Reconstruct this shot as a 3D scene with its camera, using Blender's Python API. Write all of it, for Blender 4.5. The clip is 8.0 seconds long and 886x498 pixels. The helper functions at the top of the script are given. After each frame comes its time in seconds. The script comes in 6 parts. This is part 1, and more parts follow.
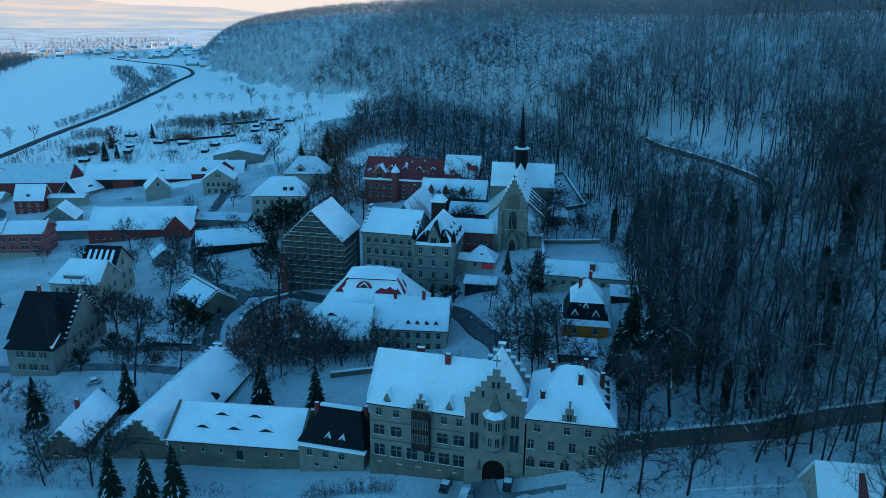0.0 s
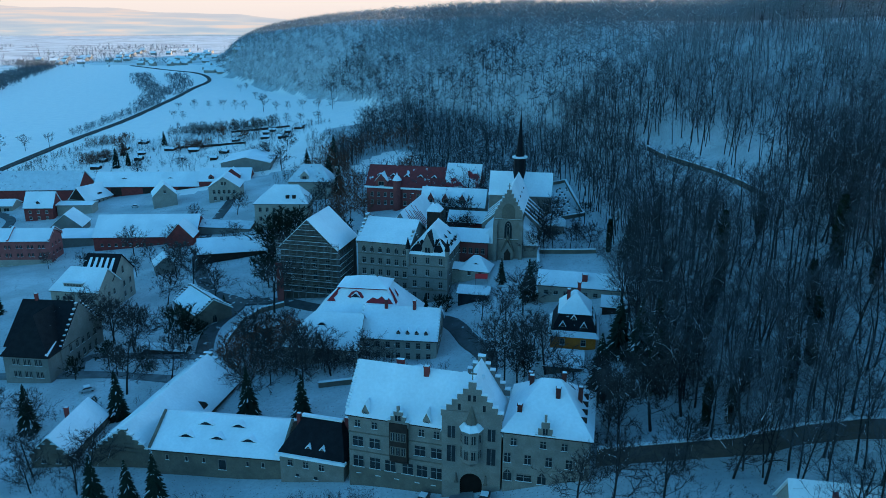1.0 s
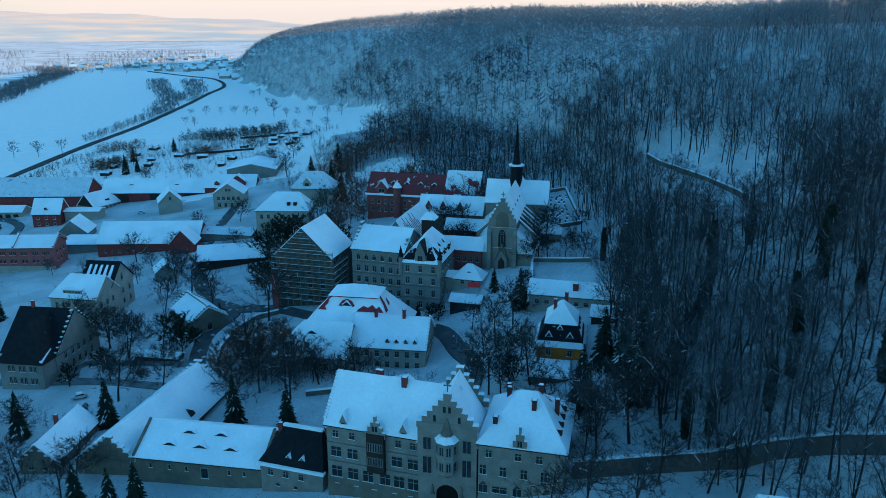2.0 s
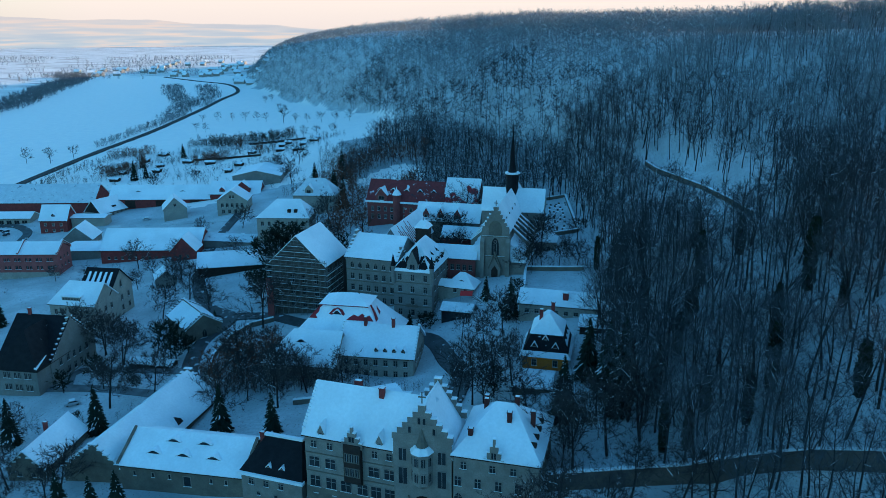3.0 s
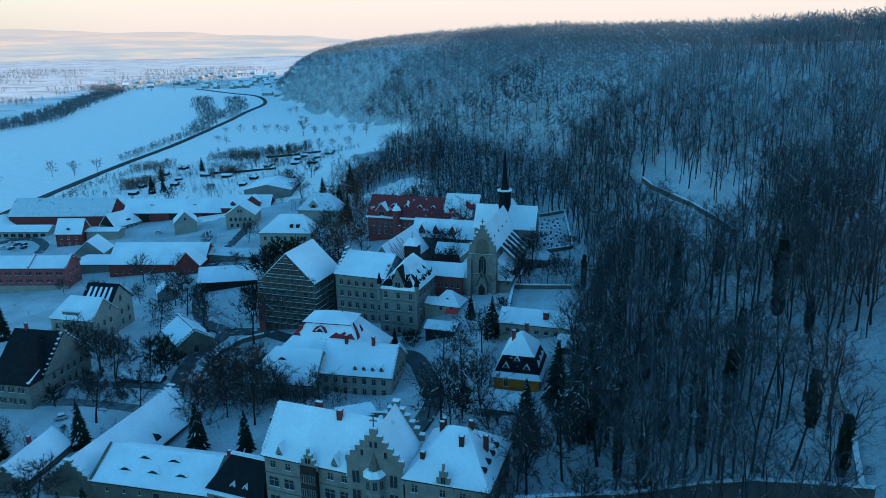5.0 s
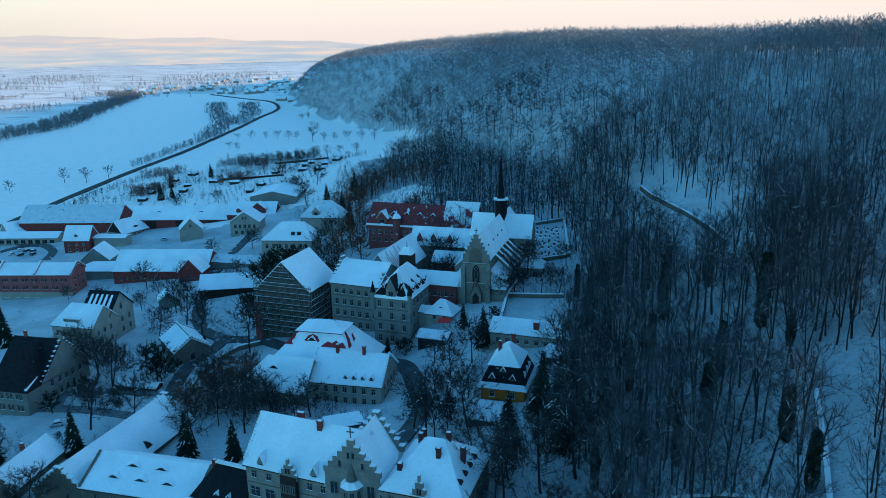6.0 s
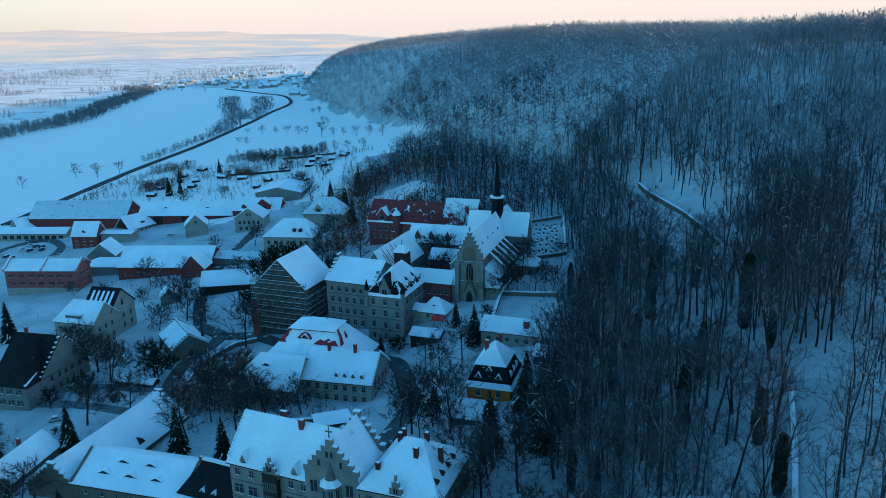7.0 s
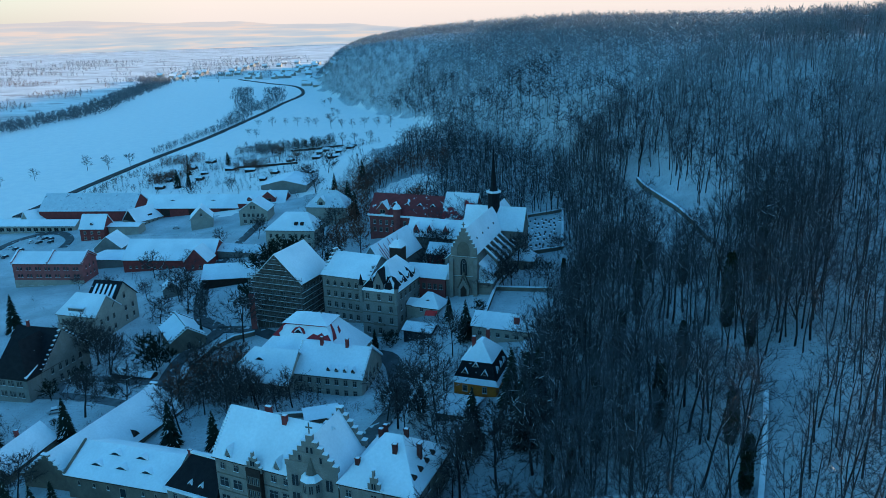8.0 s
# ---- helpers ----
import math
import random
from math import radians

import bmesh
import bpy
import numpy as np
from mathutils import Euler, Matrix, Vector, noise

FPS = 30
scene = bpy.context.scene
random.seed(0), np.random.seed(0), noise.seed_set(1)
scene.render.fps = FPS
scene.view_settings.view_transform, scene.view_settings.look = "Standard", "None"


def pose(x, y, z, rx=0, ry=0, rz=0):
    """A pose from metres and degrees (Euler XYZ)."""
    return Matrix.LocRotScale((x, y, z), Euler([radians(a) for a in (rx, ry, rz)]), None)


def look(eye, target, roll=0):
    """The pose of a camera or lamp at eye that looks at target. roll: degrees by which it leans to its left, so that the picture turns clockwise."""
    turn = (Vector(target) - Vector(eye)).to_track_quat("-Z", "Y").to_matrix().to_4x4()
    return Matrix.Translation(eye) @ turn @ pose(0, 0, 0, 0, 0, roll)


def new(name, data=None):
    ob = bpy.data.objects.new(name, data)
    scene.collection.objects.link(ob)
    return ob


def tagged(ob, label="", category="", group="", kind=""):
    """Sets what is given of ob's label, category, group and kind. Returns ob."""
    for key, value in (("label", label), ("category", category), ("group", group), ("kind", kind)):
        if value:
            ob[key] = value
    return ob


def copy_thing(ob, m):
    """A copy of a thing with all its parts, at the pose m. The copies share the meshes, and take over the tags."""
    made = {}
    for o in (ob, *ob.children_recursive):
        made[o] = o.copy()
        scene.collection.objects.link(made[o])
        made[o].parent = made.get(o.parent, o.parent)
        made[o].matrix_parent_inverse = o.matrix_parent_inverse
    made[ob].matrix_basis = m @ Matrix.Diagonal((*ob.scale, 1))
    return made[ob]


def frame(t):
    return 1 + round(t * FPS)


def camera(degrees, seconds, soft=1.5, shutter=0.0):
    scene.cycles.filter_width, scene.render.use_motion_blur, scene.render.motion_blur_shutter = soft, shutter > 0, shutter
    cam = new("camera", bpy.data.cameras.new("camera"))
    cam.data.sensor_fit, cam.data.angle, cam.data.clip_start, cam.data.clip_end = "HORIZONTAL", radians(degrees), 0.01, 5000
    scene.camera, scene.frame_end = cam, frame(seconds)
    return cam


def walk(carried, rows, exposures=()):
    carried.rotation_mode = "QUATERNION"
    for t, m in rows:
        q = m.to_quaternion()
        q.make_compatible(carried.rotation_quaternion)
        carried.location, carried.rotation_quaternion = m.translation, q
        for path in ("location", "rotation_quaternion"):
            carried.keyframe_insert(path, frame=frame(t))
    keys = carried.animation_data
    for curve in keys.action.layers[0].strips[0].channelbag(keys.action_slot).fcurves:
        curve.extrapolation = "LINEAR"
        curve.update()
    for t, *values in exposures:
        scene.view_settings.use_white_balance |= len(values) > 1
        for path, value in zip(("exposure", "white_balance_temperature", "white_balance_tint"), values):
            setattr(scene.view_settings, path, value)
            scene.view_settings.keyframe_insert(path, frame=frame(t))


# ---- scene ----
cam = camera(60.51, 8.0, 0.9)
PATH = [
    (0, (4.624, 13.806, 86.486), (1.582, 109.299, 56.959), 0.611),
    (0.5, (8.653, 14.177, 87.207), (4.341, 109.711, 57.971), 0.474),
    (1, (12.666, 14.542, 87.950), (7.102, 110.108, 59.035), 0.338),
    (1.5, (16.662, 14.900, 88.715), (9.906, 110.460, 60.036), 0.201),
    (3, (28.548, 15.934, 91.141), (18.441, 111.410, 63.173), -0.209),
    (3.5, (32.476, 16.266, 91.993), (21.251, 111.677, 64.232), -0.345),
    (4, (36.388, 16.591, 92.867), (24.087, 111.950, 65.385), -0.482),
    (4.5, (40.282, 16.909, 93.763), (26.867, 112.188, 66.523), -0.619),
    (6, (51.863, 17.826, 96.581), (35.170, 112.819, 70.167), -1.029),
    (6.5, (55.690, 18.118, 97.565), (37.940, 112.904, 71.096), -1.165),
    (7, (59.500, 18.404, 98.569), (40.732, 112.762, 71.288), -1.302),
    (7.5, (63.293, 18.683, 99.596), (43.504, 112.624, 71.605), -1.439),
    (8, (67.068, 18.956, 100.645), (46.263, 112.509, 72.098), -1.575),
]
walk(cam, [(t, look(eye, target, roll)) for t, eye, target, roll in PATH], [(0, 2.1, 5250, -20), (8, 2.1, 5250, -20)])

# ---- light ----
SUN_AZ, SUN_EL = radians(58), radians(7.5)      # clockwise from +y, above the horizon
world = bpy.data.worlds.new("sky")
scene.world = world
world.use_nodes = True
wn = world.node_tree
sky = wn.nodes.new("ShaderNodeTexSky")
sky.sky_type = 'NISHITA'
sky.sun_disc = False
sky.sun_elevation, sky.sun_rotation = SUN_EL, SUN_AZ
sky.air_density, sky.dust_density, sky.ozone_density = 1.1, 1.0, 3.8
wn.nodes["Background"].inputs[1].default_value = 0.13


def wnode(kind, *ins, op=None):
    q = wn.nodes.new(kind)
    if op:
        q.operation = op
    for k, v in enumerate(ins):
        if isinstance(v, (int, float, tuple)):
            q.inputs[k].default_value = v
        elif v is not None:
            wn.links.new(v, q.inputs[k])
    return q


# a belt of peach dawn haze low over the horizon, strongest towards the sunrise
way = wnode("ShaderNodeTexCoord").outputs["Generated"]
height = wnode("ShaderNodeSeparateXYZ", way).outputs["Z"]
belt = wnode("ShaderNodeMapRange", height, 0.17, 0.05).outputs[0]
side = wnode("ShaderNodeVectorMath", way, (math.sin(radians(12)), math.cos(radians(12)), 0), op='DOT_PRODUCT').outputs["Value"]
belt = wnode("ShaderNodeMath", belt, wnode("ShaderNodeMapRange", side, 0.2, 0.75).outputs[0], op='MULTIPLY').outputs[0]
glow = wnode("ShaderNodeMapRange", height, -0.01, 0.09).outputs[0]
tone = wn.nodes.new("ShaderNodeMix")
dawn = wn.nodes.new("ShaderNodeMix")
tone.data_type = dawn.data_type = 'RGBA'
wn.links.new(glow, tone.inputs[0])
tone.inputs[6].default_value, tone.inputs[7].default_value = (2.0, 1.32, 1.22, 1), (2.6, 1.72, 1.42, 1)
for k, v in ((0, belt), (6, sky.outputs[0]), (7, tone.outputs[2])):
    wn.links.new(v, dawn.inputs[k])
wn.links.new(dawn.outputs[2], wn.nodes["Background"].inputs[0])
sun_data = bpy.data.lights.new("sun", 'SUN')
sun_data.energy, sun_data.angle, sun_data.color = 3.4, radians(0.6), (1.0, 0.56, 0.38)
sun = new("sun", sun_data)
sun_dir = Vector((math.sin(SUN_AZ) * math.cos(SUN_EL), math.cos(SUN_AZ) * math.cos(SUN_EL), math.sin(SUN_EL)))
sun.rotation_euler = sun_dir.to_track_quat("Z", "Y").to_euler()


# ---- materials ----
def mat(name, a, b, scale=1.0, rough=0.85, bump=0.3, fine=8.0, island=0.0, objects=0.0, metal=0.0, third=None, third_at=0.6, third_scale=0.3, stretch=(1, 1, 1), speck=1.0):
    """Two tones mixed by noise at two scales, a third in patches, and a fine relief."""
    m = bpy.data.materials.new(name)
    m.use_nodes = True
    t = m.node_tree
    n, li = t.nodes, t.links
    bs = n["Principled BSDF"]
    bs.inputs["Roughness"].default_value, bs.inputs["Metallic"].default_value = rough, metal
    bs.inputs["Specular IOR Level"].default_value = 0.3 if rough < 0.55 else 0.12
    geo = n.new("ShaderNodeNewGeometry")
    mp = n.new("ShaderNodeMapping")
    mp.inputs["Scale"].default_value = stretch
    li.new(geo.outputs["Position"], mp.inputs[0])

    def noi(s, d=4):
        q = n.new("ShaderNodeTexNoise")
        q.inputs["Scale"].default_value, q.inputs["Detail"].default_value = s, d
        li.new(mp.outputs[0], q.inputs["Vector"])
        return q.outputs["Fac"]

    def mix(f, x, y):
        q = n.new("ShaderNodeMix")
        q.data_type = 'RGBA'
        for k, v in (("Factor", f), ("A", x), ("B", y)):
            s = [i for i in q.inputs if i.name == k and (i.type == 'RGBA' or k == "Factor" and i.type == 'VALUE')][0]
            if isinstance(v, (tuple, float, int)):
                s.default_value = v if not isinstance(v, tuple) else (*v, 1)
            else:
                li.new(v, s)
        return [o for o in q.outputs if o.type == 'RGBA'][0]

    def ramp(f, lo, hi):
        q = n.new("ShaderNodeMapRange")
        q.inputs[1].default_value, q.inputs[2].default_value = lo, hi
        li.new(f, q.inputs[0])
        return q.outputs[0]

    col = mix(ramp(noi(scale), 0.35, 0.65), a, b)
    col = mix(ramp(noi(fine), 0.3, 0.3 + 0.8 / speck), col, tuple(0.55 * c for c in a))
    if island:
        col = mix(ramp(geo.outputs["Random Per Island"], 0, 1 / island), col, b)
    if objects:
        oi = n.new("ShaderNodeObjectInfo")
        col = mix(ramp(oi.outputs["Random"], 0, 1 / objects), col, b)
    if third:
        col = mix(ramp(noi(third_scale, 6), third_at - 0.02, third_at + 0.02), col, third)
    li.new(col, bs.inputs["Base Color"])
    bp = n.new("ShaderNodeBump")
    bp.inputs["Strength"].default_value, bp.inputs["Distance"].default_value = bump, 0.1
    li.new(noi(fine * 1.5, 6), bp.inputs["Height"])
    li.new(bp.outputs[0], bs.inputs["Normal"])
    return m


SNOW = (0.80, 0.81, 0.83)
# Field snow: the warm tint in its colour stands in for haze.
M_SNOW = mat("snow", (0.86, 0.81, 0.77), (0.80, 0.76, 0.74), 0.15, 0.7, 0.4, 1.5, speck=0.5)
M_YARD = mat("thin trodden snow over grass", (0.56, 0.57, 0.59), (0.38, 0.39, 0.40), 0.07, 0.8, 0.5, 1.2, third=(0.16, 0.15, 0.13), third_at=0.66, third_scale=2.4)
M_LITTER = mat("wood floor of leaf litter under thin snow", (0.55, 0.56, 0.58), (0.36, 0.37, 0.38), 0.08, 0.9, 0.6, 0.8, third=(0.15, 0.13, 0.11), third_at=0.61, third_scale=3.2)
M_FIELDS = mat("far fields of thin snow and stubble", (0.76, 0.75, 0.75), (0.58, 0.56, 0.55), 0.006, 0.85, 0.3, 0.05, third=(0.40, 0.37, 0.36), third_at=0.58, third_scale=0.009, stretch=(1, 2.2, 1))
M_ROOFSNOW = mat("roof snow", SNOW, (0.70, 0.71, 0.735), 0.13, 0.7, 0.15, 1.6, speck=0.4)
M_THIN = mat("thin snow on grey slate", (0.66, 0.68, 0.71), (0.56, 0.58, 0.62), 0.4, 0.75, 0.4, 3.0, third=(0.2, 0.21, 0.24), third_at=0.66, third_scale=0.5)
M_REDSNOW = mat("snow sliding off red tiles", SNOW, (0.76, 0.77, 0.80), 0.3, 0.7, 0.4, 3.0, third=(0.22, 0.035, 0.04), third_at=0.6, third_scale=0.16)
M_TILE = mat("red roof tiles", (0.17, 0.045, 0.047), (0.12, 0.036, 0.038), 0.8, 0.8, 0.5, 4.0, third=(0.6, 0.62, 0.66), third_at=0.66, third_scale=0.25)
M_DARKROOF = mat("black slate", (0.008, 0.008, 0.01), (0.015, 0.015, 0.018), 0.7, 0.7, 0.5, 5.0, third=(0.6, 0.62, 0.65), third_at=0.74, third_scale=0.6)
M_STONE = mat("pale sandstone", (0.25, 0.225, 0.195), (0.18, 0.163, 0.143), 0.5, 0.9, 0.5, 4.0)
M_OLDSTONE = mat("weathered grey stone", (0.17, 0.15, 0.12), (0.11, 0.10, 0.085), 0.4, 0.95, 0.7, 3.0)
M_PLASTER = mat("grey plaster", (0.235, 0.222, 0.203), (0.175, 0.166, 0.154), 0.25, 0.9, 0.3, 2.0)
M_CREAM = mat("cream plaster", (0.35, 0.32, 0.275), (0.28, 0.258, 0.225), 0.3, 0.9, 0.3, 2.0)
M_OCHRE = mat("ochre plaster", (0.42, 0.17, 0.03), (0.34, 0.135, 0.028), 0.4, 0.9, 0.3, 2.0)
M_BRICK = mat("red brick", (0.20, 0.055, 0.05), (0.14, 0.042, 0.04), 0.6, 0.9, 0.5, 6.0)
M_REDWALL = mat("red painted plaster", (0.20, 0.07, 0.066), (0.15, 0.055, 0.052), 0.4, 0.9, 0.4, 3.0)
M_PINK = mat("faded red brick", (0.28, 0.105, 0.10), (0.20, 0.075, 0.072), 0.5, 0.9, 0.5, 4.0)
M_PANE = mat("window glass", (0.015, 0.018, 0.022), (0.03, 0.035, 0.04), 0.5, 0.12, 0.02, 2.0)
M_FRAME = mat("pale window frame", (0.22, 0.21, 0.19), (0.27, 0.26, 0.24), 1.0, 0.7, 0.1, 6.0)
M_WOOD = mat("dark timber", (0.04, 0.03, 0.025), (0.025, 0.02, 0.018), 0.8, 0.8, 0.4, 6.0)
M_STEEL = mat("galvanised tube", (0.24, 0.245, 0.25), (0.17, 0.175, 0.18), 1.0, 0.6, 0.1, 5.0, metal=0.4)
M_BARK = mat("bark", (0.014, 0.013, 0.013), (0.034, 0.033, 0.034), 0.6, 0.95, 0.6, 4.0, island=0.7)
M_TWIG = mat("bare twigs", (0.024, 0.022, 0.022), (0.062, 0.060, 0.062), 0.05, 0.95, 0.2, 2.0, island=0.8)
M_BEECH = mat("withered brown leaves", (0.09, 0.05, 0.035), (0.13, 0.07, 0.05), 0.3, 0.95, 0.3, 3.0, island=0.8)
M_NEEDLE = mat("spruce needles", (0.010, 0.016, 0.012), (0.018, 0.026, 0.018), 0.5, 0.9, 0.5, 4.0, island=0.5)
M_IVY = mat("ivy leaves", (0.010, 0.016, 0.010), (0.02, 0.028, 0.016), 0.5, 0.8, 0.4, 4.0, island=0.6)
# Cool blue tint puts the haze over the wood into the bark colour.
M_FOREST = mat("bare forest twigs tinted for haze", (0.032, 0.034, 0.039), (0.078, 0.083, 0.095), 0.02, 0.95, 0.2, 1.0, island=0.9)
# These two twig colours hold distance haze as well as frost.
M_RIME_HAZE = mat("rimed forest twigs paled for haze", (0.085, 0.09, 0.10), (0.17, 0.178, 0.195), 0.02, 0.95, 0.2, 1.0, island=0.8)
M_HOAR_HAZE = mat("hoar-frosted forest twigs paled for haze", (0.13, 0.137, 0.15), (0.25, 0.26, 0.28), 0.02, 0.95, 0.2, 1.0, island=0.8)
M_ROAD = mat("wet asphalt with slush", (0.055, 0.057, 0.06), (0.10, 0.105, 0.11), 0.25, 0.6, 0.3, 2.0, third=(0.5, 0.51, 0.53), third_at=0.64, third_scale=0.35)
M_TRACK = mat("trodden snow path", (0.20, 0.205, 0.215), (0.11, 0.11, 0.115), 0.3, 0.8, 0.4, 2.0)
M_BALLAST = mat("railway ballast", (0.05, 0.048, 0.046), (0.08, 0.077, 0.075), 0.5, 0.95, 0.6, 3.0)
M_HEDGE = mat("hedge twigs", (0.04, 0.034, 0.031), (0.08, 0.075, 0.07), 0.1, 0.95, 0.3, 2.0, island=0.7)
M_CARDARK = mat("dark car paint", (0.02, 0.022, 0.028), (0.03, 0.03, 0.035), 0.5, 0.3, 0.02, 2.0)
M_CARLIGHT = mat("silver car paint", (0.45, 0.46, 0.48), (0.4, 0.41, 0.43), 0.5, 0.3, 0.02, 2.0)
M_SOOT = mat("soot-dark stone", (0.11, 0.10, 0.09), (0.07, 0.065, 0.06), 0.4, 0.95, 0.6, 3.0)
# Near-black colour for the shade inside the gateway.
M_ARCHSHADE = mat("black archway shade", (0.008, 0.007, 0.006), (0.012, 0.01, 0.009), 0.8, 0.9, 0.3, 5.0)
M_RUBBER = mat("tyre rubber", (0.02, 0.02, 0.02), (0.03, 0.03, 0.03), 2.0, 0.9, 0.1, 8.0)
M_REDCLOTH = mat("red awning cloth", (0.45, 0.04, 0.04), (0.38, 0.04, 0.04), 1.0, 0.8, 0.1, 5.0)


# ---- ground ----
GW = (-6.273, 19.865, 10.489, 12.483, 8.736, 12.08, 6.244, -13.601, 1.096, 14.59)


def foot(y):
    """Where the hill's foot runs."""
    return np.interp(y, [0, 140, 200, 320, 420, 520, 680, 1000, 1400, 2000], [75, 62, 54, 52, 40, -28, -102, -275, -480, -690])


def crest(y):
    return np.interp(y, [0, 200, 320, 390, 500, 650, 800, 950, 1100, 1300, 1600, 2000, 2250, 2500], [42, 51, 60, 79, 75, 78, 95, 103, 106, 99, 83, 62, 12, 0])


def ground_z(x, y):
    x, y = np.asarray(x, float), np.asarray(y, float)
    p, q = np.tanh((np.minimum(x, foot(y) + 10) + 60) / 160), np.tanh((y - 250) / 260)
    terms = (1 + 0 * p, p, q, p * p, p * q, q * q, p ** 3, p * p * q, p * q * q, q ** 3)
    d, back = np.maximum(x - foot(y), 0), np.clip((y - 330) / 60, 0, 1)
    for cx_, cy_, dz, r in ((6, 141, -3.4, 13), (-32, 151, -2.0, 14), (-2, 214, -4.2, 12), (-6, 240, -3.0, 10), (22, 268, 3.4, 16), (10, 252, 1.2, 7)):
        terms = terms + (np.exp(-((x - cx_) ** 2 + (y - cy_) ** 2) / (2 * r * r)) * dz,)
    return sum(w * t for w, t in zip(GW + (1,) * 6, terms)) + crest(y) * (1 - np.exp(-d / (60 - 4 * back))) * d / (d + 8) * (1 - 0.21 * back * np.clip((d - 90) / 250, 0, 1))


def gz(x, y):
    return float(ground_z(x, y))


def mesh(name, verts, faces, mats, index=None):
    me = bpy.data.meshes.new(name)
    if isinstance(verts, np.ndarray) and isinstance(faces, np.ndarray):
        k = faces.shape[1]
        me.vertices.add(len(verts))
        me.vertices.foreach_set("co", np.ascontiguousarray(verts, np.float32).ravel())
        me.loops.add(faces.size)
        me.loops.foreach_set("vertex_index", np.ascontiguousarray(faces, np.int32).ravel())
        me.polygons.add(len(faces))
        me.polygons.foreach_set("loop_start", np.arange(0, faces.size, k, dtype=np.int32))
    else:
        me.from_pydata([tuple(v) for v in verts], [], [tuple(f) for f in faces])
    for m in (mats if isinstance(mats, (list, tuple)) else [mats]):
        me.materials.append(m)
    if index is not None:
        me.polygons.foreach_set("material_index", index)
    me.update(calc_edges=True)
    return me


def axis_steps(lo, fine_lo, fine_hi, hi, step, grow=1.18, mid_lo=-700, mid_hi=1700, cap=11):
    v = list(np.arange(fine_lo, fine_hi + step, step))
    d = step
    while v[-1] < hi:
        d = min(d * grow, cap) if v[-1] < mid_hi else d * grow
        v.append(v[-1] + d)
    d = step
    while v[0] > lo:
        d = min(d * grow, cap) if v[0] > mid_lo else d * grow
        v.insert(0, v[0] - d)
    return np.array(v)


gx, gy = axis_steps(-4600, -330, 300, 4600, 5.0, mid_hi=400), axis_steps(-800, 60, 700, 4800, 5.0, mid_lo=0)
GX, GY = np.meshgrid(gx, gy)
GZ = ground_z(GX, GY)
GZ += 0.25 * np.sin(GX * 0.11 + 2 * np.sin(GY * 0.05)) * np.sin(GY * 0.13) * np.clip((GX + 2000) / 100, 0, 1)
nx, ny = len(gx), len(gy)
gv = np.stack([GX.ravel(), GY.ravel(), GZ.ravel()], 1)
ii = (np.arange(ny - 1)[:, None] * nx + np.arange(nx - 1)[None]).ravel()
ground = new("ground", mesh("ground", gv, np.stack([ii, ii + 1, ii + nx + 1, ii + nx], 1), M_SNOW))
ground.data.materials.append(M_YARD)
ground.data.materials.append(M_LITTER)
ground.data.materials.append(M_FIELDS)
cx, cy = (GX[:-1, :-1] + GX[1:, 1:]).ravel() / 2, (GY[:-1, :-1] + GY[1:, 1:]).ravel() / 2
wav = 14 * np.sin(cx * 0.05) + 9 * np.sin(cy * 0.083 + cx * 0.03)
which = np.where((cy < 455 + wav - 0.25 * (cx + 200)) & (cx > -318 + wav) & (cy > 0), 1, 0)
park = (cx > np.interp(cy, [330, 400, 560], [4, -58, -105])) & (cy > 330) & (cy < 560) & (np.hypot((cx + 45) / 20, (cy - 425) / 34) > 1) & (np.hypot((cx - 42) / 22, (cy - 330) / 34) > 1)
which = np.where(((cx > foot(cy) + wav * 0.3) & (cy > 40)) | park, 2, which)
which = np.where((which == 0) & ((cx < np.interp(cy, [500, 927, 1250, 1560], [-655, -660, -790, -990])) | (cy > 1600 + 2 * wav)), 3, which)
ground.data.polygons.foreach_set("material_index", which.astype(np.int32))
ground.data.polygons.foreach_set("use_smooth", [True] * len(ground.data.polygons))
tagged(ground, "snow-covered valley floor and wooded hillside", "ground", kind="structure")


def ribbon(name, pts, width, material, label, cat, lift=0.12, kind="structure", step=4.0, high=0.0):
    """A strip of ground that follows the land along a line; high: its height above the land."""
    P = [Vector(p) for p in pts]
    line = [P[0]]
    for i in range(len(P) - 1):
        p0, p1, p2, p3 = P[max(i - 1, 0)], P[i], P[i + 1], P[min(i + 2, len(P) - 1)]
        n = max(2, int((p2 - p1).length / step))
        for k in range(1, n + 1):
            t = k / n
            line.append(0.5 * ((2 * p1) + (p2 - p0) * t + (2 * p0 - 5 * p1 + 4 * p2 - p3) * t * t + (3 * p1 - p0 - 3 * p2 + p3) * t ** 3))
    vs, fs = [], []
    for i, p in enumerate(line):
        d = (line[min(i + 1, len(line) - 1)] - line[max(i - 1, 0)]).normalized()
        s = Vector((d.y, -d.x))
        zc = gz(p.x, p.y)
        for k in (-1, -0.92, 0.92, 1):
            w = width * k / 2
            x, y = p.x + s.x * w, p.y + s.y * w
            z = (zc + high if high else gz(x, y) + 0.25) + lift
            vs.append((x, y, z if abs(k) < 1 else min(z, gz(x, y) - 0.3)))
    for i in range(len(line) - 1):
        for k in range(3):
            fs.append((4 * i + k, 4 * i + k + 1, 4 * i + k + 5, 4 * i + k + 4))
    return tagged(new(name, mesh(name, vs, fs, material)), label, cat, kind=kind)


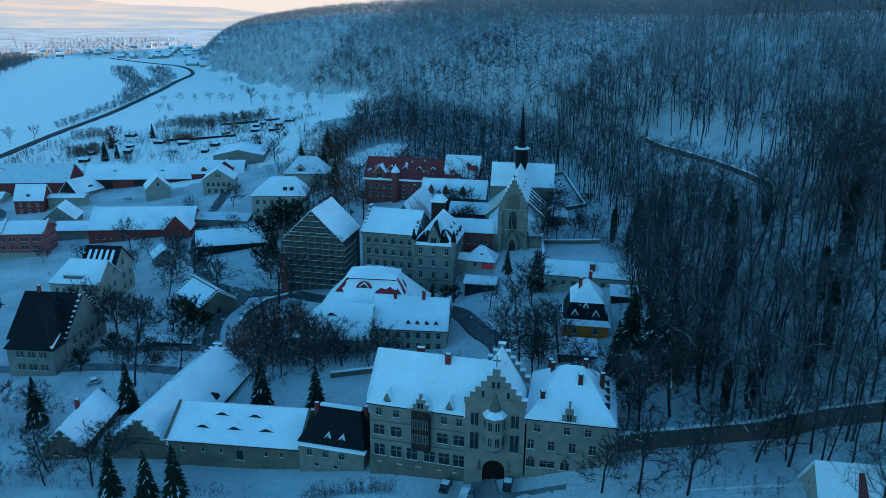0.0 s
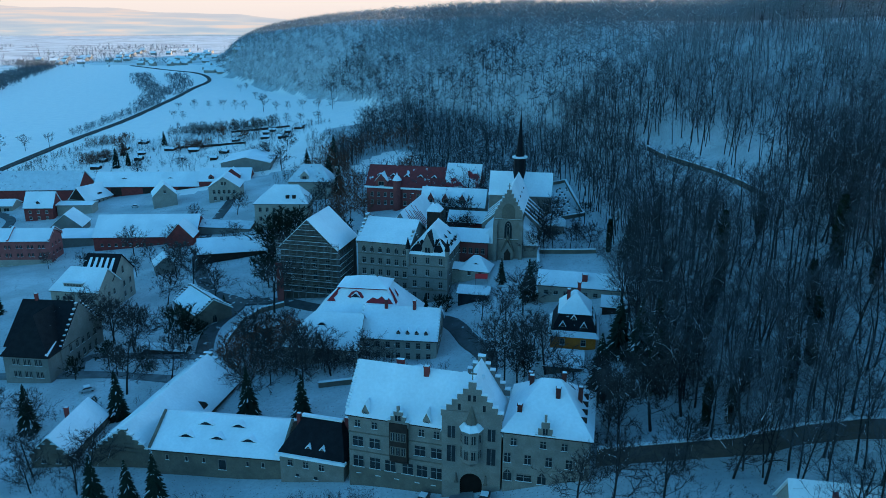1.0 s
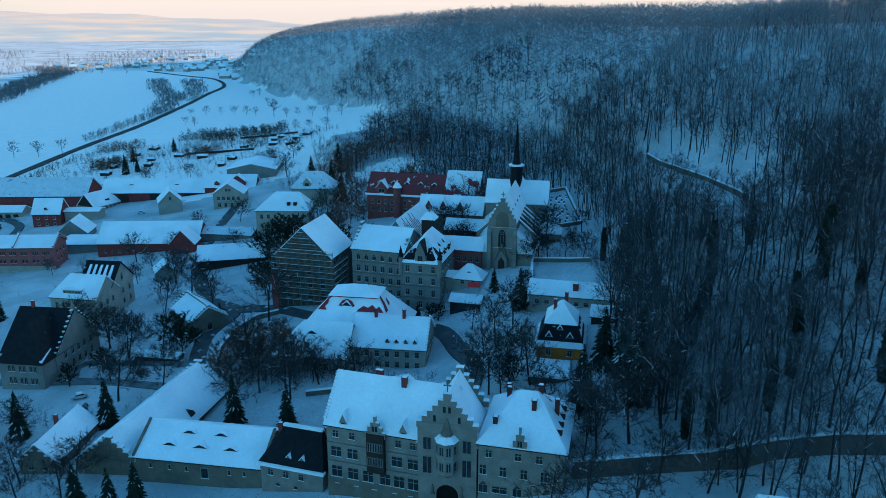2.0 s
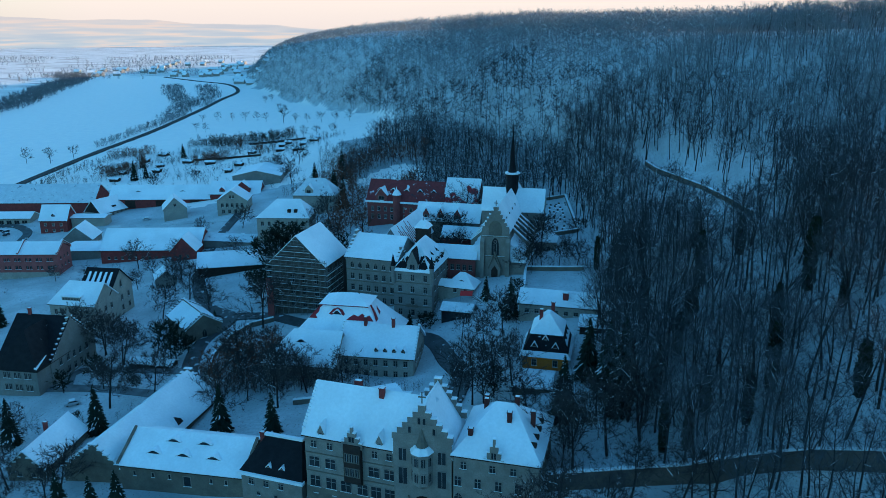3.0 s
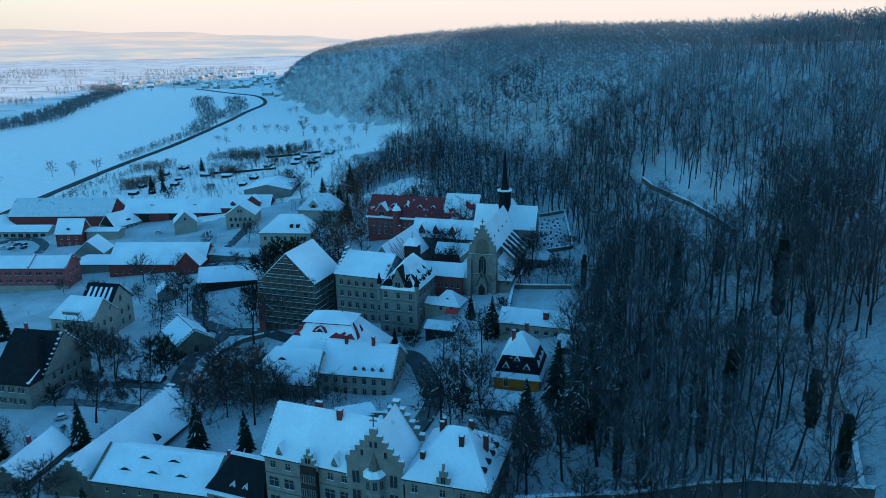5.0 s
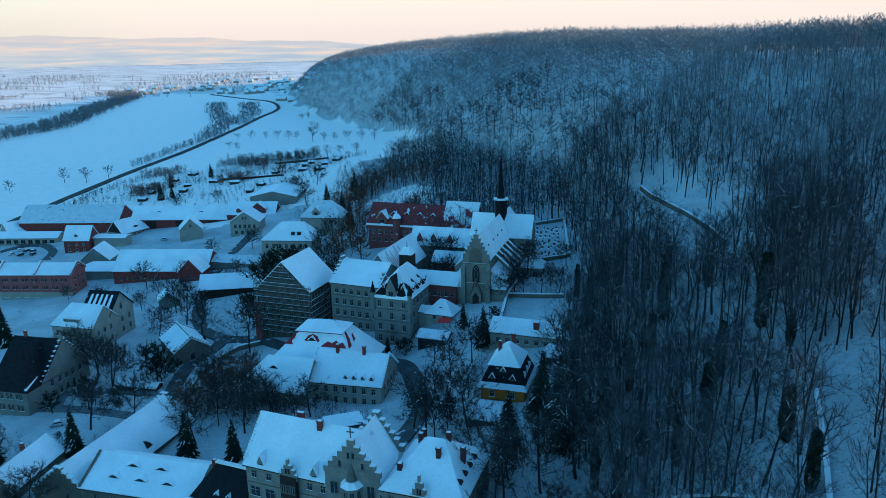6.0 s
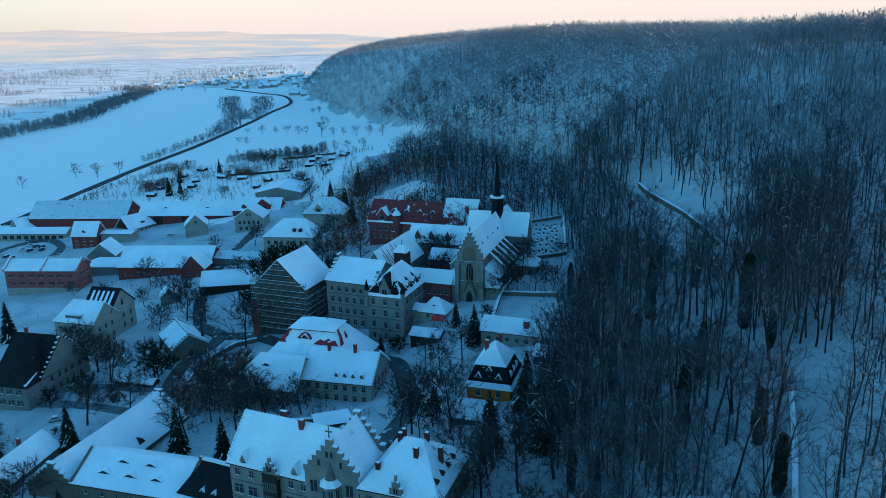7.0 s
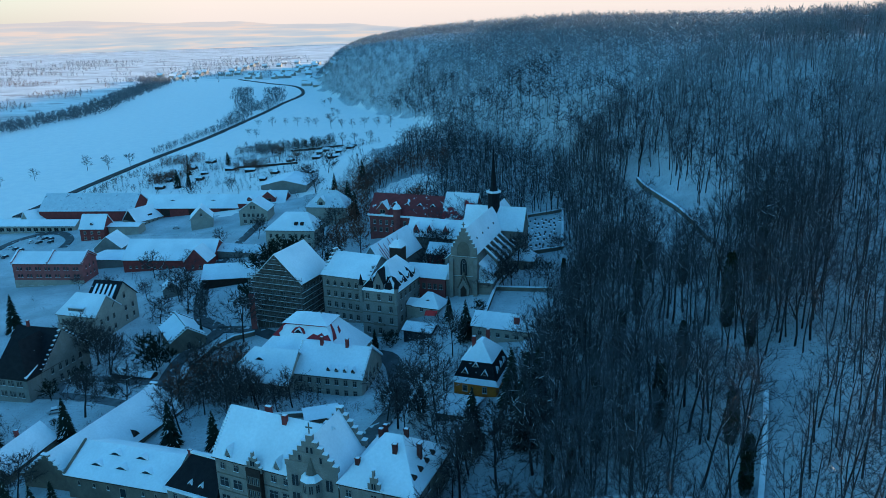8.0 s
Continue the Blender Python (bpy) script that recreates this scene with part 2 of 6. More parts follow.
ribbon("railway", [(-318, 440), (-322, 528), (-326, 612), (-332, 727), (-364, 917), (-392, 1049), (-424, 1204), (-500, 1359), (-590, 1444), (-720, 1571)], 6.0, M_BALLAST, "dark railway line on a low bank through snowy fields", "railway", high=0.8)
ribbon("road", [(-150, 208), (-105, 209), (-77, 204), (-62, 200)], 4, M_TRACK, "trodden grey path through the snowy garden", "path")
ribbon("road", [(-105, 209), (-107, 221), (-77, 218), (-68, 216)], 3.2, M_TRACK, "trodden grey path through the snowy garden", "path")
ribbon("road", [(-66, 205), (-73, 226), (-75, 240), (-73, 259), (-88, 272), (-106, 308), (-116, 346), (-122, 400)], 5.5, M_ROAD, "slushy grey lane between the buildings", "road")
ribbon("road", [(-73, 259), (-58, 257), (-40, 246), (-19, 241), (0, 232), (9, 214), (14, 196), (10, 175), (2, 160)], 5.5, M_ROAD, "slushy grey lane curving round the hall", "road")
ribbon("road", [(-140, 146), (-94, 148), (-50, 143), (-16, 140), (24, 134), (50, 133), (75, 128), (110, 110)], 7, M_YARD, "snow-covered road before the gatehouse", "road")
ribbon("road", [(9, 145.5), (9.4, 141), (12, 137.5), (24, 135.5)], 5, M_TRACK, "trodden forecourt before the gatehouse", "road")
ribbon("road", [(-275, 370), (-276, 391), (-268, 404), (-256, 405), (-240, 392), (-233, 376)], 5, M_ROAD, "dark cleared lane round the car park", "road")
ribbon("road", [(-330, 421), (-310, 417), (-283, 411), (-262, 405.5)], 5, M_ROAD, "dark cleared lane past the sheds", "road")
ribbon("road", [(-236, 392), (-215, 395), (-170, 393), (-122, 388)], 4, M_YARD, "rutted snowy farm lane", "road")

# ---- glowing far hills with painted haze, behind everything ----
hz = bpy.data.materials.new("dawn haze")
hz.use_nodes = True
hn, hl = hz.node_tree.nodes, hz.node_tree.links
hn.remove(hn["Principled BSDF"])


def hnode(kind, *ins, **props):
    q = hn.new(kind)
    for k, v in props.items():
        if k == "operation":
            q.operation = v
    for k, v in enumerate(ins):
        if isinstance(v, (int, float, tuple)):
            q.inputs[k].default_value = v
        elif v is not None:
            hl.new(v, q.inputs[k])
    return q


def hramp(fac, stops):
    q = hnode("ShaderNodeValToRGB", fac)
    while len(q.color_ramp.elements) < len(stops):
        q.color_ramp.elements.new(0.5)
    for e_, (at_, col_) in zip(q.color_ramp.elements, stops):
        e_.position, e_.color = at_, (*col_, 1)
    return q.outputs[0]


def hnoise(scale, x, y, z, detail):
    mp = hnode("ShaderNodeMapping", hg.outputs["Position"])
    mp.inputs["Scale"].default_value = (x, y, z)
    return hnode("ShaderNodeTexNoise", mp.outputs[0], None, scale, detail).outputs[0]


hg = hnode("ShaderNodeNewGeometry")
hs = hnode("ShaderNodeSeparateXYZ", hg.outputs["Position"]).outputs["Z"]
# Warm patches paint sunlit fields into the glowing hill colour.
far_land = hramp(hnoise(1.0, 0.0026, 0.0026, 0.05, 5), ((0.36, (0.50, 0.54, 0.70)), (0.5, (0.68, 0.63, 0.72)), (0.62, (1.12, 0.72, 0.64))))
# Painted haze: the hills fade to peach with height.
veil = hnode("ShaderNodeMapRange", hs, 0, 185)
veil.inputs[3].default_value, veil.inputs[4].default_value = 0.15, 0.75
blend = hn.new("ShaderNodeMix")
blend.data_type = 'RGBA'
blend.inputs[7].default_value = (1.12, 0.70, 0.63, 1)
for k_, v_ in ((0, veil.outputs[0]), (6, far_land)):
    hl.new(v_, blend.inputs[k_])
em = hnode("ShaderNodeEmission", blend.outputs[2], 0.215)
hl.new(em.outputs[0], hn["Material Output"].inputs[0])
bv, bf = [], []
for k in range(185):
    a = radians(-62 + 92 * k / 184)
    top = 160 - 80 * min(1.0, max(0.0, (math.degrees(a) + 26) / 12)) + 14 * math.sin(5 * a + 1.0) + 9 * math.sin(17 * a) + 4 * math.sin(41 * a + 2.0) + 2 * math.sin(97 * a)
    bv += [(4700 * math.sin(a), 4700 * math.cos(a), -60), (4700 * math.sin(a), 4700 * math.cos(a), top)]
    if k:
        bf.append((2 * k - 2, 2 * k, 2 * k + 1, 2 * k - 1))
tagged(new("backdrop", mesh("backdrop", bv, bf, hz)), "backdrop of far hills glowing with painted dawn haze", "distance", kind="structure")
ribbon("lane", [(88, 118), (93, 131), (97, 141), (101, 155), (104, 163)], 6.5, M_YARD, "smooth snowy lane between the wood and a low wall", "lane", lift=-0.04)


# ---- building kit ----
def part(name, data, parent, m=None, label=""):
    """One mesh object under a thing or a part."""
    ob = new(name, data)
    ob.parent = parent
    if m is not None:
        ob.matrix_basis = m
    if label:
        ob["label"] = label
    return ob


class Box:
    """Collects boxes and polygons into one mesh."""

    def __init__(self):
        self.v, self.f, self.i = [], [], []

    def box(self, x0, y0, z0, x1, y1, z1, k=0):
        b = len(self.v)
        self.v += [(x0, y0, z0), (x1, y0, z0), (x1, y1, z0), (x0, y1, z0), (x0, y0, z1), (x1, y0, z1), (x1, y1, z1), (x0, y1, z1)]
        for f in ((0, 3, 2, 1), (4, 5, 6, 7), (0, 1, 5, 4), (1, 2, 6, 5), (2, 3, 7, 6), (3, 0, 4, 7)):
            self.f.append([b + j for j in f])
            self.i.append(k)
        return self

    def poly(self, pts, k=0):
        b = len(self.v)
        self.v += pts
        self.f.append(list(range(b, b + len(pts))))
        self.i.append(k)
        return self

    def prism(self, pts, vec, k=0):
        """A closed body: a polygon pushed along vec."""
        b, n = len(self.v), len(pts)
        self.v += [tuple(p) for p in pts] + [tuple(p[j] + vec[j] for j in range(3)) for p in pts]
        self.f += [list(range(b, b + n))[::-1], list(range(b + n, b + 2 * n))]
        self.f += [[b + j, b + (j + 1) % n, b + n + (j + 1) % n, b + n + j] for j in range(n)]
        self.i += [k] * (n + 2)
        return self

    def tube(self, x, y, z0, z1, r0, r1, n=8, k=0):
        b = len(self.v)
        for z, r in ((z0, r0), (z1, r1)):
            self.v += [(x + r * math.cos(6.2832 * j / n), y + r * math.sin(6.2832 * j / n), z) for j in range(n)]
        self.f += [[b + j, b + (j + 1) % n, b + n + (j + 1) % n, b + n + j] for j in range(n)] + [list(range(b, b + n))[::-1], list(range(b + n, b + 2 * n))]
        self.i += [k] * (n + 2)
        return self

    def mesh(self, name, *mats):
        me = mesh(name, self.v, self.f, list(mats), self.i)
        bm = bmesh.new()
        bm.from_mesh(me)
        bmesh.ops.recalc_face_normals(bm, faces=bm.faces)
        bm.to_mesh(me)
        bm.free()
        return me


WINDOWS = {}


def ring(w, h, s, y0, y1, sill=0.0):
    """A window surround in one piece round an opening w by h."""
    b = Box()
    o = [(-w / 2 - s, -s), (w / 2 + s, -s), (w / 2 + s, h + s), (-w / 2 - s, h + s)]
    q = [(-w / 2, 0), (w / 2, 0), (w / 2, h), (-w / 2, h)]
    b.v = [(x, y0, z) for x, z in o] + [(x, y0, z) for x, z in q] + [(x, y1, z) for x, z in o] + [(x, y1, z) for x, z in q]
    for k in range(4):
        n = (k + 1) % 4
        b.f += [[k, n, 4 + n, 4 + k], [8 + k, 12 + k, 12 + n, 8 + n], [k, 8 + k, 8 + n, n], [4 + k, 4 + n, 12 + n, 12 + k]]
    b.i = [0] * len(b.f)
    return b


def sash(b, w, h, bars, k):
    t = 0.05
    if bars == 9:
        b.poly([(-w / 2, -0.08, h * 0.62), (0, -0.08, h), (-w / 2, -0.08, h)], 0).poly([(w / 2, -0.08, h * 0.62), (w / 2, -0.08, h), (0, -0.08, h)], 0)
    if bars >= 1:
        b.box(-t, -0.07, 0, t, 0.0, h, k)
    if bars >= 2:
        b.box(-w / 2, -0.065, h * 0.64, w / 2, 0.0, h * 0.64 + 2 * t, k)
    return b


def window_mesh(w, h, stone, bars):
    """Surround, pane and bars in one mesh, for windows that are pieces of a part."""
    key = (w, h, stone.name, bars)
    if key not in WINDOWS:
        b = ring(w, h, 0.16, -0.10, 0.05)
        b.box(-w / 2, -0.03, 0, w / 2, 0.04, h, 1)
        WINDOWS[key] = sash(b, w, h, bars, 2).mesh("window", stone, M_PANE, M_FRAME)
    return WINDOWS[key]


def pointed(w, h, spring):
    """The outline of a pointed arch w wide and h high, its curves springing at that height."""
    rise, pts = h - spring, [(-w / 2, 0.0), (w / 2, 0.0)]
    for k in range(6):
        a = k / 6
        pts.append((w / 2 * (1 - a ** 1.6), spring + rise * math.sin(a * math.pi / 2)))
    pts.append((0.0, h))
    for k in range(5, -1, -1):
        a = k / 6
        pts.append((-w / 2 * (1 - a ** 1.6), spring + rise * math.sin(a * math.pi / 2)))
    return pts


def pointed_window(w, h, spring, stone, lights=2, blind=False):
    """A pointed window in one mesh: moulded surround, dark glass, mullions and a tracery ring; blind: a stone field in place of glass."""
    o, q = pointed(w + 0.7, h + 0.45, spring), pointed(w, h, spring)
    n, b = len(q), Box()
    b.v = [(x, -0.22, z) for x, z in o] + [(x, -0.22, z) for x, z in q] + [(x, 0.05, z) for x, z in o] + [(x, 0.05, z) for x, z in q]
    for k in range(n):
        m = (k + 1) % n
        b.f += [[k, m, n + m, n + k], [k, 2 * n + k, 2 * n + m, m], [n + k, n + m, 3 * n + m, 3 * n + k]]
    b.i = [0] * len(b.f)
    b.prism([(x, -0.03, z) for x, z in q], (0, 0.06, 0), 2 if blind else 1)
    if not blind:
        for k in range(1, lights):
            x = -w / 2 + w * k / lights
            b.box(x - 0.07, -0.14, 0, x + 0.07, -0.02, spring + 0.3, 0)
        r = w * 0.24
        for k in range(10):
            a, c = 0.62832 * k, 0.62832 * (k + 1)
            b.prism([(r * math.cos(a), -0.14, spring + 0.5 + r + r * math.sin(a)), (r * math.cos(c), -0.14, spring + 0.5 + r + r * math.sin(c)), (0.75 * r * math.cos(c), -0.14, spring + 0.5 + r + 0.75 * r * math.sin(c)), (0.75 * r * math.cos(a), -0.14, spring + 0.5 + r + 0.75 * r * math.sin(a))], (0, 0.1, 0), 0)
    return b.mesh("window", stone, M_PANE, M_OLDSTONE)


def window_set(w, h, stone, bars):
    key = ("set", w, h, stone.name, bars)
    if key not in WINDOWS:
        pane = Box().box(-w / 2, -0.03, 0, w / 2, 0.04, h).mesh("pane", M_PANE)
        bar = sash(Box(), w, h, bars, 0).mesh("glazing_bar", M_FRAME if bars != 9 else stone) if bars else None
        sill = Box().box(-w / 2 - 0.22, -0.22, -0.17, w / 2 + 0.22, 0.0, -0.02).box(-w / 2 - 0.2, -0.2, -0.016, w / 2 + 0.2, -0.104, 0.05, 1).mesh("sill", stone, M_ROOFSNOW)
        WINDOWS[key] = (ring(w, h, 0.16, -0.10, 0.05).mesh("window", stone), pane, bar, sill)
    return WINDOWS[key]


def side_pose(side, L, D, u, z):
    """The pose of a thing on a side of a house: u metres along it as seen from outside, from its left."""
    if side == "f":
        return pose(u, 0, z)
    if side == "r":
        return pose(L, u, z, 0, 0, 90)
    if side == "b":
        return pose(L - u, D, z, 0, 0, 180)
    return pose(0, D - u, z, 0, 0, -90)


def windows(house, side, us, zs, w, h, stone=None, bars=2):
    me, pane, bar, sill = window_set(w, h, stone or M_STONE, bars)
    for z in zs:
        for u in us:
            o = part("window", me, house, side_pose(side, house["L"], house["D"], u, z))
            part("pane", pane, o)
            part("sill", sill, o)
            if bar:
                part("glazing_bar", bar, o)


def spread(a, b, n):
    return [a + (b - a) * (k + 0.5) / n for k in range(n)]


def roof_solid(L, D, ze, zr, o, hip0, hip1, t=0.3, kind="x"):
    """Two or four slopes with thickness; the ridge runs along x; hip0, hip1: how far the ridge's ends draw in (0: gables)."""
    b = Box()
    s = (zr - ze) / (D / 2)
    z = ze - o * s
    x0, x1, y0, y1 = -o, L + o, -o, D + o
    r0, r1, ym = (hip0 if hip0 else -o), (L - hip1 if hip1 else L + o), D / 2
    top = [(x0, y0, z), (x1, y0, z), (x1, y1, z), (x0, y1, z), (r0, ym, zr), (r1, ym, zr)]
    b.v = [(x, y, q + t) for x, y, q in top] + top
    b.f = [[0, 1, 5, 4], [2, 3, 4, 5], [6, 10, 11, 7], [8, 11, 10, 9], [0, 6, 7, 1], [2, 8, 9, 3]]
    if hip0:
        b.f += [[3, 0, 4], [9, 10, 6], [3, 9, 6, 0]]
    else:
        b.f += [[0, 4, 10, 6], [4, 3, 9, 10]]
    if hip1:
        b.f += [[1, 2, 5], [7, 11, 8], [1, 7, 8, 2]]
    else:
        b.f += [[1, 7, 11, 5], [5, 11, 8, 2]]
    b.i = [0] * len(b.f)
    return b


def house(name, label, x, y, z, turn, L, D, eave, ridge, wall, roof, o=0.5, hip=(0, 0), across=False, cat="house", deep=5.0, plinth=None, thick=0.3):
    """A house: front left corner at x, y, z; L along the front, D deep; eave and ridge above z. across: its ridge runs from front to back."""
    e = tagged(new(name), label, cat)
    e.matrix_basis = pose(x, y, z, 0, 0, turn)
    e["L"], e["D"] = L, D
    b = Box()
    if across:
        g = [(0, 0, -deep), (L, 0, -deep), (L, 0, eave), (L / 2, 0, ridge), (0, 0, eave)] if not hip[0] else [(0, 0, -deep), (L, 0, -deep), (L, 0, eave), (0, 0, eave)]
        b.prism(g, (0, D, 0))
    else:
        g = [(0, 0, -deep), (0, D, -deep), (0, D, eave), (0, D / 2, ridge), (0, 0, eave)]
        if hip[0] or hip[1]:
            g = [(0, 0, -deep), (0, D, -deep), (0, D, eave), (0, 0, eave)]
        b.prism(g, (L, 0, 0))
        for h, xx in ((hip[0], 0), (hip[1], L)):
            if (hip[0] or hip[1]) and not h:
                b.prism([(xx, 0, eave), (xx, D, eave), (xx, D / 2, ridge)], (0.4 if xx == 0 else -0.4, 0, 0))
    part("wall", b.mesh("wall", wall), e)
    if across:
        part("roof", roof_solid(D, L, eave, ridge, o, hip[0], hip[1], thick).mesh("roof", roof), e, pose(L, 0, 0, 0, 0, 90))
    else:
        part("roof", roof_solid(L, D, eave, ridge, o, hip[0], hip[1], thick).mesh("roof", roof), e)
    rise = (ridge - eave) / ((L if across else D) / 2)
    zg = eave - o * rise - 0.02
    gut = ((-o - 0.12, -o, zg, -o + 0.06, D + o, zg + 0.16), (L + o - 0.06, -o, zg, L + o + 0.12, D + o, zg + 0.16)) if across else ((-o, -o - 0.12, zg, L + o, -o + 0.06, zg + 0.16), (-o, D + o - 0.06, zg, L + o, D + o + 0.12, zg + 0.16))
    for s in gut:
        part("gutter", Box().box(*s).mesh("gutter", M_WOOD), e)
    if plinth:
        q = Box().box(-0.12, -0.12, -deep, L + 0.12, D + 0.12, plinth)
        part("plinth", q.mesh("plinth", M_OLDSTONE), e)
    # eaves courses
    for s in ((0, -0.14, eave - 0.5, L, 0.0, eave - 0.15), (0, D, eave - 0.5, L, D + 0.14, eave - 0.15)) if not across else ((-0.14, 0, eave - 0.5, 0, D, eave - 0.15), (L, 0, eave - 0.5, L + 0.14, D, eave - 0.15)):
        part("cornice", Box().box(*s).mesh("cornice", wall), e)
    return e


def chimney(h, x, y, z0, z1, w=0.9, d=0.7, material=None):
    b = Box().box(x - w / 2, y - d / 2, z0, x + w / 2, y + d / 2, z1).box(x - w / 2 - 0.1, y - d / 2 - 0.1, z1, x + w / 2 + 0.1, y + d / 2 + 0.1, z1 + 0.18)
    b.box(x - w / 2 + 0.05, y - d / 2 + 0.05, z1 + 0.184, x + w / 2 - 0.02, y + d / 2 - 0.05, z1 + 0.27, 1)
    part("chimney", b.mesh("chimney", material or M_BRICK, M_ROOFSNOW), h, None, "brick chimney with a cap of snow")


def stepped_gable(h, m, W, z0, z1, n, wall, t=0.7, name="stepped_gable"):
    """A gable wall that climbs in n steps on either side, each with a snowy coping; m: its left foot, x along it."""
    b = Box()
    sx, sz = (W * 0.5 - W * 0.06) / n, (z1 - z0) / n
    for k in range(n + 1):
        a = k * sx
        b.box(a, -t / 2, z0 - 1.0 + (k * sz if k else 0), W - a, t / 2, z0 + k * sz + 0.35 if k < n else z1 + 0.6)
    g = part(name, b.mesh(name, wall), h, m)
    for k in range(n + 1):
        a, z = k * sx, (z0 + k * sz + 0.35 if k < n else z1 + 0.6)
        spans = [(a - 0.08, a + sx + 0.02), (W - a - sx - 0.02, W - a + 0.08)] if k < n else [(a - 0.08, W - a + 0.08)]
        for u, v in spans:
            part("coping", Box().box(u, -t / 2 - 0.1, z + 0.004, v, t / 2 + 0.1, z + 0.22).mesh("coping", M_ROOFSNOW), g)
    return g


def eyebrow(h, x, y, z, w, rise, depth, pitch):
    """A low curved dormer on a slope that faces the front."""
    n = 10
    f = [(-w / 2 + w * k / n, rise * (0.5 - 0.5 * math.cos(6.2832 * k / n))) for k in range(n + 1)]
    b = Box().prism([(a, 0, q + 0.02) for a, q in f] + [(a, 0, q + 0.3) for a, q in f[::-1]], (0, depth, 0))
    b.prism([(-w / 2, 0.06, -0.25)] + [(a, 0.06, q + 0.03) for a, q in f] + [(w / 2, 0.06, -0.25)], (0, 0.1, 0), 1)
    part("dormer", b.mesh("dormer", M_ROOFSNOW, M_PANE), h, pose(x, y, z), "eyebrow dormer under snow")


def dormer(h, x, y, z, w, hh, depth, peak, wall=None, roof=None, stone=None, bars=1, m=None):
    """An upright dormer with its own little roof; x the middle of its front."""
    b = Box()
    b.prism([(-w / 2, 0, 0), (w / 2, 0, 0), (w / 2, 0, hh), (0, 0, hh + peak), (-w / 2, 0, hh)], (0, depth, 0))
    d = part("dormer", b.mesh("dormer", wall or M_STONE), h, m or pose(x, y, z))
    r = Box()
    for s in (-1, 1):
        r.prism([(0, -0.2, hh + peak), (s * (w / 2 + 0.25), -0.2, hh - 0.25 * peak / (w / 2)), (s * (w / 2 + 0.25), -0.2, hh - 0.25 * peak / (w / 2) + 0.25), (0, -0.2, hh + peak + 0.28)], (0, depth + 0.2, 0))
    part("dormer_roof", r.mesh("dormer_roof", roof or M_ROOFSNOW), d)
    part("window", window_mesh(round(w * 0.45, 2), round(hh * 0.62, 2), stone or M_STONE, bars), d, pose(0, -0.004, hh * 0.18))
    return d

M_DARKBRICK = mat("sooty brick", (0.09, 0.035, 0.032), (0.06, 0.028, 0.026), 0.8, 0.9, 0.5, 6.0)


# ---- gatehouse ----
gate = house("gatehouse", "pale sandstone gatehouse range under a snow-covered roof", -14.2, 150.2, -1.6, -12.5, 20.2, 15, 13.8, 21.8, M_STONE, M_ROOFSNOW, cat="gatehouse", plinth=1.6)
windows(gate, "f", [2.0, 5.6, 15.5, 18.6], [10.8], 1.1, 1.5)
windows(gate, "f", [2.0, 5.6, 15.2, 18.6], [6.4], 2.2, 2.2)
windows(gate, "f", [2.0, 5.6, 8.9, 12.6, 15.6, 18.6], [1.7], 2.2, 2.5)
windows(gate, "f", [2.0, 6.2, 10.2, 14.6, 18.0], [0.2], 0.7, 0.6, bars=0)
windows(gate, "l", [4, 8, 11], [3, 7.5, 14], 1.2, 1.8)
for u, z0 in ((0, 5.2), (0, 9.4)):
    part("string_course", Box().box(-0.1, -0.12, z0, 9.0, 0, z0 + 0.22).box(12.9, -0.12, z0, 19.9, 0, z0 + 0.22).mesh("string_course", M_OLDSTONE), gate)
bay = Box().box(9.1, -1.1, 5.0, 12.8, 0, 13.3)
bay.prism([(9.1, 0, 5.0), (9.1, -1.1, 5.0), (9.1, 0, 3.9)], (3.7, 0, 0))
oriel = part("oriel", bay.mesh("oriel", M_WOOD), gate, None, "dark timber oriel")
for z in (6.4, 9.6):
    for u in (9.85, 10.95, 12.05):
        part("window", window_mesh(0.75, 1.7, M_OLDSTONE, 1), oriel, pose(u, -1.1, z))
for u in (3.8, 16.6):
    dormer(gate, u, -0.05, 13.1, 1.5, 1.5, 2.6, 1.6, bars=0)
stepped_gable(gate, pose(8.7, -0.5, 0), 4.4, 13.5, 16.6, 3, M_STONE, 0.6)
part("window", window_mesh(1.2, 1.2, M_STONE, 1), gate, pose(10.9, -0.81, 13.9))
chimney(gate, 14.6, 6.6, 19.8, 22.7, 1.1, 0.9)
chimney(gate, 8.0, 9.6, 18.8, 22.0, 1.6, 0.8)
for k in range(15):                                              # toothed coping on the left gable
    part("coping", Box().box(-0.55, 0, 0, 0.1, 0.32, 0.5).mesh("coping", M_ROOFSNOW), gate, pose(-0.1, 0.25 + 7.3 * k / 15, 14.4 + 7.5 * k / 15))

part("roof", roof_solid(4.6, 15, 13.8, 21.8, 0.5, 0, 0).mesh("roof", M_ROOFSNOW), gate, pose(21.21, 0, 0))
portal = tagged(new("gate_block"), "sandstone gate block with a stepped gable and an arched gateway", "gatehouse")
portal.matrix_basis = gate.matrix_basis @ pose(19.95, -0.9, 0, 0, 0, 5.5)
portal["L"], portal["D"] = 11.6, 13.4
PW = 11.6
b = Box().box(0, 0, -4, 3.6, 13.4, 5.4).box(8.0, 0, -4, PW, 13.4, 5.4)
b.prism([(0, 0.0, 5.4), (PW, 0.0, 5.4), (PW, 0.0, 13.6), (PW / 2, 0.0, 22.8), (0, 0.0, 13.6)], (0, 13.4, 0))
arch = [(3.6, 0, 5.4), (3.6, 0, 2.3)] + [(5.8 - 2.2 * math.cos(math.pi * k / 12), 0, 2.3 + 2.2 * math.sin(math.pi * k / 12)) for k in range(1, 12)] + [(8.0, 0, 2.3), (8.0, 0, 5.4)]
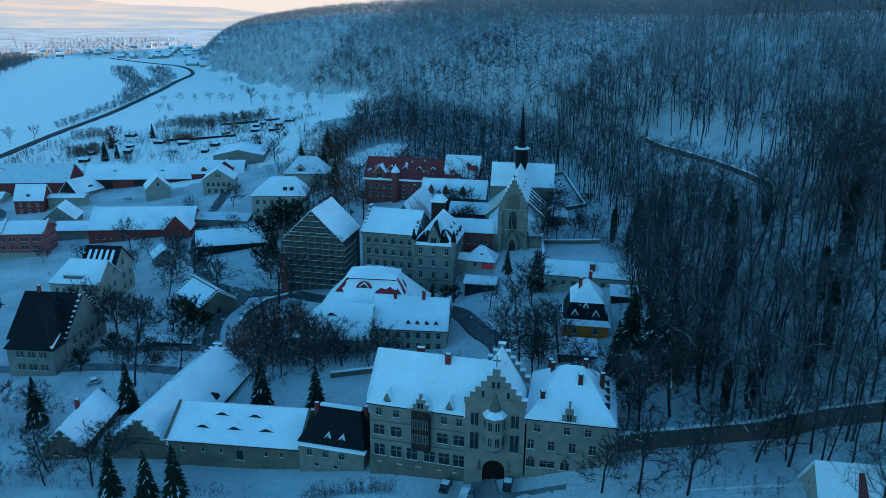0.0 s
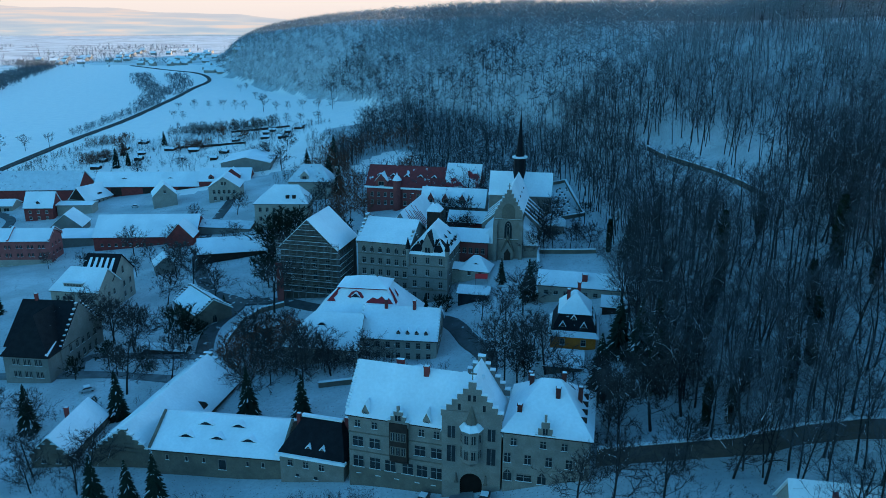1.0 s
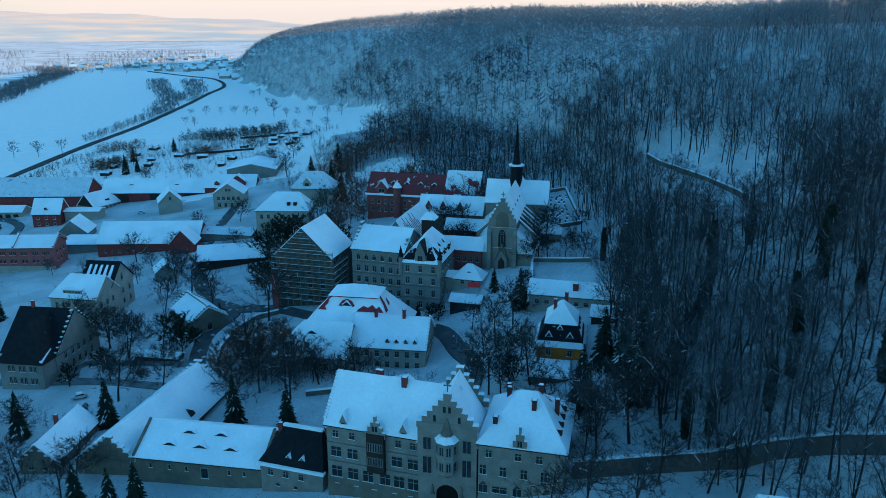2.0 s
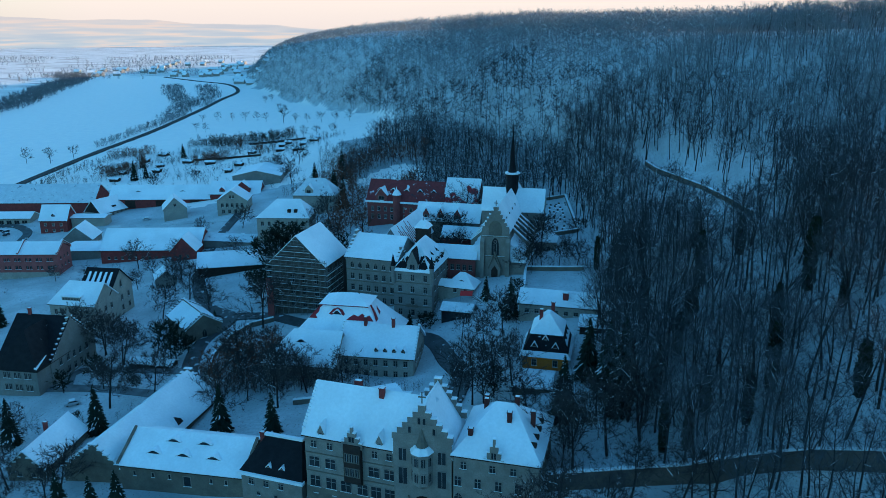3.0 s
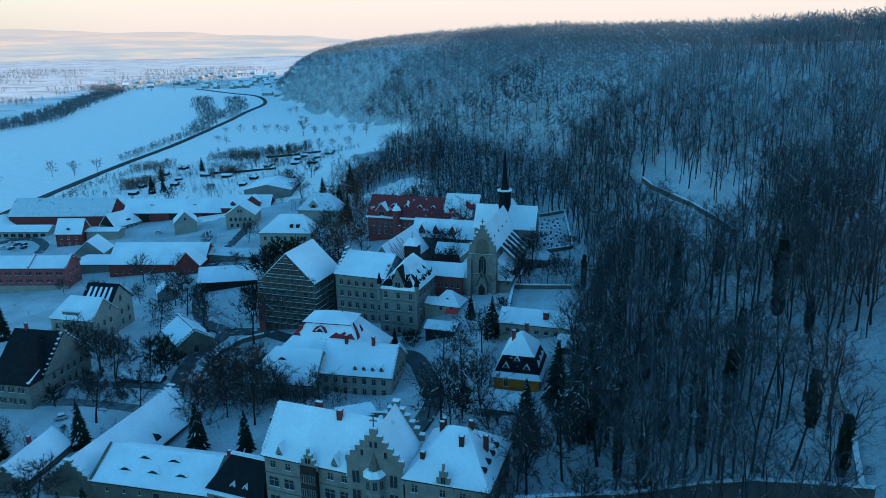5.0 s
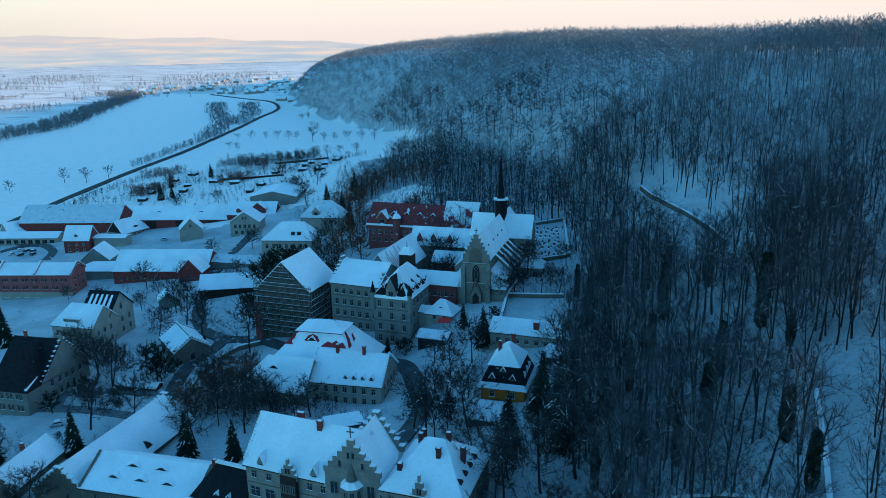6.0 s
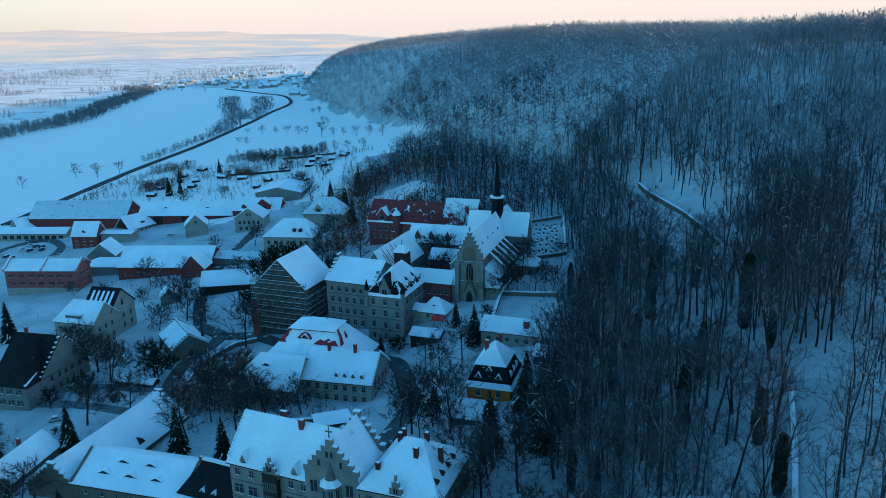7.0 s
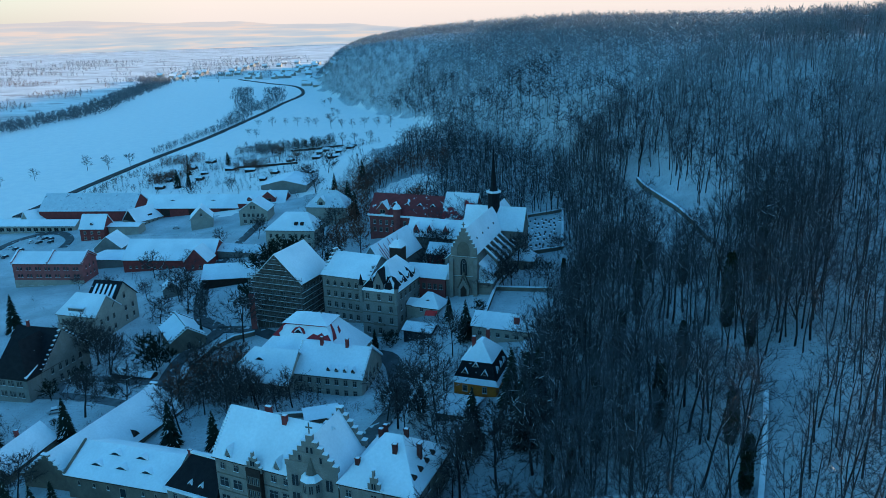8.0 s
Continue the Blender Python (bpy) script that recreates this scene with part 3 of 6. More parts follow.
for p, q in zip(arch[1:-1], arch[2:-1]):
    b.prism([p, q, (q[0], 0, 5.4), (p[0], 0, 5.4)], (0, 1.2, 0))
part("wall", b.mesh("wall", M_STONE), portal)
# Added black panel closes the arch and paints its passage dark.
part("gate_door", Box().box(3.6, 0.5, -1, 8.0, 0.7, 5.4).mesh("gate_door", M_ARCHSHADE), portal, None, "black panel in place of the archway's shade")
part("roof", roof_solid(13.4, PW, 13.6, 23.0, 0.25, 0, 0).mesh("roof", M_ROOFSNOW), portal, pose(PW, 0, 0, 0, 0, 90))
fg = stepped_gable(portal, pose(-0.2, 0.1, 0), PW + 0.4, 17.8, 23.8, 5, M_STONE, 0.9)
part("gable_field", Box().prism([(0, -0.3, 5.4), (PW, -0.3, 5.4), (PW, -0.3, 17.6), (0, -0.3, 17.6)], (0, 0.3, 0)).mesh("gable_field", M_STONE), portal)
stepped_gable(portal, pose(-0.2, 13.4, 0), PW + 0.4, 16.2, 23.0, 5, M_STONE, 0.9)
part("cross", Box().box(5.7, 0, 24.0, 5.9, 0.2, 27.0).box(5.05, 0.02, 25.8, 6.55, 0.18, 26.05).mesh("cross", M_OLDSTONE), portal, None, "stone cross on the gable")
ob = Box()
for z0, z1, r0, r1, k in ((6.4, 8.0, 0.3, 2.1, 0), (8.0, 14.8, 2.1, 2.1, 0)):
    ob.tube(PW / 2, -0.3, z0, z1, r0, r1, 8, k)
orl = part("oriel", ob.mesh("oriel", M_STONE), portal, None, "polygonal stone oriel")
part("oriel_roof", Box().tube(PW / 2, -0.3, 14.8, 15.8, 2.45, 1.5, 8, 1).tube(PW / 2, -0.3, 15.75, 19.4, 1.2, 0.08, 8).mesh("oriel_roof", M_OLDSTONE, M_ROOFSNOW), orl)
for a in (-60, -20, 20, 60):
    for z in (8.8, 12.2):
        part("window", window_mesh(0.8, 1.8, M_STONE, 1), orl, pose(PW / 2 + 2.0 * math.sin(radians(a)), -0.3 - 2.0 * math.cos(radians(a)), z, 0, 0, a))
for u in (1.9, 9.7):
    part("window", window_mesh(1.5, 2.6, M_STONE, 1), portal, pose(u, -0.3, 12.2))
    part("window", window_mesh(1.7, 3.6, M_STONE, 1), portal, pose(u, -0.3, 7.0))
for u, z in ((5.3, 20.4), (6.3, 20.4), (3.4, 18.4), (8.2, 18.4)):
    part("window", window_mesh(0.55, 1.3, M_STONE, 0), portal, pose(u, -0.36, z))
for u in (2.9, 8.7):
    part("statue_niche", Box().box(u - 0.4, -0.25, 2.2, u + 0.4, 0, 2.5).tube(u, -0.2, 2.5, 4.4, 0.28, 0.18, 6).mesh("statue_niche", M_OLDSTONE), portal)

wing = house("gatehouse_wing", "sandstone side wing with a snowy hipped roof and chimneys", 16.9, 143.2, 2.0, -9, 16.4, 19, 11.4, 18.2, M_STONE, M_ROOFSNOW, hip=(6.5, 6.5), cat="gatehouse")
windows(wing, "f", [2.0, 7.6, 11.6], [8.4], 1.1, 1.5)
windows(wing, "f", [0.9, 4.8, 8.8, 12.6], [4.6], 1.2, 2.0)
windows(wing, "f", [1.0, 7.6, 13.2], [0.6], 1.6, 2.6, bars=9)
windows(wing, "f", [4.2], [0.8], 2.8, 1.4)
windows(wing, "r", [3, 7, 11, 15], [4.6, 8.4], 1.1, 1.7)
stepped_gable(wing, pose(6.0, -0.1, 0), 3.8, 11.2, 15.2, 3, M_STONE, 0.6)
part("window", window_mesh(0.9, 1.3, M_STONE, 1), wing, pose(7.9, -0.4, 11.6))
for cx, cy, cz, ch in ((2.6, 3.4, 12.8, 15.2), (4.0, 11.6, 15.0, 17.6), (9.6, 6.4, 15.0, 18.0), (10.4, 10.4, 16.6, 19.4), (13.8, 9.0, 13.8, 17.4), (3.4, 15, 13.6, 16.6)):
    chimney(wing, cx, cy, cz, ch, 0.9, 0.8, M_DARKBRICK)
for k in range(4):
    part("dormer", Box().prism([(0, -0.7, 0), (0, 0.7, 0), (0, 0, 0.9)], (1.8, 0, 0)).mesh("dormer", M_WOOD), wing, pose(13.6, 3.4 + 3.2 * k, 13.2))

ang = house("garden_annexe", "small flat-roofed stone annexe deep in snow", -8.6, 186.6, -2.6, 28, 9.0, 6.4, 3.2, 3.6, M_OLDSTONE, M_ROOFSNOW, cat="shed")
part("door", Box().box(5.8, -0.08, -0.4, 6.9, 0.02, 1.8).mesh("door", M_WOOD), ang)
windows(ang, "f", [2.6], [0.9], 0.9, 1.1)

# ---- barns and sheds beside the gate ----
kit = house("kitchen_house", "low stone house with a bare black slate roof edged with snow", -30.0, 154.2, -6.4, -12.5, 14.6, 13, 6.2, 11.8, M_STONE, M_DARKROOF, hip=(3.0, 3.0))
windows(kit, "f", [2.4, 6.0, 9.6], [3.4], 1.1, 1.4)
windows(kit, "f", [4.0, 8.2], [1.0], 0.8, 0.7, bars=0)
part("eaves_snow", Box().box(-0.6, -0.75, 5.75, 15.2, 0.4, 6.35).mesh("eaves_snow", M_ROOFSNOW), kit, None, "band of snow along the eaves")
part("ridge_snow", Box().box(2.6, 6.0, 11.9, 12.0, 6.9, 12.4).mesh("ridge_snow", M_ROOFSNOW), kit)
for u in (6.2, 9.4):
    dormer(kit, u, 1.2, 6.9, 0.9, 0.7, 1.4, 0.5, M_WOOD)
chimney(kit, 1.2, 7.4, 8.6, 11.6)
chimney(kit, 12.6, 7.2, 9.4, 12.4)
barn = house("long_barn", "long low stone barn with eyebrow dormers in its snowy roof", -59.6, 157.6, -8.4, -4.6, 29.4, 16.5, 5.9, 10.3, M_OLDSTONE, M_ROOFSNOW, cat="barn")
windows(barn, "f", [3.5, 8.0, 12.0, 22.0, 25.5], [3.4], 0.5, 1.1, bars=0)
windows(barn, "f", [16.2], [2.0], 1.6, 2.4, bars=0)
for u, v in ((7.0, 2.6), (14.2, 2.6), (21.4, 2.6), (10.4, 5.6), (18.0, 5.6)):
    eyebrow(barn, u, v, 6.25 + v * 4.4 / 8.25, 3.8, 0.75, 2.2, 28)
for xx in (-0.3, 29.7):
    part("coping", Box().prism([(xx - 0.3, -0.3, 6.0), (xx - 0.3, 8.25, 10.7), (xx - 0.3, 8.25, 11.0), (xx - 0.3, -0.3, 6.4)], (0.6, 0, 0)).mesh("coping", M_OLDSTONE), barn)
dia = house("stepped_barn", "big barn with stepped gables and an unbroken snow-covered roof", -76.0, 161.6, -9.6, -7.2, 18.0, 40.0, 3.4, 10.0, M_OLDSTONE, M_ROOFSNOW, across=True, cat="barn")
stepped_gable(dia, pose(0, -0.1, 0), 18.0, 3.2, 9.4, 6, M_OLDSTONE, 0.8)
stepped_gable(dia, pose(0, 40.0, 0), 18.0, 3.2, 9.8, 6, M_OLDSTONE, 0.8)
part("dormer", Box().prism([(0, -1.5, 0), (0, 1.5, 0), (0, 0, 1.9)], (-4.2, 0, 0)).mesh("dormer", M_WOOD), dia, pose(17.2, 22.0, 3.9), "dark gabled hatch dormer")
sm = house("cottage", "small steep-gabled cottage with snow on its roof", -90.6, 162.0, -12.0, 1, 9.4, 18.5, 4.2, 8.4, M_OLDSTONE, M_ROOFSNOW, across=True)
windows(sm, "f", [3, 6.4], [1.6], 1.0, 1.4)
chimney(sm, 2.8, 12, 6.0, 9.2)
part("dormer", Box().prism([(0, -1.5, 0), (0, 1.5, 0), (0, 1.5, 0.9), (0, -1.5, 0.5)], (-2.4, 0, 0)).mesh("dormer", M_ROOFSNOW), sm, pose(8.0, 11.0, 5.2))
stepped_gable(sm, pose(0, -0.05, 0), 9.4, 4.0, 7.6, 3, M_OLDSTONE, 0.6)

# ---- houses on the garden side ----
dk = house("grange", "tall stone house with a bare black slate roof", -127.0, 211.6, -13.6, -3, 17.0, 22.0, 9.6, 19.6, M_PLASTER, M_DARKROOF, cat="house")
stepped_gable(dk, pose(17.0, 0, 0, 0, 0, 90), 22.0, 9.6, 19.0, 8, M_PLASTER, 0.5)
windows(dk, "r", [4.5, 8, 11, 14, 17.5], [2.6, 6.4], 1.2, 2.2)
windows(dk, "r", [8.5, 11, 13.5], [10.6], 1.2, 2.2, bars=9)
part("pinnacle", Box().box(-0.5, -0.5, 18.4, 0.5, 0.5, 20.6).tube(0, 0, 20.6, 22.6, 0.7, 0.05, 4).mesh("pinnacle", M_PLASTER), dk, pose(17.0, 11.0, 0), "slim stone pinnacle on the gable")
chimney(dk, 4.0, 11.0, 18.6, 21.6)
part("eaves_snow", Box().box(13.6, -0.7, 9.0, 16.6, 1.2, 9.9).mesh("eaves_snow", M_ROOFSNOW), dk, None, "snow on the foot of the slates")
dormer(dk, 14.4, 1.4, 10.4, 1.1, 1.0, 1.6, 0.7, M_WOOD)
dkw = house("grange_wing", "stone front wing with a bare black hipped slate roof", -124.2, 205.4, -13.6, -3, 13.6, 15.0, 9.6, 19.0, M_PLASTER, M_DARKROOF, hip=(6.0, 0), across=True, cat="house")
windows(dkw, "f", [3.2, 4.5, 6.6, 7.9, 10.0, 11.3], [6.4], 0.8, 1.9, bars=1)
windows(dkw, "f", [3.2, 4.5, 6.6, 7.9, 10.0, 11.3], [2.6], 0.8, 1.9, bars=1)
part("valley_snow", Box().prism([(13.2, -0.3, 9.9), (14.0, -0.3, 9.6), (12.6, 6.5, 11.2), (11.4, 6.5, 11.4)], (0, 0, 0.25)).mesh("valley_snow", M_ROOFSNOW), dkw, None, "line of snow along the roof's edge")
vil = house("villa", "cream plastered villa with snowy mansard and dark side roof", -137.0, 253.0, -12.8, -5, 17.5, 14.0, 10.8, 17.0, M_CREAM, M_ROOFSNOW, hip=(4, 0))
windows(vil, "f", spread(1.2, 16.0, 6), [6.6], 0.9, 2.0)
windows(vil, "f", spread(1.2, 16.0, 6), [2.4], 0.9, 2.0)
windows(vil, "r", [3, 6.5, 10], [2.4, 6.6], 0.9, 2.0)
part("mansard_window", Box().box(4.6, 1.0, 11.2, 11.6, 4.0, 13.2).box(4.3, 0.7, 13.2, 11.9, 4.4, 13.55, 1).mesh("mansard_window", M_CREAM, M_ROOFSNOW), vil)
for u in spread(4.8, 11.4, 6):
    part("window", window_mesh(0.7, 1.2, M_CREAM, 1), vil, pose(u, 1.0, 11.6))
vil2 = house("villa", "tall gabled villa wing with a half-bare slate roof", -131.0, 262.0, -12.4, -2, 12.0, 15.0, 11.5, 18.4, M_CREAM, M_DARKROOF, cat="house")
windows(vil2, "r", [3, 7.5, 12], [2.5, 6.5], 1.0, 2.0)
windows(vil2, "r", [7.5], [11.6], 1.1, 2.6, bars=9)
for k in range(5):
    part("snow_strip", Box().prism([(1.2 + 2.1 * k, -0.2, 11.75), (2.5 + 2.1 * k, -0.2, 11.75), (2.1 + 2.1 * k, 6.6, 17.6), (1.2 + 2.1 * k, 6.6, 17.6)], (0, 0, 0.25)).mesh("snow_strip", M_ROOFSNOW), vil2)
cha = house("chapel", "small chapel with toothed copings and a snowy roof", -92.5, 251.0, -9.4, -46, 18.0, 12.0, 5.4, 9.4, M_OLDSTONE, M_ROOFSNOW, cat="chapel")
tooth = Box().box(-0.35, -0.25, 0, 0.35, 0.25, 0.6).box(-0.4, -0.3, 0.604, 0.4, 0.3, 0.75, 1).mesh("ridge_tooth", M_OLDSTONE, M_ROOFSNOW)
for k in range(16):
    part("ridge_tooth", tooth, cha, pose(0.6 + 1.12 * k, 6.0, 9.5))
for xx in (0.0, 18.0):
    for k in range(7):
        for half in (0, 1):
            part("coping", tooth, cha, pose(xx, 0.2 + 5.4 * k / 6 if half == 0 else 11.8 - 5.4 * k / 6, 5.5 + 3.9 * k / 6))
windows(cha, "f", [4, 9, 14], [1.6], 0.9, 2.2, M_OLDSTONE, 9)
windows(cha, "r", [6], [1.4], 1.4, 3.0, M_OLDSTONE, 9)
shed = house("garden_shed", "dark wooden garden shed with snow on its roof", -91.0, 220.5, -10.4, -4, 14, 4, 2.4, 3.4, M_WOOD, M_ROOFSNOW, cat="shed")

# ---- hall and pavilion ----
pav = tagged(new("pavilion"), "broad mansard-roofed pavilion with red tiles showing through the snow", "house")
pav.matrix_basis = pose(-39.0, 219.0, -3.0, 0, 0, -4)
pav["L"], pav["D"] = 31.0, 21.0
part("wall", Box().box(0, 0, -4, 31, 21, 5.2).mesh("wall", M_CREAM), pav)
fr = lambda x0, y0, x1, y1, z: [(x0, y0, z), (x1, y0, z), (x1, y1, z), (x0, y1, z)]


def frustum(lo, hi, k=0, b=None):
    b = b or Box()
    n = len(b.v)
    b.v += lo + hi
    b.f += [[n, n + 1, n + 5, n + 4], [n + 1, n + 2, n + 6, n + 5], [n + 2, n + 3, n + 7, n + 6], [n + 3, n, n + 4, n + 7], [n + 3, n + 2, n + 1, n], [n + 4, n + 5, n + 6, n + 7]]
    b.i += [k] * 6
    return b


part("mansard", frustum(fr(-0.6, -0.6, 31.6, 21.6, 5.2), fr(4.99, 4.33, 25.62, 18.04, 11.0)).mesh("mansard", M_ROOFSNOW), pav, None, "wide mansard slope under even snow")
part("upper_mansard", frustum(fr(4.97, 4.31, 25.64, 18.06, 11.004), fr(8.0, 7.0, 22.4, 16.0, 14.4)).mesh("upper_mansard", M_ROOFSNOW), pav, None, "upper mansard slope with slipped snow")
M_BARETILE = mat("bare red tiles", (0.24, 0.035, 0.042), (0.17, 0.03, 0.036), 0.5, 0.8, 0.5, 4.0)
for run in (((4.9, 0.0), (7.6, 0.0), (6.9, 0.25), (7.8, 0.5), (7.9, 0.8), (8.8, 1.0), (7.95, 1.0)), ((16.6, 0.0), (24.9, 0.0), (23.4, 0.42), (22.4, 0.3), (21.2, 0.52), (20.0, 0.3), (18.6, 0.42), (17.4, 0.2)), ((10.9, 0.36), (12.0, 0.30), (12.6, 0.5), (14.6, 0.46), (15.4, 0.28), (15.9, 0.40), (14.9, 0.72), (13.4, 0.86), (12.0, 0.74))):
    part("bare_tiles", Box().prism([(u, 4.31 + 2.69 * v - 0.05, 11.004 + 3.396 * v + 0.05) for u, v in run], (0, -0.04, 0.04)).mesh("bare_tiles", M_BARETILE), pav, None, "bare red tiles where the snow has slid")
for run in (((-0.2, 0.0), (2.4, 0.0), (3.8, 0.5), (4.4, 1.0), (3.2, 1.0), (1.6, 0.45)), ((5.0, 0.1), (6.8, 0.16), (7.8, 0.6), (6.4, 0.5))):
    part("bare_tiles", Box().prism([(25.64 - 3.24 * v + 0.05, 4.31 + 2.69 * v + u * (1 - 0.3 * v), 11.004 + 3.396 * v + 0.05) for u, v in run], (0.04, 0, 0.04)).mesh("bare_tiles", M_BARETILE), pav, None, "bare red tiles where the snow has slid")
part("roof_edge", frustum(fr(7.7, 6.7, 22.7, 16.3, 14.4), fr(7.5, 6.5, 22.9, 16.5, 14.75)).mesh("roof_edge", M_BARETILE), pav)
part("roof", frustum(fr(7.4, 6.4, 23.0, 16.6, 14.754), fr(13.6, 11.2, 18.4, 12.0, 17.0)).mesh("roof", M_ROOFSNOW), pav, None, "snow-covered upper hip")
part("finial", Box().tube(18.6, 11.6, 16.8, 18.2, 0.2, 0.12, 6).mesh("finial", M_OLDSTONE), pav)
eyebrow(pav, 13.4, 5.2, 12.5, 2.6, 0.9, 2.2, 40)
for u in (3, 8, 13, 18, 23, 28):
    part("window", window_mesh(1.1, 1.9, M_CREAM, 2), pav, pose(u, 0, 1.2))
ann = house("low_hall", "low hall with one eyebrow dormer in its snowy roof", -43.0, 206.6, -4.6, -4, 21.0, 15.5, 5.4, 12.6, M_CREAM, M_ROOFSNOW, hip=(7.0, 0))
eyebrow(ann, 10.0, 4.6, 10.0, 3.4, 0.9, 2.4, 40)
windows(ann, "f", spread(1, 20, 6), [1.4], 1.1, 1.9)
hall = house("hall", "long hall with a toothed gable and a snowy roof", -22.2, 210.2, -4.8, -3, 21.8, 17.0, 7.2, 13.4, M_CREAM, M_ROOFSNOW, cat="hall")
windows(hall, "f", spread(1, 21, 7), [1.2, 4.4], 1.0, 1.7)
windows(hall, "r", spread(2, 15, 4), [1.2, 4.4], 1.0, 1.7)
for u in (6.4, 14.6):
    chimney(hall, u, 8.0, 12.4, 15.6, 0.9, 0.9)
for u in (11.0, 13.6, 16.2, 18.8):
    dormer(hall, u, 1.0, 7.8, 1.1, 1.0, 1.6, 0.7, M_WOOD)
for k in range(11):
    for s in (0, 1):
        part("coping", Box().box(-0.2, -0.25, 0, 0.35, 0.25, 0.55).mesh("coping", M_ROOFSNOW), hall, pose(22.0, (0.3 + 8.0 * k / 10) if s == 0 else (16.7 - 8.0 * k / 10), 7.4 + 6.2 * k / 10))
        if s == 0:
            part("coping", Box().box(-0.2, -0.25, 0, 0.35, 0.25, 0.55).mesh("coping", M_ROOFSNOW), hall, pose(-0.2, 0.3 + 8.0 * k / 10, 7.4 + 6.2 * k / 10))

# ---- school ----
scl = house("school_block", "four-storey grey stone school block with a steep snowy roof", -12.2, 247.6, -1.0, -10, 13.0, 21.0, 17.3, 25.0, M_PLASTER, M_ROOFSNOW, hip=(6.5, 6.5), across=True, cat="school")
windows(scl, "f", [2.2, 6.5, 10.8], [1.6, 5.6, 9.6, 13.6], 1.1, 2.1)
windows(scl, "r", spread(1.5, 19.5, 5), [1.6, 5.6, 9.6, 13.6], 1.1, 2.1)
dormer(scl, 6.5, -0.1, 16.6, 3.6, 3.2, 5.0, 4.0, M_PLASTER, M_DARKROOF)
for z in (4.8, 8.8, 12.8):
    part("string_course", Box().box(-0.1, -0.12, z, 13.1, 0, z + 0.25).mesh("string_course", M_OLDSTONE), scl)
for run in (((0.6, 0.0), (4.5, 0.0), (4.5, 0.40), (3.9, 0.42), (3.2, 0.3), (2.3, 0.28)), ((8.5, 0.0), (10.9, 0.0), (11.6, 0.06), (10.2, 0.3), (9.6, 0.5), (9.0, 0.44), (8.5, 0.46))):
    part("bare_slates", Box().prism([(u, 6.5 * v - 0.02, 17.66 + 7.7 * v) for u, v in run], (0, -0.02, 0.06)).mesh("bare_slates", M_DARKROOF), scl, None, "bare dark slates beside the front gable")
for v, w in ((3.2, 1.6), (8.6, 1.2), (13.8, 1.2)):
    part("bare_slates", Box().prism([(13.0 - 6.5 * q + 0.02, v + d, 17.66 + 7.7 * q) for d, q in ((-w, 0.05), (w, 0.05), (w * 0.6, 0.4), (0, 0.5), (-w * 0.7, 0.34))], (0.02, 0, 0.06)).mesh("bare_slates", M_DARKROOF), scl, None, "bare dark slates below a dormer")
for u in (0.0, 13.0):
    part("corner_turret", Box().tube(u, 0, 12.5, 18.4, 0.75, 0.75, 8).tube(u, 0, 18.4, 22.2, 0.95, 0.05, 8, 1).mesh("corner_turret", M_PLASTER, M_DARKROOF), scl)
part("balcony", Box().box(4.6, -1.0, 4.9, 8.4, 0, 5.2).box(4.6, -1.0, 5.2, 8.4, -0.9, 5.9).mesh("balcony", M_OLDSTONE), scl)
for u, v in ((3.0, 1.0), (10.0, 1.0)):
    dormer(scl, u, v + 0.6, 18.6, 1.0, 1.3, 2.4, 1.0, M_WOOD)
for v in (6, 11, 16):
    dormer(scl, 0, 0, 0, 1.2, 1.4, 2.2, 1.0, M_WOOD, m=pose(12.4, v, 18.4, 0, 0, 90))
wng = house("school_wing", "three-storey grey stone school wing under an even snow roof", -30.6, 259.6, -1.0, -12.5, 18.6, 19.0, 17.4, 23.2, M_PLASTER, M_ROOFSNOW, cat="school")
windows(wng, "f", spread(0.8, 18.2, 6), [5.6, 9.6], 1.2, 2.0)
windows(wng, "f", spread(0.8, 18.2, 6), [13.6], 1.2, 2.2, bars=9)
windows(wng, "f", spread(0.8, 18.2, 6), [1.6], 1.2, 2.0)
for z in (4.8, 8.8, 12.8):
    part("string_course", Box().box(0, -0.12, z, 18.5, 0, z + 0.25).mesh("string_course", M_OLDSTONE), wng)
stepped_gable(wng, pose(0, 0, 0, 0, 0, 90), 19.0, 17.2, 23.6, 6, M_PLASTER, 0.7)
stepped_gable(wng, pose(18.4, 0, 0, 0, 0, 90), 9.0, 17.2, 20.5, 3, M_PLASTER, 0.7)
lan = tagged(new("roof_turret"), "square wooden roof turret with a snowy cap", "turret")
lan.matrix_basis = pose(-7.6, 267.0, 18.0, 0, 0, -10)
part("body", Box().box(0, 0, 0, 4.4, 4.4, 7.0).mesh("body", M_WOOD), lan)
part("cap", frustum(fr(-0.5, -0.5, 4.9, 4.9, 7.0), fr(1.2, 1.2, 3.2, 3.2, 9.2)).mesh("cap", M_ROOFSNOW), lan)
part("finial", Box().tube(2.2, 2.2, 9.2, 11.5, 0.2, 0.06, 6).mesh("finial", M_STEEL), lan)

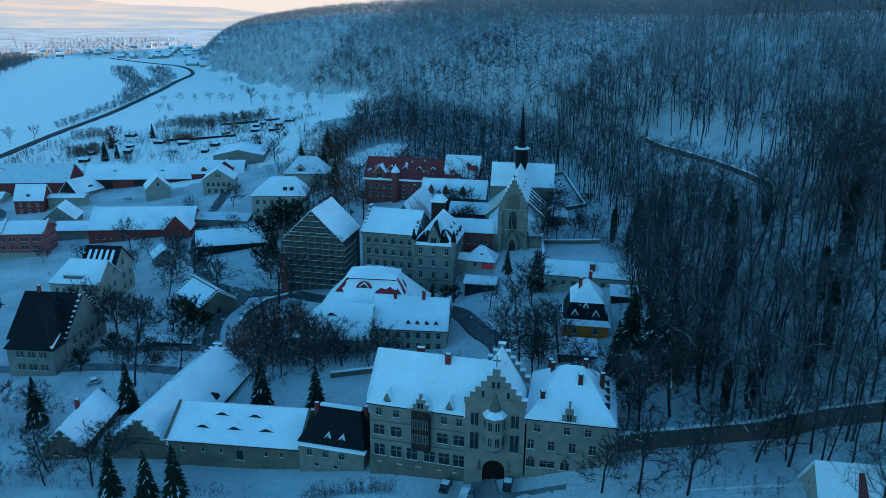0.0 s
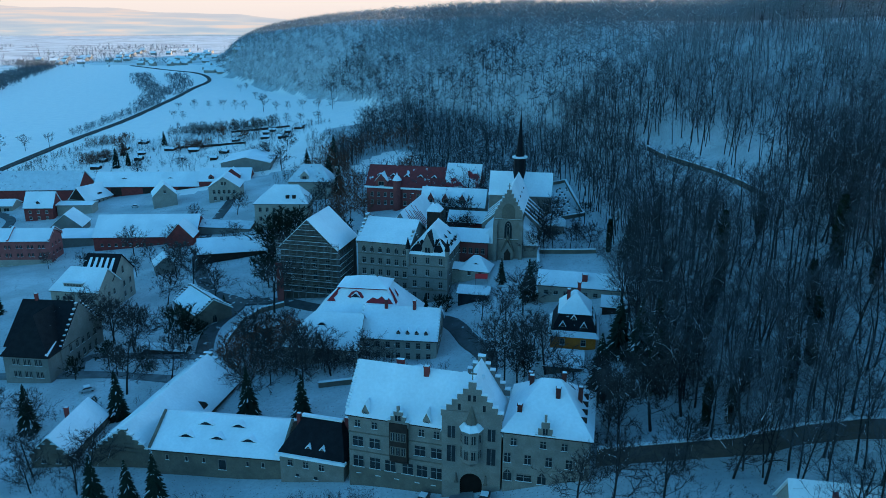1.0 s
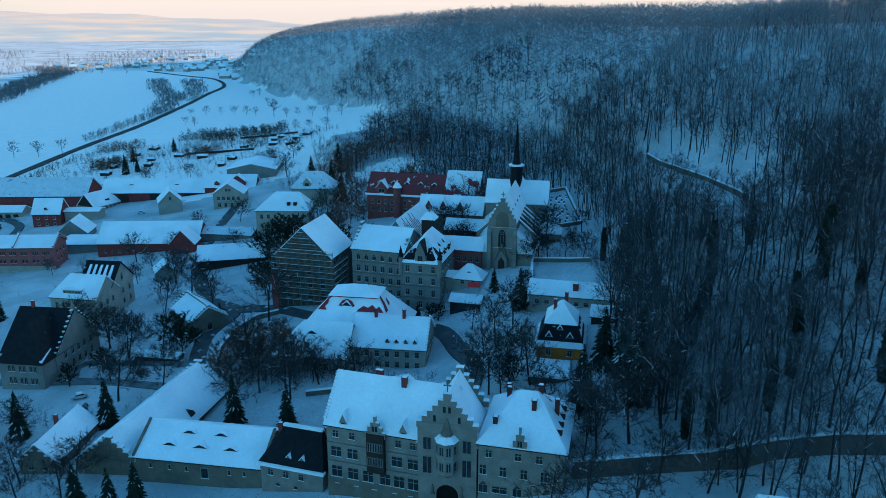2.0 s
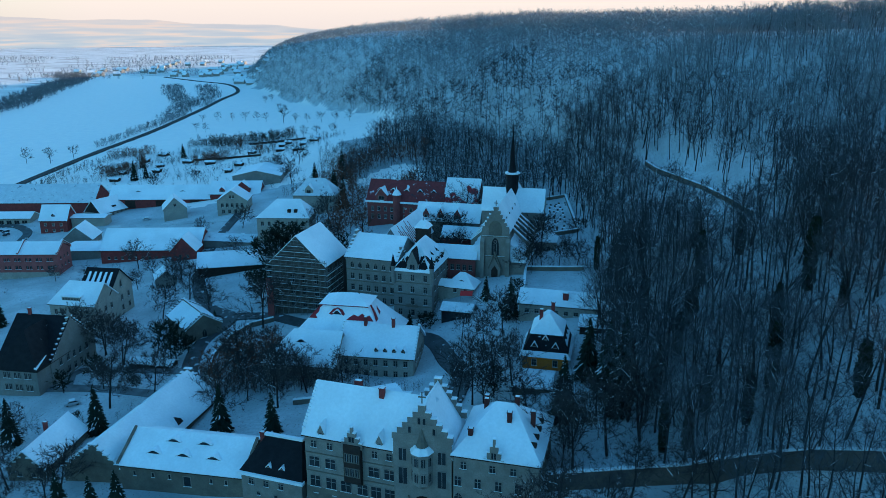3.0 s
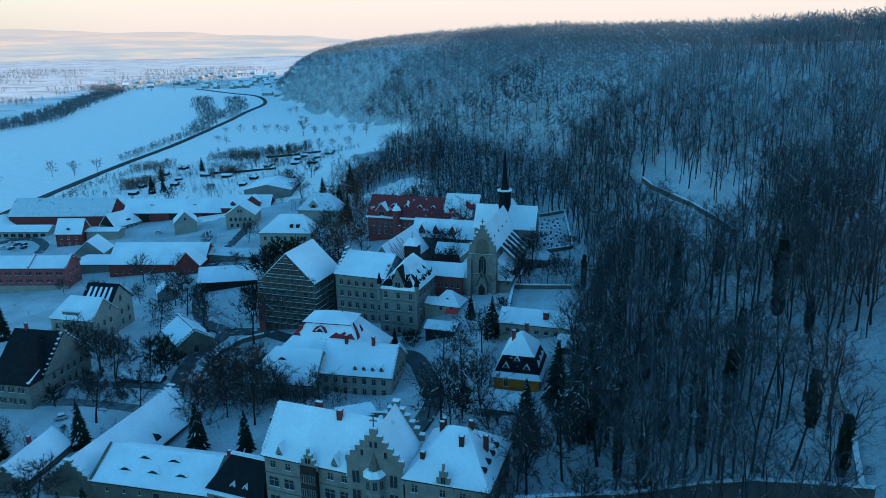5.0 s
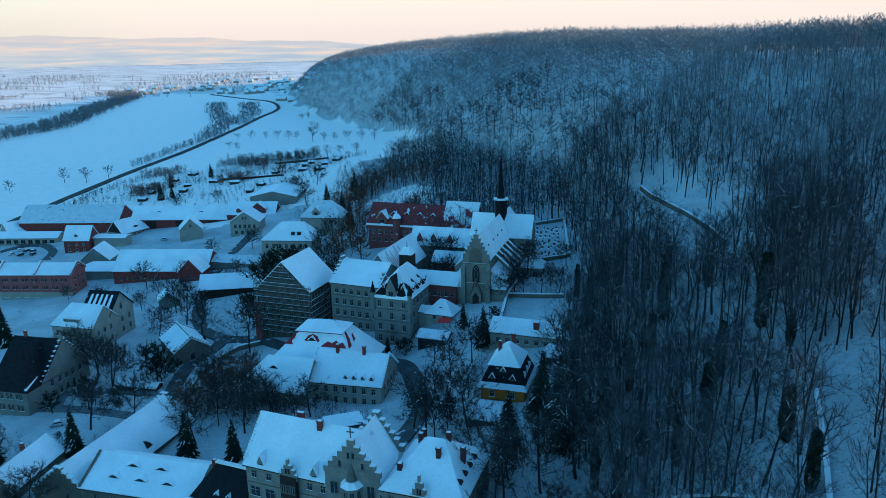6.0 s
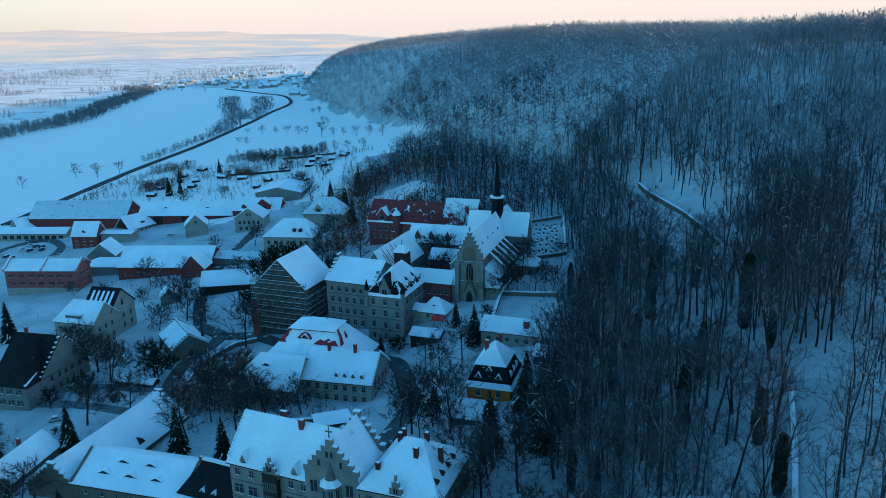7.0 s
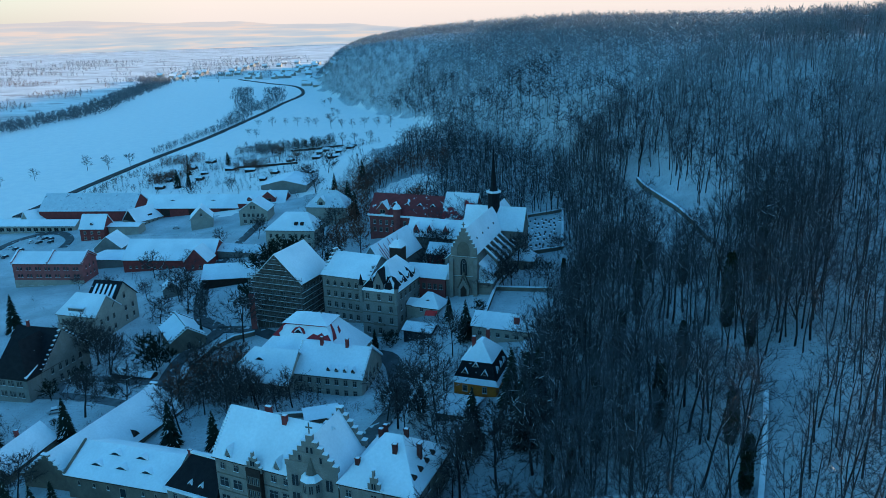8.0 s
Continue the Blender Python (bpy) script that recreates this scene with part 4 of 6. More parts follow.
scf = house("scaffolded_house", "tall gabled school wing wrapped in scaffolding", -57.0, 258.6, -3.6, -10, 20.4, 19.0, 17.6, 27.4, M_SOOT, M_ROOFSNOW, across=True, cat="school")
windows(scf, "f", [3.5, 8.0, 12.5, 17], [2.0, 6.5, 11], 1.4, 2.6, M_OLDSTONE)
windows(scf, "r", [3, 8, 13], [2.0, 6.5, 11, 14.4], 1.2, 2.2, M_OLDSTONE)
sca = tagged(new("scaffolding"), "tube scaffolding with plank decks before the school wing", "scaffolding")
sca.matrix_basis = scf.matrix_basis
for side, n, length in (("f", 9, 22.0), ("r", 6, 13.0)):
    m0 = pose(-0.8, -1.7, 0) if side == "f" else pose(22.0, -1.7, 0, 0, 0, 90)
    top = 20.0 if side == "f" else 16.5
    tall = Box().tube(0, 0, -3, top, 0.07, 0.07, 5).mesh("pole", M_STEEL)
    for k in range(n + 1):
        for d in (0, 1.1):
            part("pole", tall, sca, m0 @ pose(length * k / n, d, 0))
    for z in np.arange(2.0, top, 2.1):
        part("deck", Box().box(-0.2, 0.05, z, length + 0.2, 1.05, z + 0.08).box(-0.2, 0.08, z + 0.084, length + 0.2, 0.36, z + 0.15, 1).mesh("deck", M_WOOD, M_ROOFSNOW), sca, m0)
        part("rail", Box().box(-0.2, -0.05, z + 1.0, length + 0.2, 0.04, z + 1.1).box(-0.2, -0.05, z + 0.5, length + 0.2, 0.04, z + 0.58).mesh("rail", M_STEEL), sca, m0)
    for k in range(3):
        z = 2.1 + 4.2 * k
        part("ladder", Box().prism([(length * 0.42, -0.08, z), (length * 0.42 + 0.3, -0.08, z), (length * 0.42 + 3.0, -0.08, z + 4.2), (length * 0.42 + 2.7, -0.08, z + 4.2)], (0, 0.1, 0)).mesh("ladder", M_STEEL), sca, m0)
for k in range(4):
    z, u0 = 20.0 + 2.0 * k, 2.6 + 2.1 * k
    part("deck", Box().box(u0, -1.65, z, 20.4 - u0, -0.65, z + 0.08).box(u0, -1.6, z + 0.084, 20.4 - u0, -1.3, z + 0.15, 1).mesh("deck", M_WOOD, M_ROOFSNOW), sca)
    part("rail", Box().box(u0, -1.75, z + 1.0, 20.4 - u0, -1.66, z + 1.1).mesh("rail", M_STEEL), sca)
    for u in (u0, 10.2, 20.4 - u0):
        part("pole", Box().tube(u, -1.7, z - 2.0, z + 1.4, 0.07, 0.07, 5).mesh("pole", M_STEEL), sca)
part("netting", Box().box(-1.3, -1.85, -3, 1.2, -1.75, 12).mesh("netting", M_REDWALL), sca, None, "faded red netting")

# ---- church ----
ch = tagged(new("church"), "tall gothic abbey church of pale stone with snowy roofs", "church")
ch.matrix_basis = pose(16.2, 263.0, 10.2, 0, 0, -7)
ch["L"], ch["D"] = 9.6, 37.0
NW, NE, NR = 8.2, 15.2, 22.8
part("nave_wall", Box().prism([(0, 0, -5), (NW, 0, -5), (NW, 0, NE), (NW / 2, 0, NR), (0, 0, NE)], (0, 37, 0)).mesh("nave_wall", M_STONE), ch)
part("nave_roof", roof_solid(37, NW, NE, NR, 0.4, 0, 0).mesh("nave_roof", M_ROOFSNOW), ch, pose(NW, 0, 0, 0, 0, 90))
fac = Box()
fac.prism([(-0.5, 0, -5), (NW + 0.5, 0, -5), (NW + 0.5, 0, NE + 1.0), (NW / 2, 0, NR + 1.5), (-0.5, 0, NE + 1.0)], (0, 0.8, 0))
facade = part("facade", fac.mesh("facade", M_STONE), ch, pose(0, -0.6, 0))
for k in range(6):
    for s in (0, 1):
        a = (k + 0.5) * (NW / 2 + 0.2) / 6
        part("crocket", Box().box(-0.35, -0.2, 0, 0.35, 1.0, 0.75).box(-0.4, -0.25, 0.754, 0.4, 1.05, 0.98, 1).mesh("crocket", M_STONE, M_ROOFSNOW), facade, pose(-0.3 + a if s == 0 else NW + 0.3 - a, 0, NE + 0.9 + (NR - NE + 0.4) * (k + 0.3) / 6))
part("cross", Box().box(NW / 2 - 0.12, 0.2, NR + 1.2, NW / 2 + 0.12, 0.45, NR + 3.2).box(NW / 2 - 0.6, 0.22, NR + 2.2, NW / 2 + 0.6, 0.43, NR + 2.45).mesh("cross", M_OLDSTONE), facade)
for u in (-0.9, NW - 0.5):
    part("buttress", Box().box(u, -1.8, -5, u + 1.4, 0.4, 12.0).prism([(u, -1.8, 12), (u, 0.4, 12), (u, 0.4, 14.2)], (1.4, 0, 0)).mesh("buttress", M_STONE), ch)
part("window", pointed_window(2.5, 6.0, 3.6, M_STONE, 3), facade, pose(NW / 2, 0, 7.2), "tall pointed west window with stone tracery")
part("blind_arch", pointed_window(4.4, 5.0, 2.6, M_STONE, 1, True), facade, pose(NW / 2, 0, 14.2), "blind pointed arch in the gable")
for z in (6.6, 13.6):
    part("string_course", Box().box(-0.5, -0.16, z, NW + 0.5, 0.0, z + 0.24).box(-0.5, -0.2, z + 0.244, NW + 0.5, 0.0, z + 0.3, 1).mesh("string_course", M_OLDSTONE, M_ROOFSNOW), facade)
part("gablet", Box().prism([(-2.3, 0, 2.8), (-1.9, 0, 2.6), (0, 0, 7.6), (1.9, 0, 2.6), (2.3, 0, 2.8), (0, 0, 8.6)], (0, -1.1, 0)).mesh("gablet", M_OLDSTONE), facade, pose(NW / 2, 0, 0), "steep stone gablet over the doorway")
part("portal", Box().prism([(-1.9, 0, -5), (1.9, 0, -5), (1.9, 0, 2.6), (0, 0, 6.4), (-1.9, 0, 2.6)], (0, -1.0, 0)).prism([(-1.1, -1.05, -5), (1.1, -1.05, -5), (1.1, -1.05, 2.2), (0, -1.05, 3.8), (-1.1, -1.05, 2.2)], (0, 0.1, 0), 1).mesh("portal", M_STONE, M_WOOD), facade, pose(NW / 2, 0, 0), "pointed stone doorway")
aisle_window = pointed_window(1.3, 3.4, 2.0, M_STONE, 2)
for s, x0 in ((-1, -5.0), (1, NW)):
    a = Box().prism([(x0, 3.0, -5), (x0 + 5.0, 3.0, -5), (x0 + 5.0, 3.0, 10.2 if s < 0 else 10.2), (x0, 3.0, 7.2)] if s < 0 else [(x0, 3.0, -5), (x0 + 5.0, 3.0, -5), (x0 + 5.0, 3.0, 7.2), (x0, 3.0, 10.2)], (0, 30, 0))
    part("aisle_wall", a.mesh("aisle_wall", M_STONE), ch)
    r = [(x0 - 0.4, 2.6, 7.1), (x0 + 5.0, 2.6, 10.3), (x0 + 5.0, 2.6, 10.65), (x0 - 0.4, 2.6, 7.4)] if s < 0 else [(x0, 2.6, 10.3), (x0 + 5.4, 2.6, 7.1), (x0 + 5.4, 2.6, 7.4), (x0, 2.6, 10.65)]
    part("aisle_roof", Box().prism(r, (0, 30.6, 0)).mesh("aisle_roof", M_ROOFSNOW), ch)
    for k in range(5):
        y0 = 9.5 + 5.0 * k
        pts = [(NW, y0, 13.6), (NW, y0, 14.6), (NW + 6.2, y0, 9.2), (NW + 6.2, y0, -5), (NW + 5.0, y0, -5), (NW + 5.0, y0, 8.8)]
        sn = [(NW, y0 - 0.15, 14.604), (NW, y0 - 0.15, 14.95), (NW + 6.4, y0 - 0.15, 9.35), (NW + 6.4, y0 - 0.15, 9.05)]
        if s < 0:
            pts, sn = [(NW - p[0], p[1], p[2]) for p in pts], [(NW - p[0], p[1], p[2]) for p in sn]
        part("flying_buttress", Box().prism(pts, (0, 0.9, 0)).prism(sn, (0, 1.2, 0), 1).mesh("flying_buttress", M_STONE, M_ROOFSNOW), ch)
        part("window", aisle_window, ch, pose(NW if s > 0 else 0, y0 + 2.6, 10.8, 0, 0, 90 if s > 0 else -90))
part("transept_wall", Box().prism([(-6.5, 33.0, -5), (-6.5, 43.0, -5), (-6.5, 43.0, 15.0), (-6.5, 38.0, 22.4), (-6.5, 33.0, 15.0)], (23.0, 0, 0)).mesh("transept_wall", M_STONE), ch)
part("transept_roof", roof_solid(23.0, 10.0, 15.0, 22.4, 0.4, 0, 0).mesh("transept_roof", M_ROOFSNOW), ch, pose(-6.5, 33, 0))
part("window", pointed_window(1.7, 4.6, 2.8, M_STONE, 2), ch, pose(12.2, 33, 7))
part("window", pointed_window(1.7, 4.6, 2.8, M_STONE, 2), ch, pose(16.5, 38, 8, 0, 0, 90))
for u in (NW + 7.4, NW + 11.4):
    part("window", pointed_window(1.8, 3.4, 1.8, M_STONE, 2), ch, pose(u, 26, 0.6))
part("choir_wall", Box().prism([(0, 43, -5), (NW, 43, -5), (NW, 43, 14.5), (NW / 2, 43, 21.5), (0, 43, 14.5)], (0, 15, 0)).mesh("choir_wall", M_STONE), ch)
part("choir_roof", roof_solid(15, NW, 14.5, 21.8, 0.4, 0, 4).mesh("choir_roof", M_ROOFSNOW), ch, pose(NW, 43, 0, 0, 0, 90))
part("south_chapel", Box().box(NW + 5.6, 26.0, -5, NW + 14, 34.0, 5.6).mesh("south_chapel", M_STONE), ch)
part("south_chapel_roof", roof_solid(8.4, 8.0, 5.6, 8.6, 0.4, 2.5, 2.5).mesh("south_chapel_roof", M_ROOFSNOW), ch, pose(NW + 5.6, 26, 0))
part("vestry", Box().box(NW + 1.0, -0.2, -5, NW + 5.8, 4.5, 5.0).mesh("vestry", M_STONE), ch)
part("vestry_roof", frustum(fr(NW + 0.6, -0.6, NW + 6.2, 4.9, 5.0), fr(NW + 0.6, 2.4, NW + 2.4, 4.9, 9.6)).mesh("vestry_roof", M_ROOFSNOW), ch)
part("porch", Box().box(-5.8, -0.2, -5, -1.0, 4.5, 5.0).mesh("porch", M_STONE), ch)
part("porch_roof", frustum(fr(-6.2, -0.6, -0.6, 4.9, 5.0), fr(-2.4, 2.4, -0.6, 4.9, 9.6)).mesh("porch_roof", M_ROOFSNOW), ch)
for k in range(4):
    part("roof_vent", Box().prism([(0, -0.5, 0), (0, 0.5, 0), (0, 0, 0.7)], (-1.2, 0, 0)).mesh("roof_vent", M_WOOD), ch, pose(NW - 1.4, 7.0 + 7.0 * k, 18.2))
fle = Box().tube(NW / 2, 38, 17, 28.0, 2.5, 2.3, 8).tube(NW / 2, 38, 28.0, 28.6, 2.9, 2.9, 8, 1).tube(NW / 2, 38, 28.6, 30.0, 1.7, 1.2, 8).tube(NW / 2, 38, 30.0, 45.5, 1.25, 0.06, 8).tube(NW / 2, 38, 45.3, 47.8, 0.06, 0.05, 5)
part("fleche", fle.mesh("fleche", M_DARKROOF, M_ROOFSNOW), ch, None, "dark slate roof spire with a snowy ring")

# ---- cloister buildings ----
clo = house("cloister_range", "red-walled cloister range with an arched doorway", -1.0, 264.0, 3.0, -8, 14.5, 9.0, 12.8, 16.0, M_REDWALL, M_ROOFSNOW, cat="cloister")
windows(clo, "f", spread(3.5, 14, 5), [8.6], 1.0, 1.8, M_OLDSTONE)
windows(clo, "f", [9.6], [2.6], 3.4, 3.6, M_OLDSTONE, 9)
clo2 = house("cloister_range", "dark brick cloister range with snow on its roof", -2.0, 300.0, 4.0, -8, 17.0, 9.0, 9.0, 12.2, M_BRICK, M_ROOFSNOW, cat="cloister")
windows(clo2, "f", spread(1, 16, 6), [4.6], 0.9, 1.6, M_OLDSTONE)
clo3 = house("cloister_range", "steep cloister roof with melting stripes of snow over tiles", -24.0, 279.0, 1.0, -10, 12.0, 32.0, 12.0, 20.5, M_PLASTER, M_ROOFSNOW, across=True, cat="cloister")
for k in range(11):
    y0, a = 2.0 + 1.5 * k, 0.25 + 0.1 * (k * 7 % 5)
    part("bare_tiles", Box().prism([(12.03 - 6.0 * q, y0 + d, 12.33 + 8.5 * q) for d, q in ((0, 0.02), (0.55 + 0.1 * (k % 3), 0.02), (0.45, a + 0.3), (0.1, a + 0.3))], (0.04, 0, 0.05)).mesh("bare_tiles", M_BARETILE), clo3, None, "streak of bare red tiles between the snow")
clo5 = house("cloister_range", "snowy double-pitched roof behind the cloister court", -14.0, 315.0, 3.0, -8, 26.0, 11.0, 13.0, 19.0, M_PLASTER, M_ROOFSNOW, cat="cloister")
for u in (4, 10, 17):
    dormer(clo5, u, 0.6, 13.3, 2.6, 2.2, 4.0, 2.4, M_REDWALL)
chimney(clo3, 5, 20, 17, 23)
red = house("red_house", "long red-walled house with a red tiled roof half free of snow", -42.0, 351.9, 4.6, -9, 36.0, 15.0, 11.0, 19.0, M_REDWALL, M_TILE, cat="school")
windows(red, "f", spread(1, 35, 11), [2.4, 6.0], 1.0, 1.9, M_FRAME)
windows(red, "l", [3, 7, 11], [2.4, 6.0], 1.0, 1.9, M_FRAME)
for u in spread(2, 34, 5):
    eyebrow(red, u, 3.4, 14.9, 2.6, 0.9, 2.4, 50)
dormer(red, 7.0, -0.2, 10.8, 5.4, 2.6, 6.0, 3.2, M_REDWALL)
part("turret", Box().tube(14.5, -0.4, -4, 14.0, 1.9, 1.9, 10).tube(14.5, -0.4, 14.0, 15.8, 2.2, 1.1, 10, 1).tube(14.5, -0.4, 15.8, 17.6, 0.6, 0.05, 8, 1).mesh("turret", M_REDWALL, M_ROOFSNOW), red, None, "round stair turret with a snowy cap")
red2 = house("red_house", "snow-covered roof of the red house's end wing", -6.0, 346.5, 4.6, -9, 15.0, 17.0, 11.0, 21.0, M_REDWALL, M_REDSNOW, cat="school")
part("snow_edge", Box().box(-0.8, -0.9, 10.0, 36.2, 0.6, 10.8).mesh("snow_edge", M_ROOFSNOW), red)

# ---- small houses by the church ----
hut = house("garden_house", "small garden house with a snowy pyramid roof", 5.0, 251.4, 6.6, -12, 8.6, 7.2, 3.4, 6.8, M_CREAM, M_ROOFSNOW, o=0.8, hip=(3.4, 3.4))
windows(hut, "f", [2.6, 6.2], [1.0], 0.9, 1.3)
eyebrow(hut, 4.6, 1.0, 4.6, 2.2, 0.5, 1.6, 40)
hut2 = house("garden_shed", "low snow-roofed shed beside the garden house", 1.0, 252.6, 6.0, -8, 4.6, 6.0, 3.4, 4.6, M_CREAM, M_ROOFSNOW, cat="shed")
tent = house("greenhouse", "low greenhouse with patchy snow on its panes", 4.4, 238.6, 3.4, -10, 9.5, 7.0, 2.6, 4.0, M_PANE, M_THIN, cat="greenhouse")
awn = tagged(new("awning"), "red cloth awning with snow on it", "awning")
awn.matrix_basis = pose(9.6, 246.0, 6.0)
part("cloth", Box().prism([(0, 0, 2.2), (4, 0, 2.2), (4, 2.5, 3.0), (0, 2.5, 3.0)], (0, 0, 0.1)).mesh("cloth", M_REDCLOTH), awn)
part("pole", Box().tube(0.1, 0.1, -1, 2.2, 0.06, 0.06, 6).tube(3.9, 0.1, -1, 2.2, 0.06, 0.06, 6).mesh("pole", M_STEEL), awn)
yel = tagged(new("yellow_house"), "ochre plastered house with a dark mansard roof under snow", "house")
yel.matrix_basis = pose(29.8, 195.4, 7.2, 0, 0, -7)
yel["L"], yel["D"] = 11.4, 13.5
part("wall", Box().box(0, 0, -4, 11.4, 13.5, 4.2).mesh("wall", M_OCHRE), yel)
part("mansard", frustum(fr(-0.5, -0.5, 11.9, 14.0, 4.0), fr(2.0, 1.8, 9.6, 11.6, 9.3)).mesh("mansard", M_DARKROOF), yel, None, "dark slate mansard")
part("roof", frustum(fr(1.5, 1.3, 10.1, 12.1, 9.304), fr(5.4, 5.4, 6.2, 8.0, 13.6)).mesh("roof", M_ROOFSNOW), yel, None, "snow-covered upper hip")
part("eaves_snow", frustum(fr(-0.8, -0.8, 12.2, 14.3, 3.8), fr(0.1, 0.0, 11.3, 13.4, 5.2)).mesh("eaves_snow", M_ROOFSNOW), yel, None, "snow lying along the eaves")
for u in (2.9, 8.2):
    dormer(yel, u, 0.5, 4.9, 1.3, 1.5, 2.0, 1.0, M_WOOD)
dormer(yel, 5.6, 1.2, 7.2, 1.1, 1.0, 1.6, 0.8, M_WOOD)
for v in (3.5, 7, 10):
    dormer(yel, 0, 0, 0, 1.3, 1.5, 2.0, 1.0, M_WOOD, m=pose(10.9, v, 4.9, 0, 0, 90))
windows(yel, "f", [3.0, 8.3], [1.3], 1.0, 1.6, M_FRAME)
windows(yel, "r", [3, 7, 10.5], [1.3], 1.0, 1.6, M_FRAME)
chimney(yel, 4.0, 5.4, 10.5, 14.4)
chimney(yel, 6.6, 9.6, 11.5, 15.0)
yan = house("annexe", "low annexe with a flat snowy roof", 27.6, 184.0, 5.6, -7, 9.0, 10.0, 2.2, 3.4, M_OLDSTONE, M_ROOFSNOW, cat="shed")
low = house("stable_range", "long low cream range with a snowy roof and small windows", 28.6, 229.2, 8.4, -9, 29.0, 10.0, 4.4, 7.2, M_CREAM, M_ROOFSNOW)
windows(low, "f", spread(1, 24, 8), [1.5], 1.1, 1.2, M_FRAME)
chimney(low, 13.5, 2.2, 5.0, 7.6, 1.6, 1.2)
low2 = house("shed", "small snow-roofed shed at the wood's edge", 45.5, 214.5, 9.0, -9, 7.0, 9.0, 2.8, 4.2, M_WOOD, M_ROOFSNOW, cat="shed")
near = house("roadside_house", "house with a snowy roof and a patch of bare red tiles", 61.6, 115.7, 5.2, -6, 34.0, 16.0, 3.0, 12.4, M_CREAM, M_ROOFSNOW)
part("bare_tiles", Box().prism([(u, v, 3.34 + 1.175 * v) for u, v in ((4.6, 0.4), (8.6, 0.4), (8.3, 3.0), (7.3, 4.2), (7.0, 7.0), (6.1, 7.0), (5.5, 4.0), (4.8, 2.6))], (0, 0, 0.03)).mesh("bare_tiles", M_TILE), near, pose(0, 0, 0.02), "patch of bare red tiles")

# ---- village and farmyard ----
lod = house("farmhouse", "square gabled stone farmhouse with rows of windows", -133.6, 398.4, -5.4, 9, 16.0, 14.0, 8.2, 13.6, M_CREAM, M_ROOFSNOW, across=True)
windows(lod, "f", spread(1.5, 14.5, 5), [4.6], 1.2, 1.9)
windows(lod, "f", spread(1.5, 14.5, 4), [1.0], 1.3, 2.0)
windows(lod, "f", [7.2, 8.8], [9.2], 0.9, 1.6)
sh1 = house("cattle_shed", "long brick cattle shed with thin snow on its roof", -283.5, 421.5, -13.0, 7, 62.0, 24.0, 6.2, 14.8, M_BRICK, M_THIN, cat="barn")
sh2 = house("cattle_shed", "very long brick shed with vents in its snowy roof", -211.0, 427.0, -8.8, 7, 58.5, 16.0, 4.4, 11.0, M_BRICK, M_ROOFSNOW, cat="barn")
for u in (16, 42):
    eyebrow(sh2, u, 4.0, 8.0, 4.0, 0.6, 2.0, 30)
for u in (12, 30, 50):
    part("barn_door", Box().box(u - 3, -0.1, -1, u + 3, 0.02, 3.6).mesh("barn_door", M_WOOD), sh2)
sh3 = house("cattle_shed", "brick shed end with a roof dormer", -152.6, 434.2, -6.6, 7, 29.0, 16.0, 5.0, 11.0, M_BRICK, M_ROOFSNOW, cat="barn")
dormer(sh3, 7, 1.0, 5.8, 3.0, 1.6, 4.0, 1.4, M_BRICK)
dormer(sh3, 19, 0.4, 5.4, 9.0, 3.0, 6.0, 3.6, M_BRICK)
ct = house("cottage", "white cottage with black boards in its gable", -219.6, 415.0, -12.6, -20, 13.0, 20.0, 3.6, 10.4, M_CREAM, M_ROOFSNOW, across=True)
part("gable_cladding", Box().prism([(0.2, -0.12, 3.7), (12.8, -0.12, 3.7), (6.5, -0.12, 10.2)], (0, 0.1, 0)).mesh("gable_cladding", M_WOOD), ct)
windows(ct, "f", [2, 4.8, 7.6, 10.6], [1.0], 0.9, 1.5)
windows(ct, "r", spread(1, 19, 6), [1.0], 0.9, 1.5)
part("dormer", Box().prism([(0, -1.4, 0), (0, 1.4, 0), (0, 1.4, 1.2), (0, -1.4, 1.2)], (-3.0, 0, 0)).mesh("dormer", M_WOOD), ct, pose(11.6, 11, 5.0))
h3 = house("barn_house", "narrow gabled barn house with a snowy roof", -163.0, 396.4, -9.2, 27, 12.0, 12.5, 7.0, 13.0, M_CREAM, M_ROOFSNOW, across=True)
windows(h3, "f", [6.0], [8.0], 1.0, 1.6)
bg = house("great_barn", "great brick barn with a wide snowy roof", -162.8, 331.6, -12.8, 7, 45.0, 22.0, 6.6, 14.0, M_BRICK, M_ROOFSNOW, cat="barn")
windows(bg, "f", spread(2, 33, 10), [2.2], 0.9, 1.2, M_OLDSTONE, 1)
bgg = house("barn_porch", "gabled brick cross wing of the great barn", -127.4, 328.4, -10.8, 7, 11.0, 10.0, 6.4, 12.4, M_BRICK, M_ROOFSNOW, across=True, cat="barn")
windows(bgg, "f", [4, 7.4], [3.0], 0.9, 1.2, M_OLDSTONE, 1)
pk = house("malt_house", "three-storey faded brick malt house with paired windows", -209.9, 313.6, -16.4, 7, 35.0, 13.0, 12.2, 16.0, M_PINK, M_ROOFSNOW, cat="barn")
for z in (5.2, 8.8):
    windows(pk, "f", [u + d for u in spread(1, 34, 7) for d in (-0.8, 0.8)], [z], 1.0, 1.5, M_PINK, 1)
windows(pk, "f", spread(1, 34, 7), [1.2], 2.2, 1.8, M_CREAM, 1)
windows(pk, "r", [3.2, 6.5, 9.8], [5.2, 8.8], 1.0, 1.5, M_PINK, 1)
part("lower_wall", Box().box(-0.1, -0.1, -4, 35.1, 0.0, 3.8).mesh("lower_wall", M_CREAM), pk, None, "pale rendered ground floor")
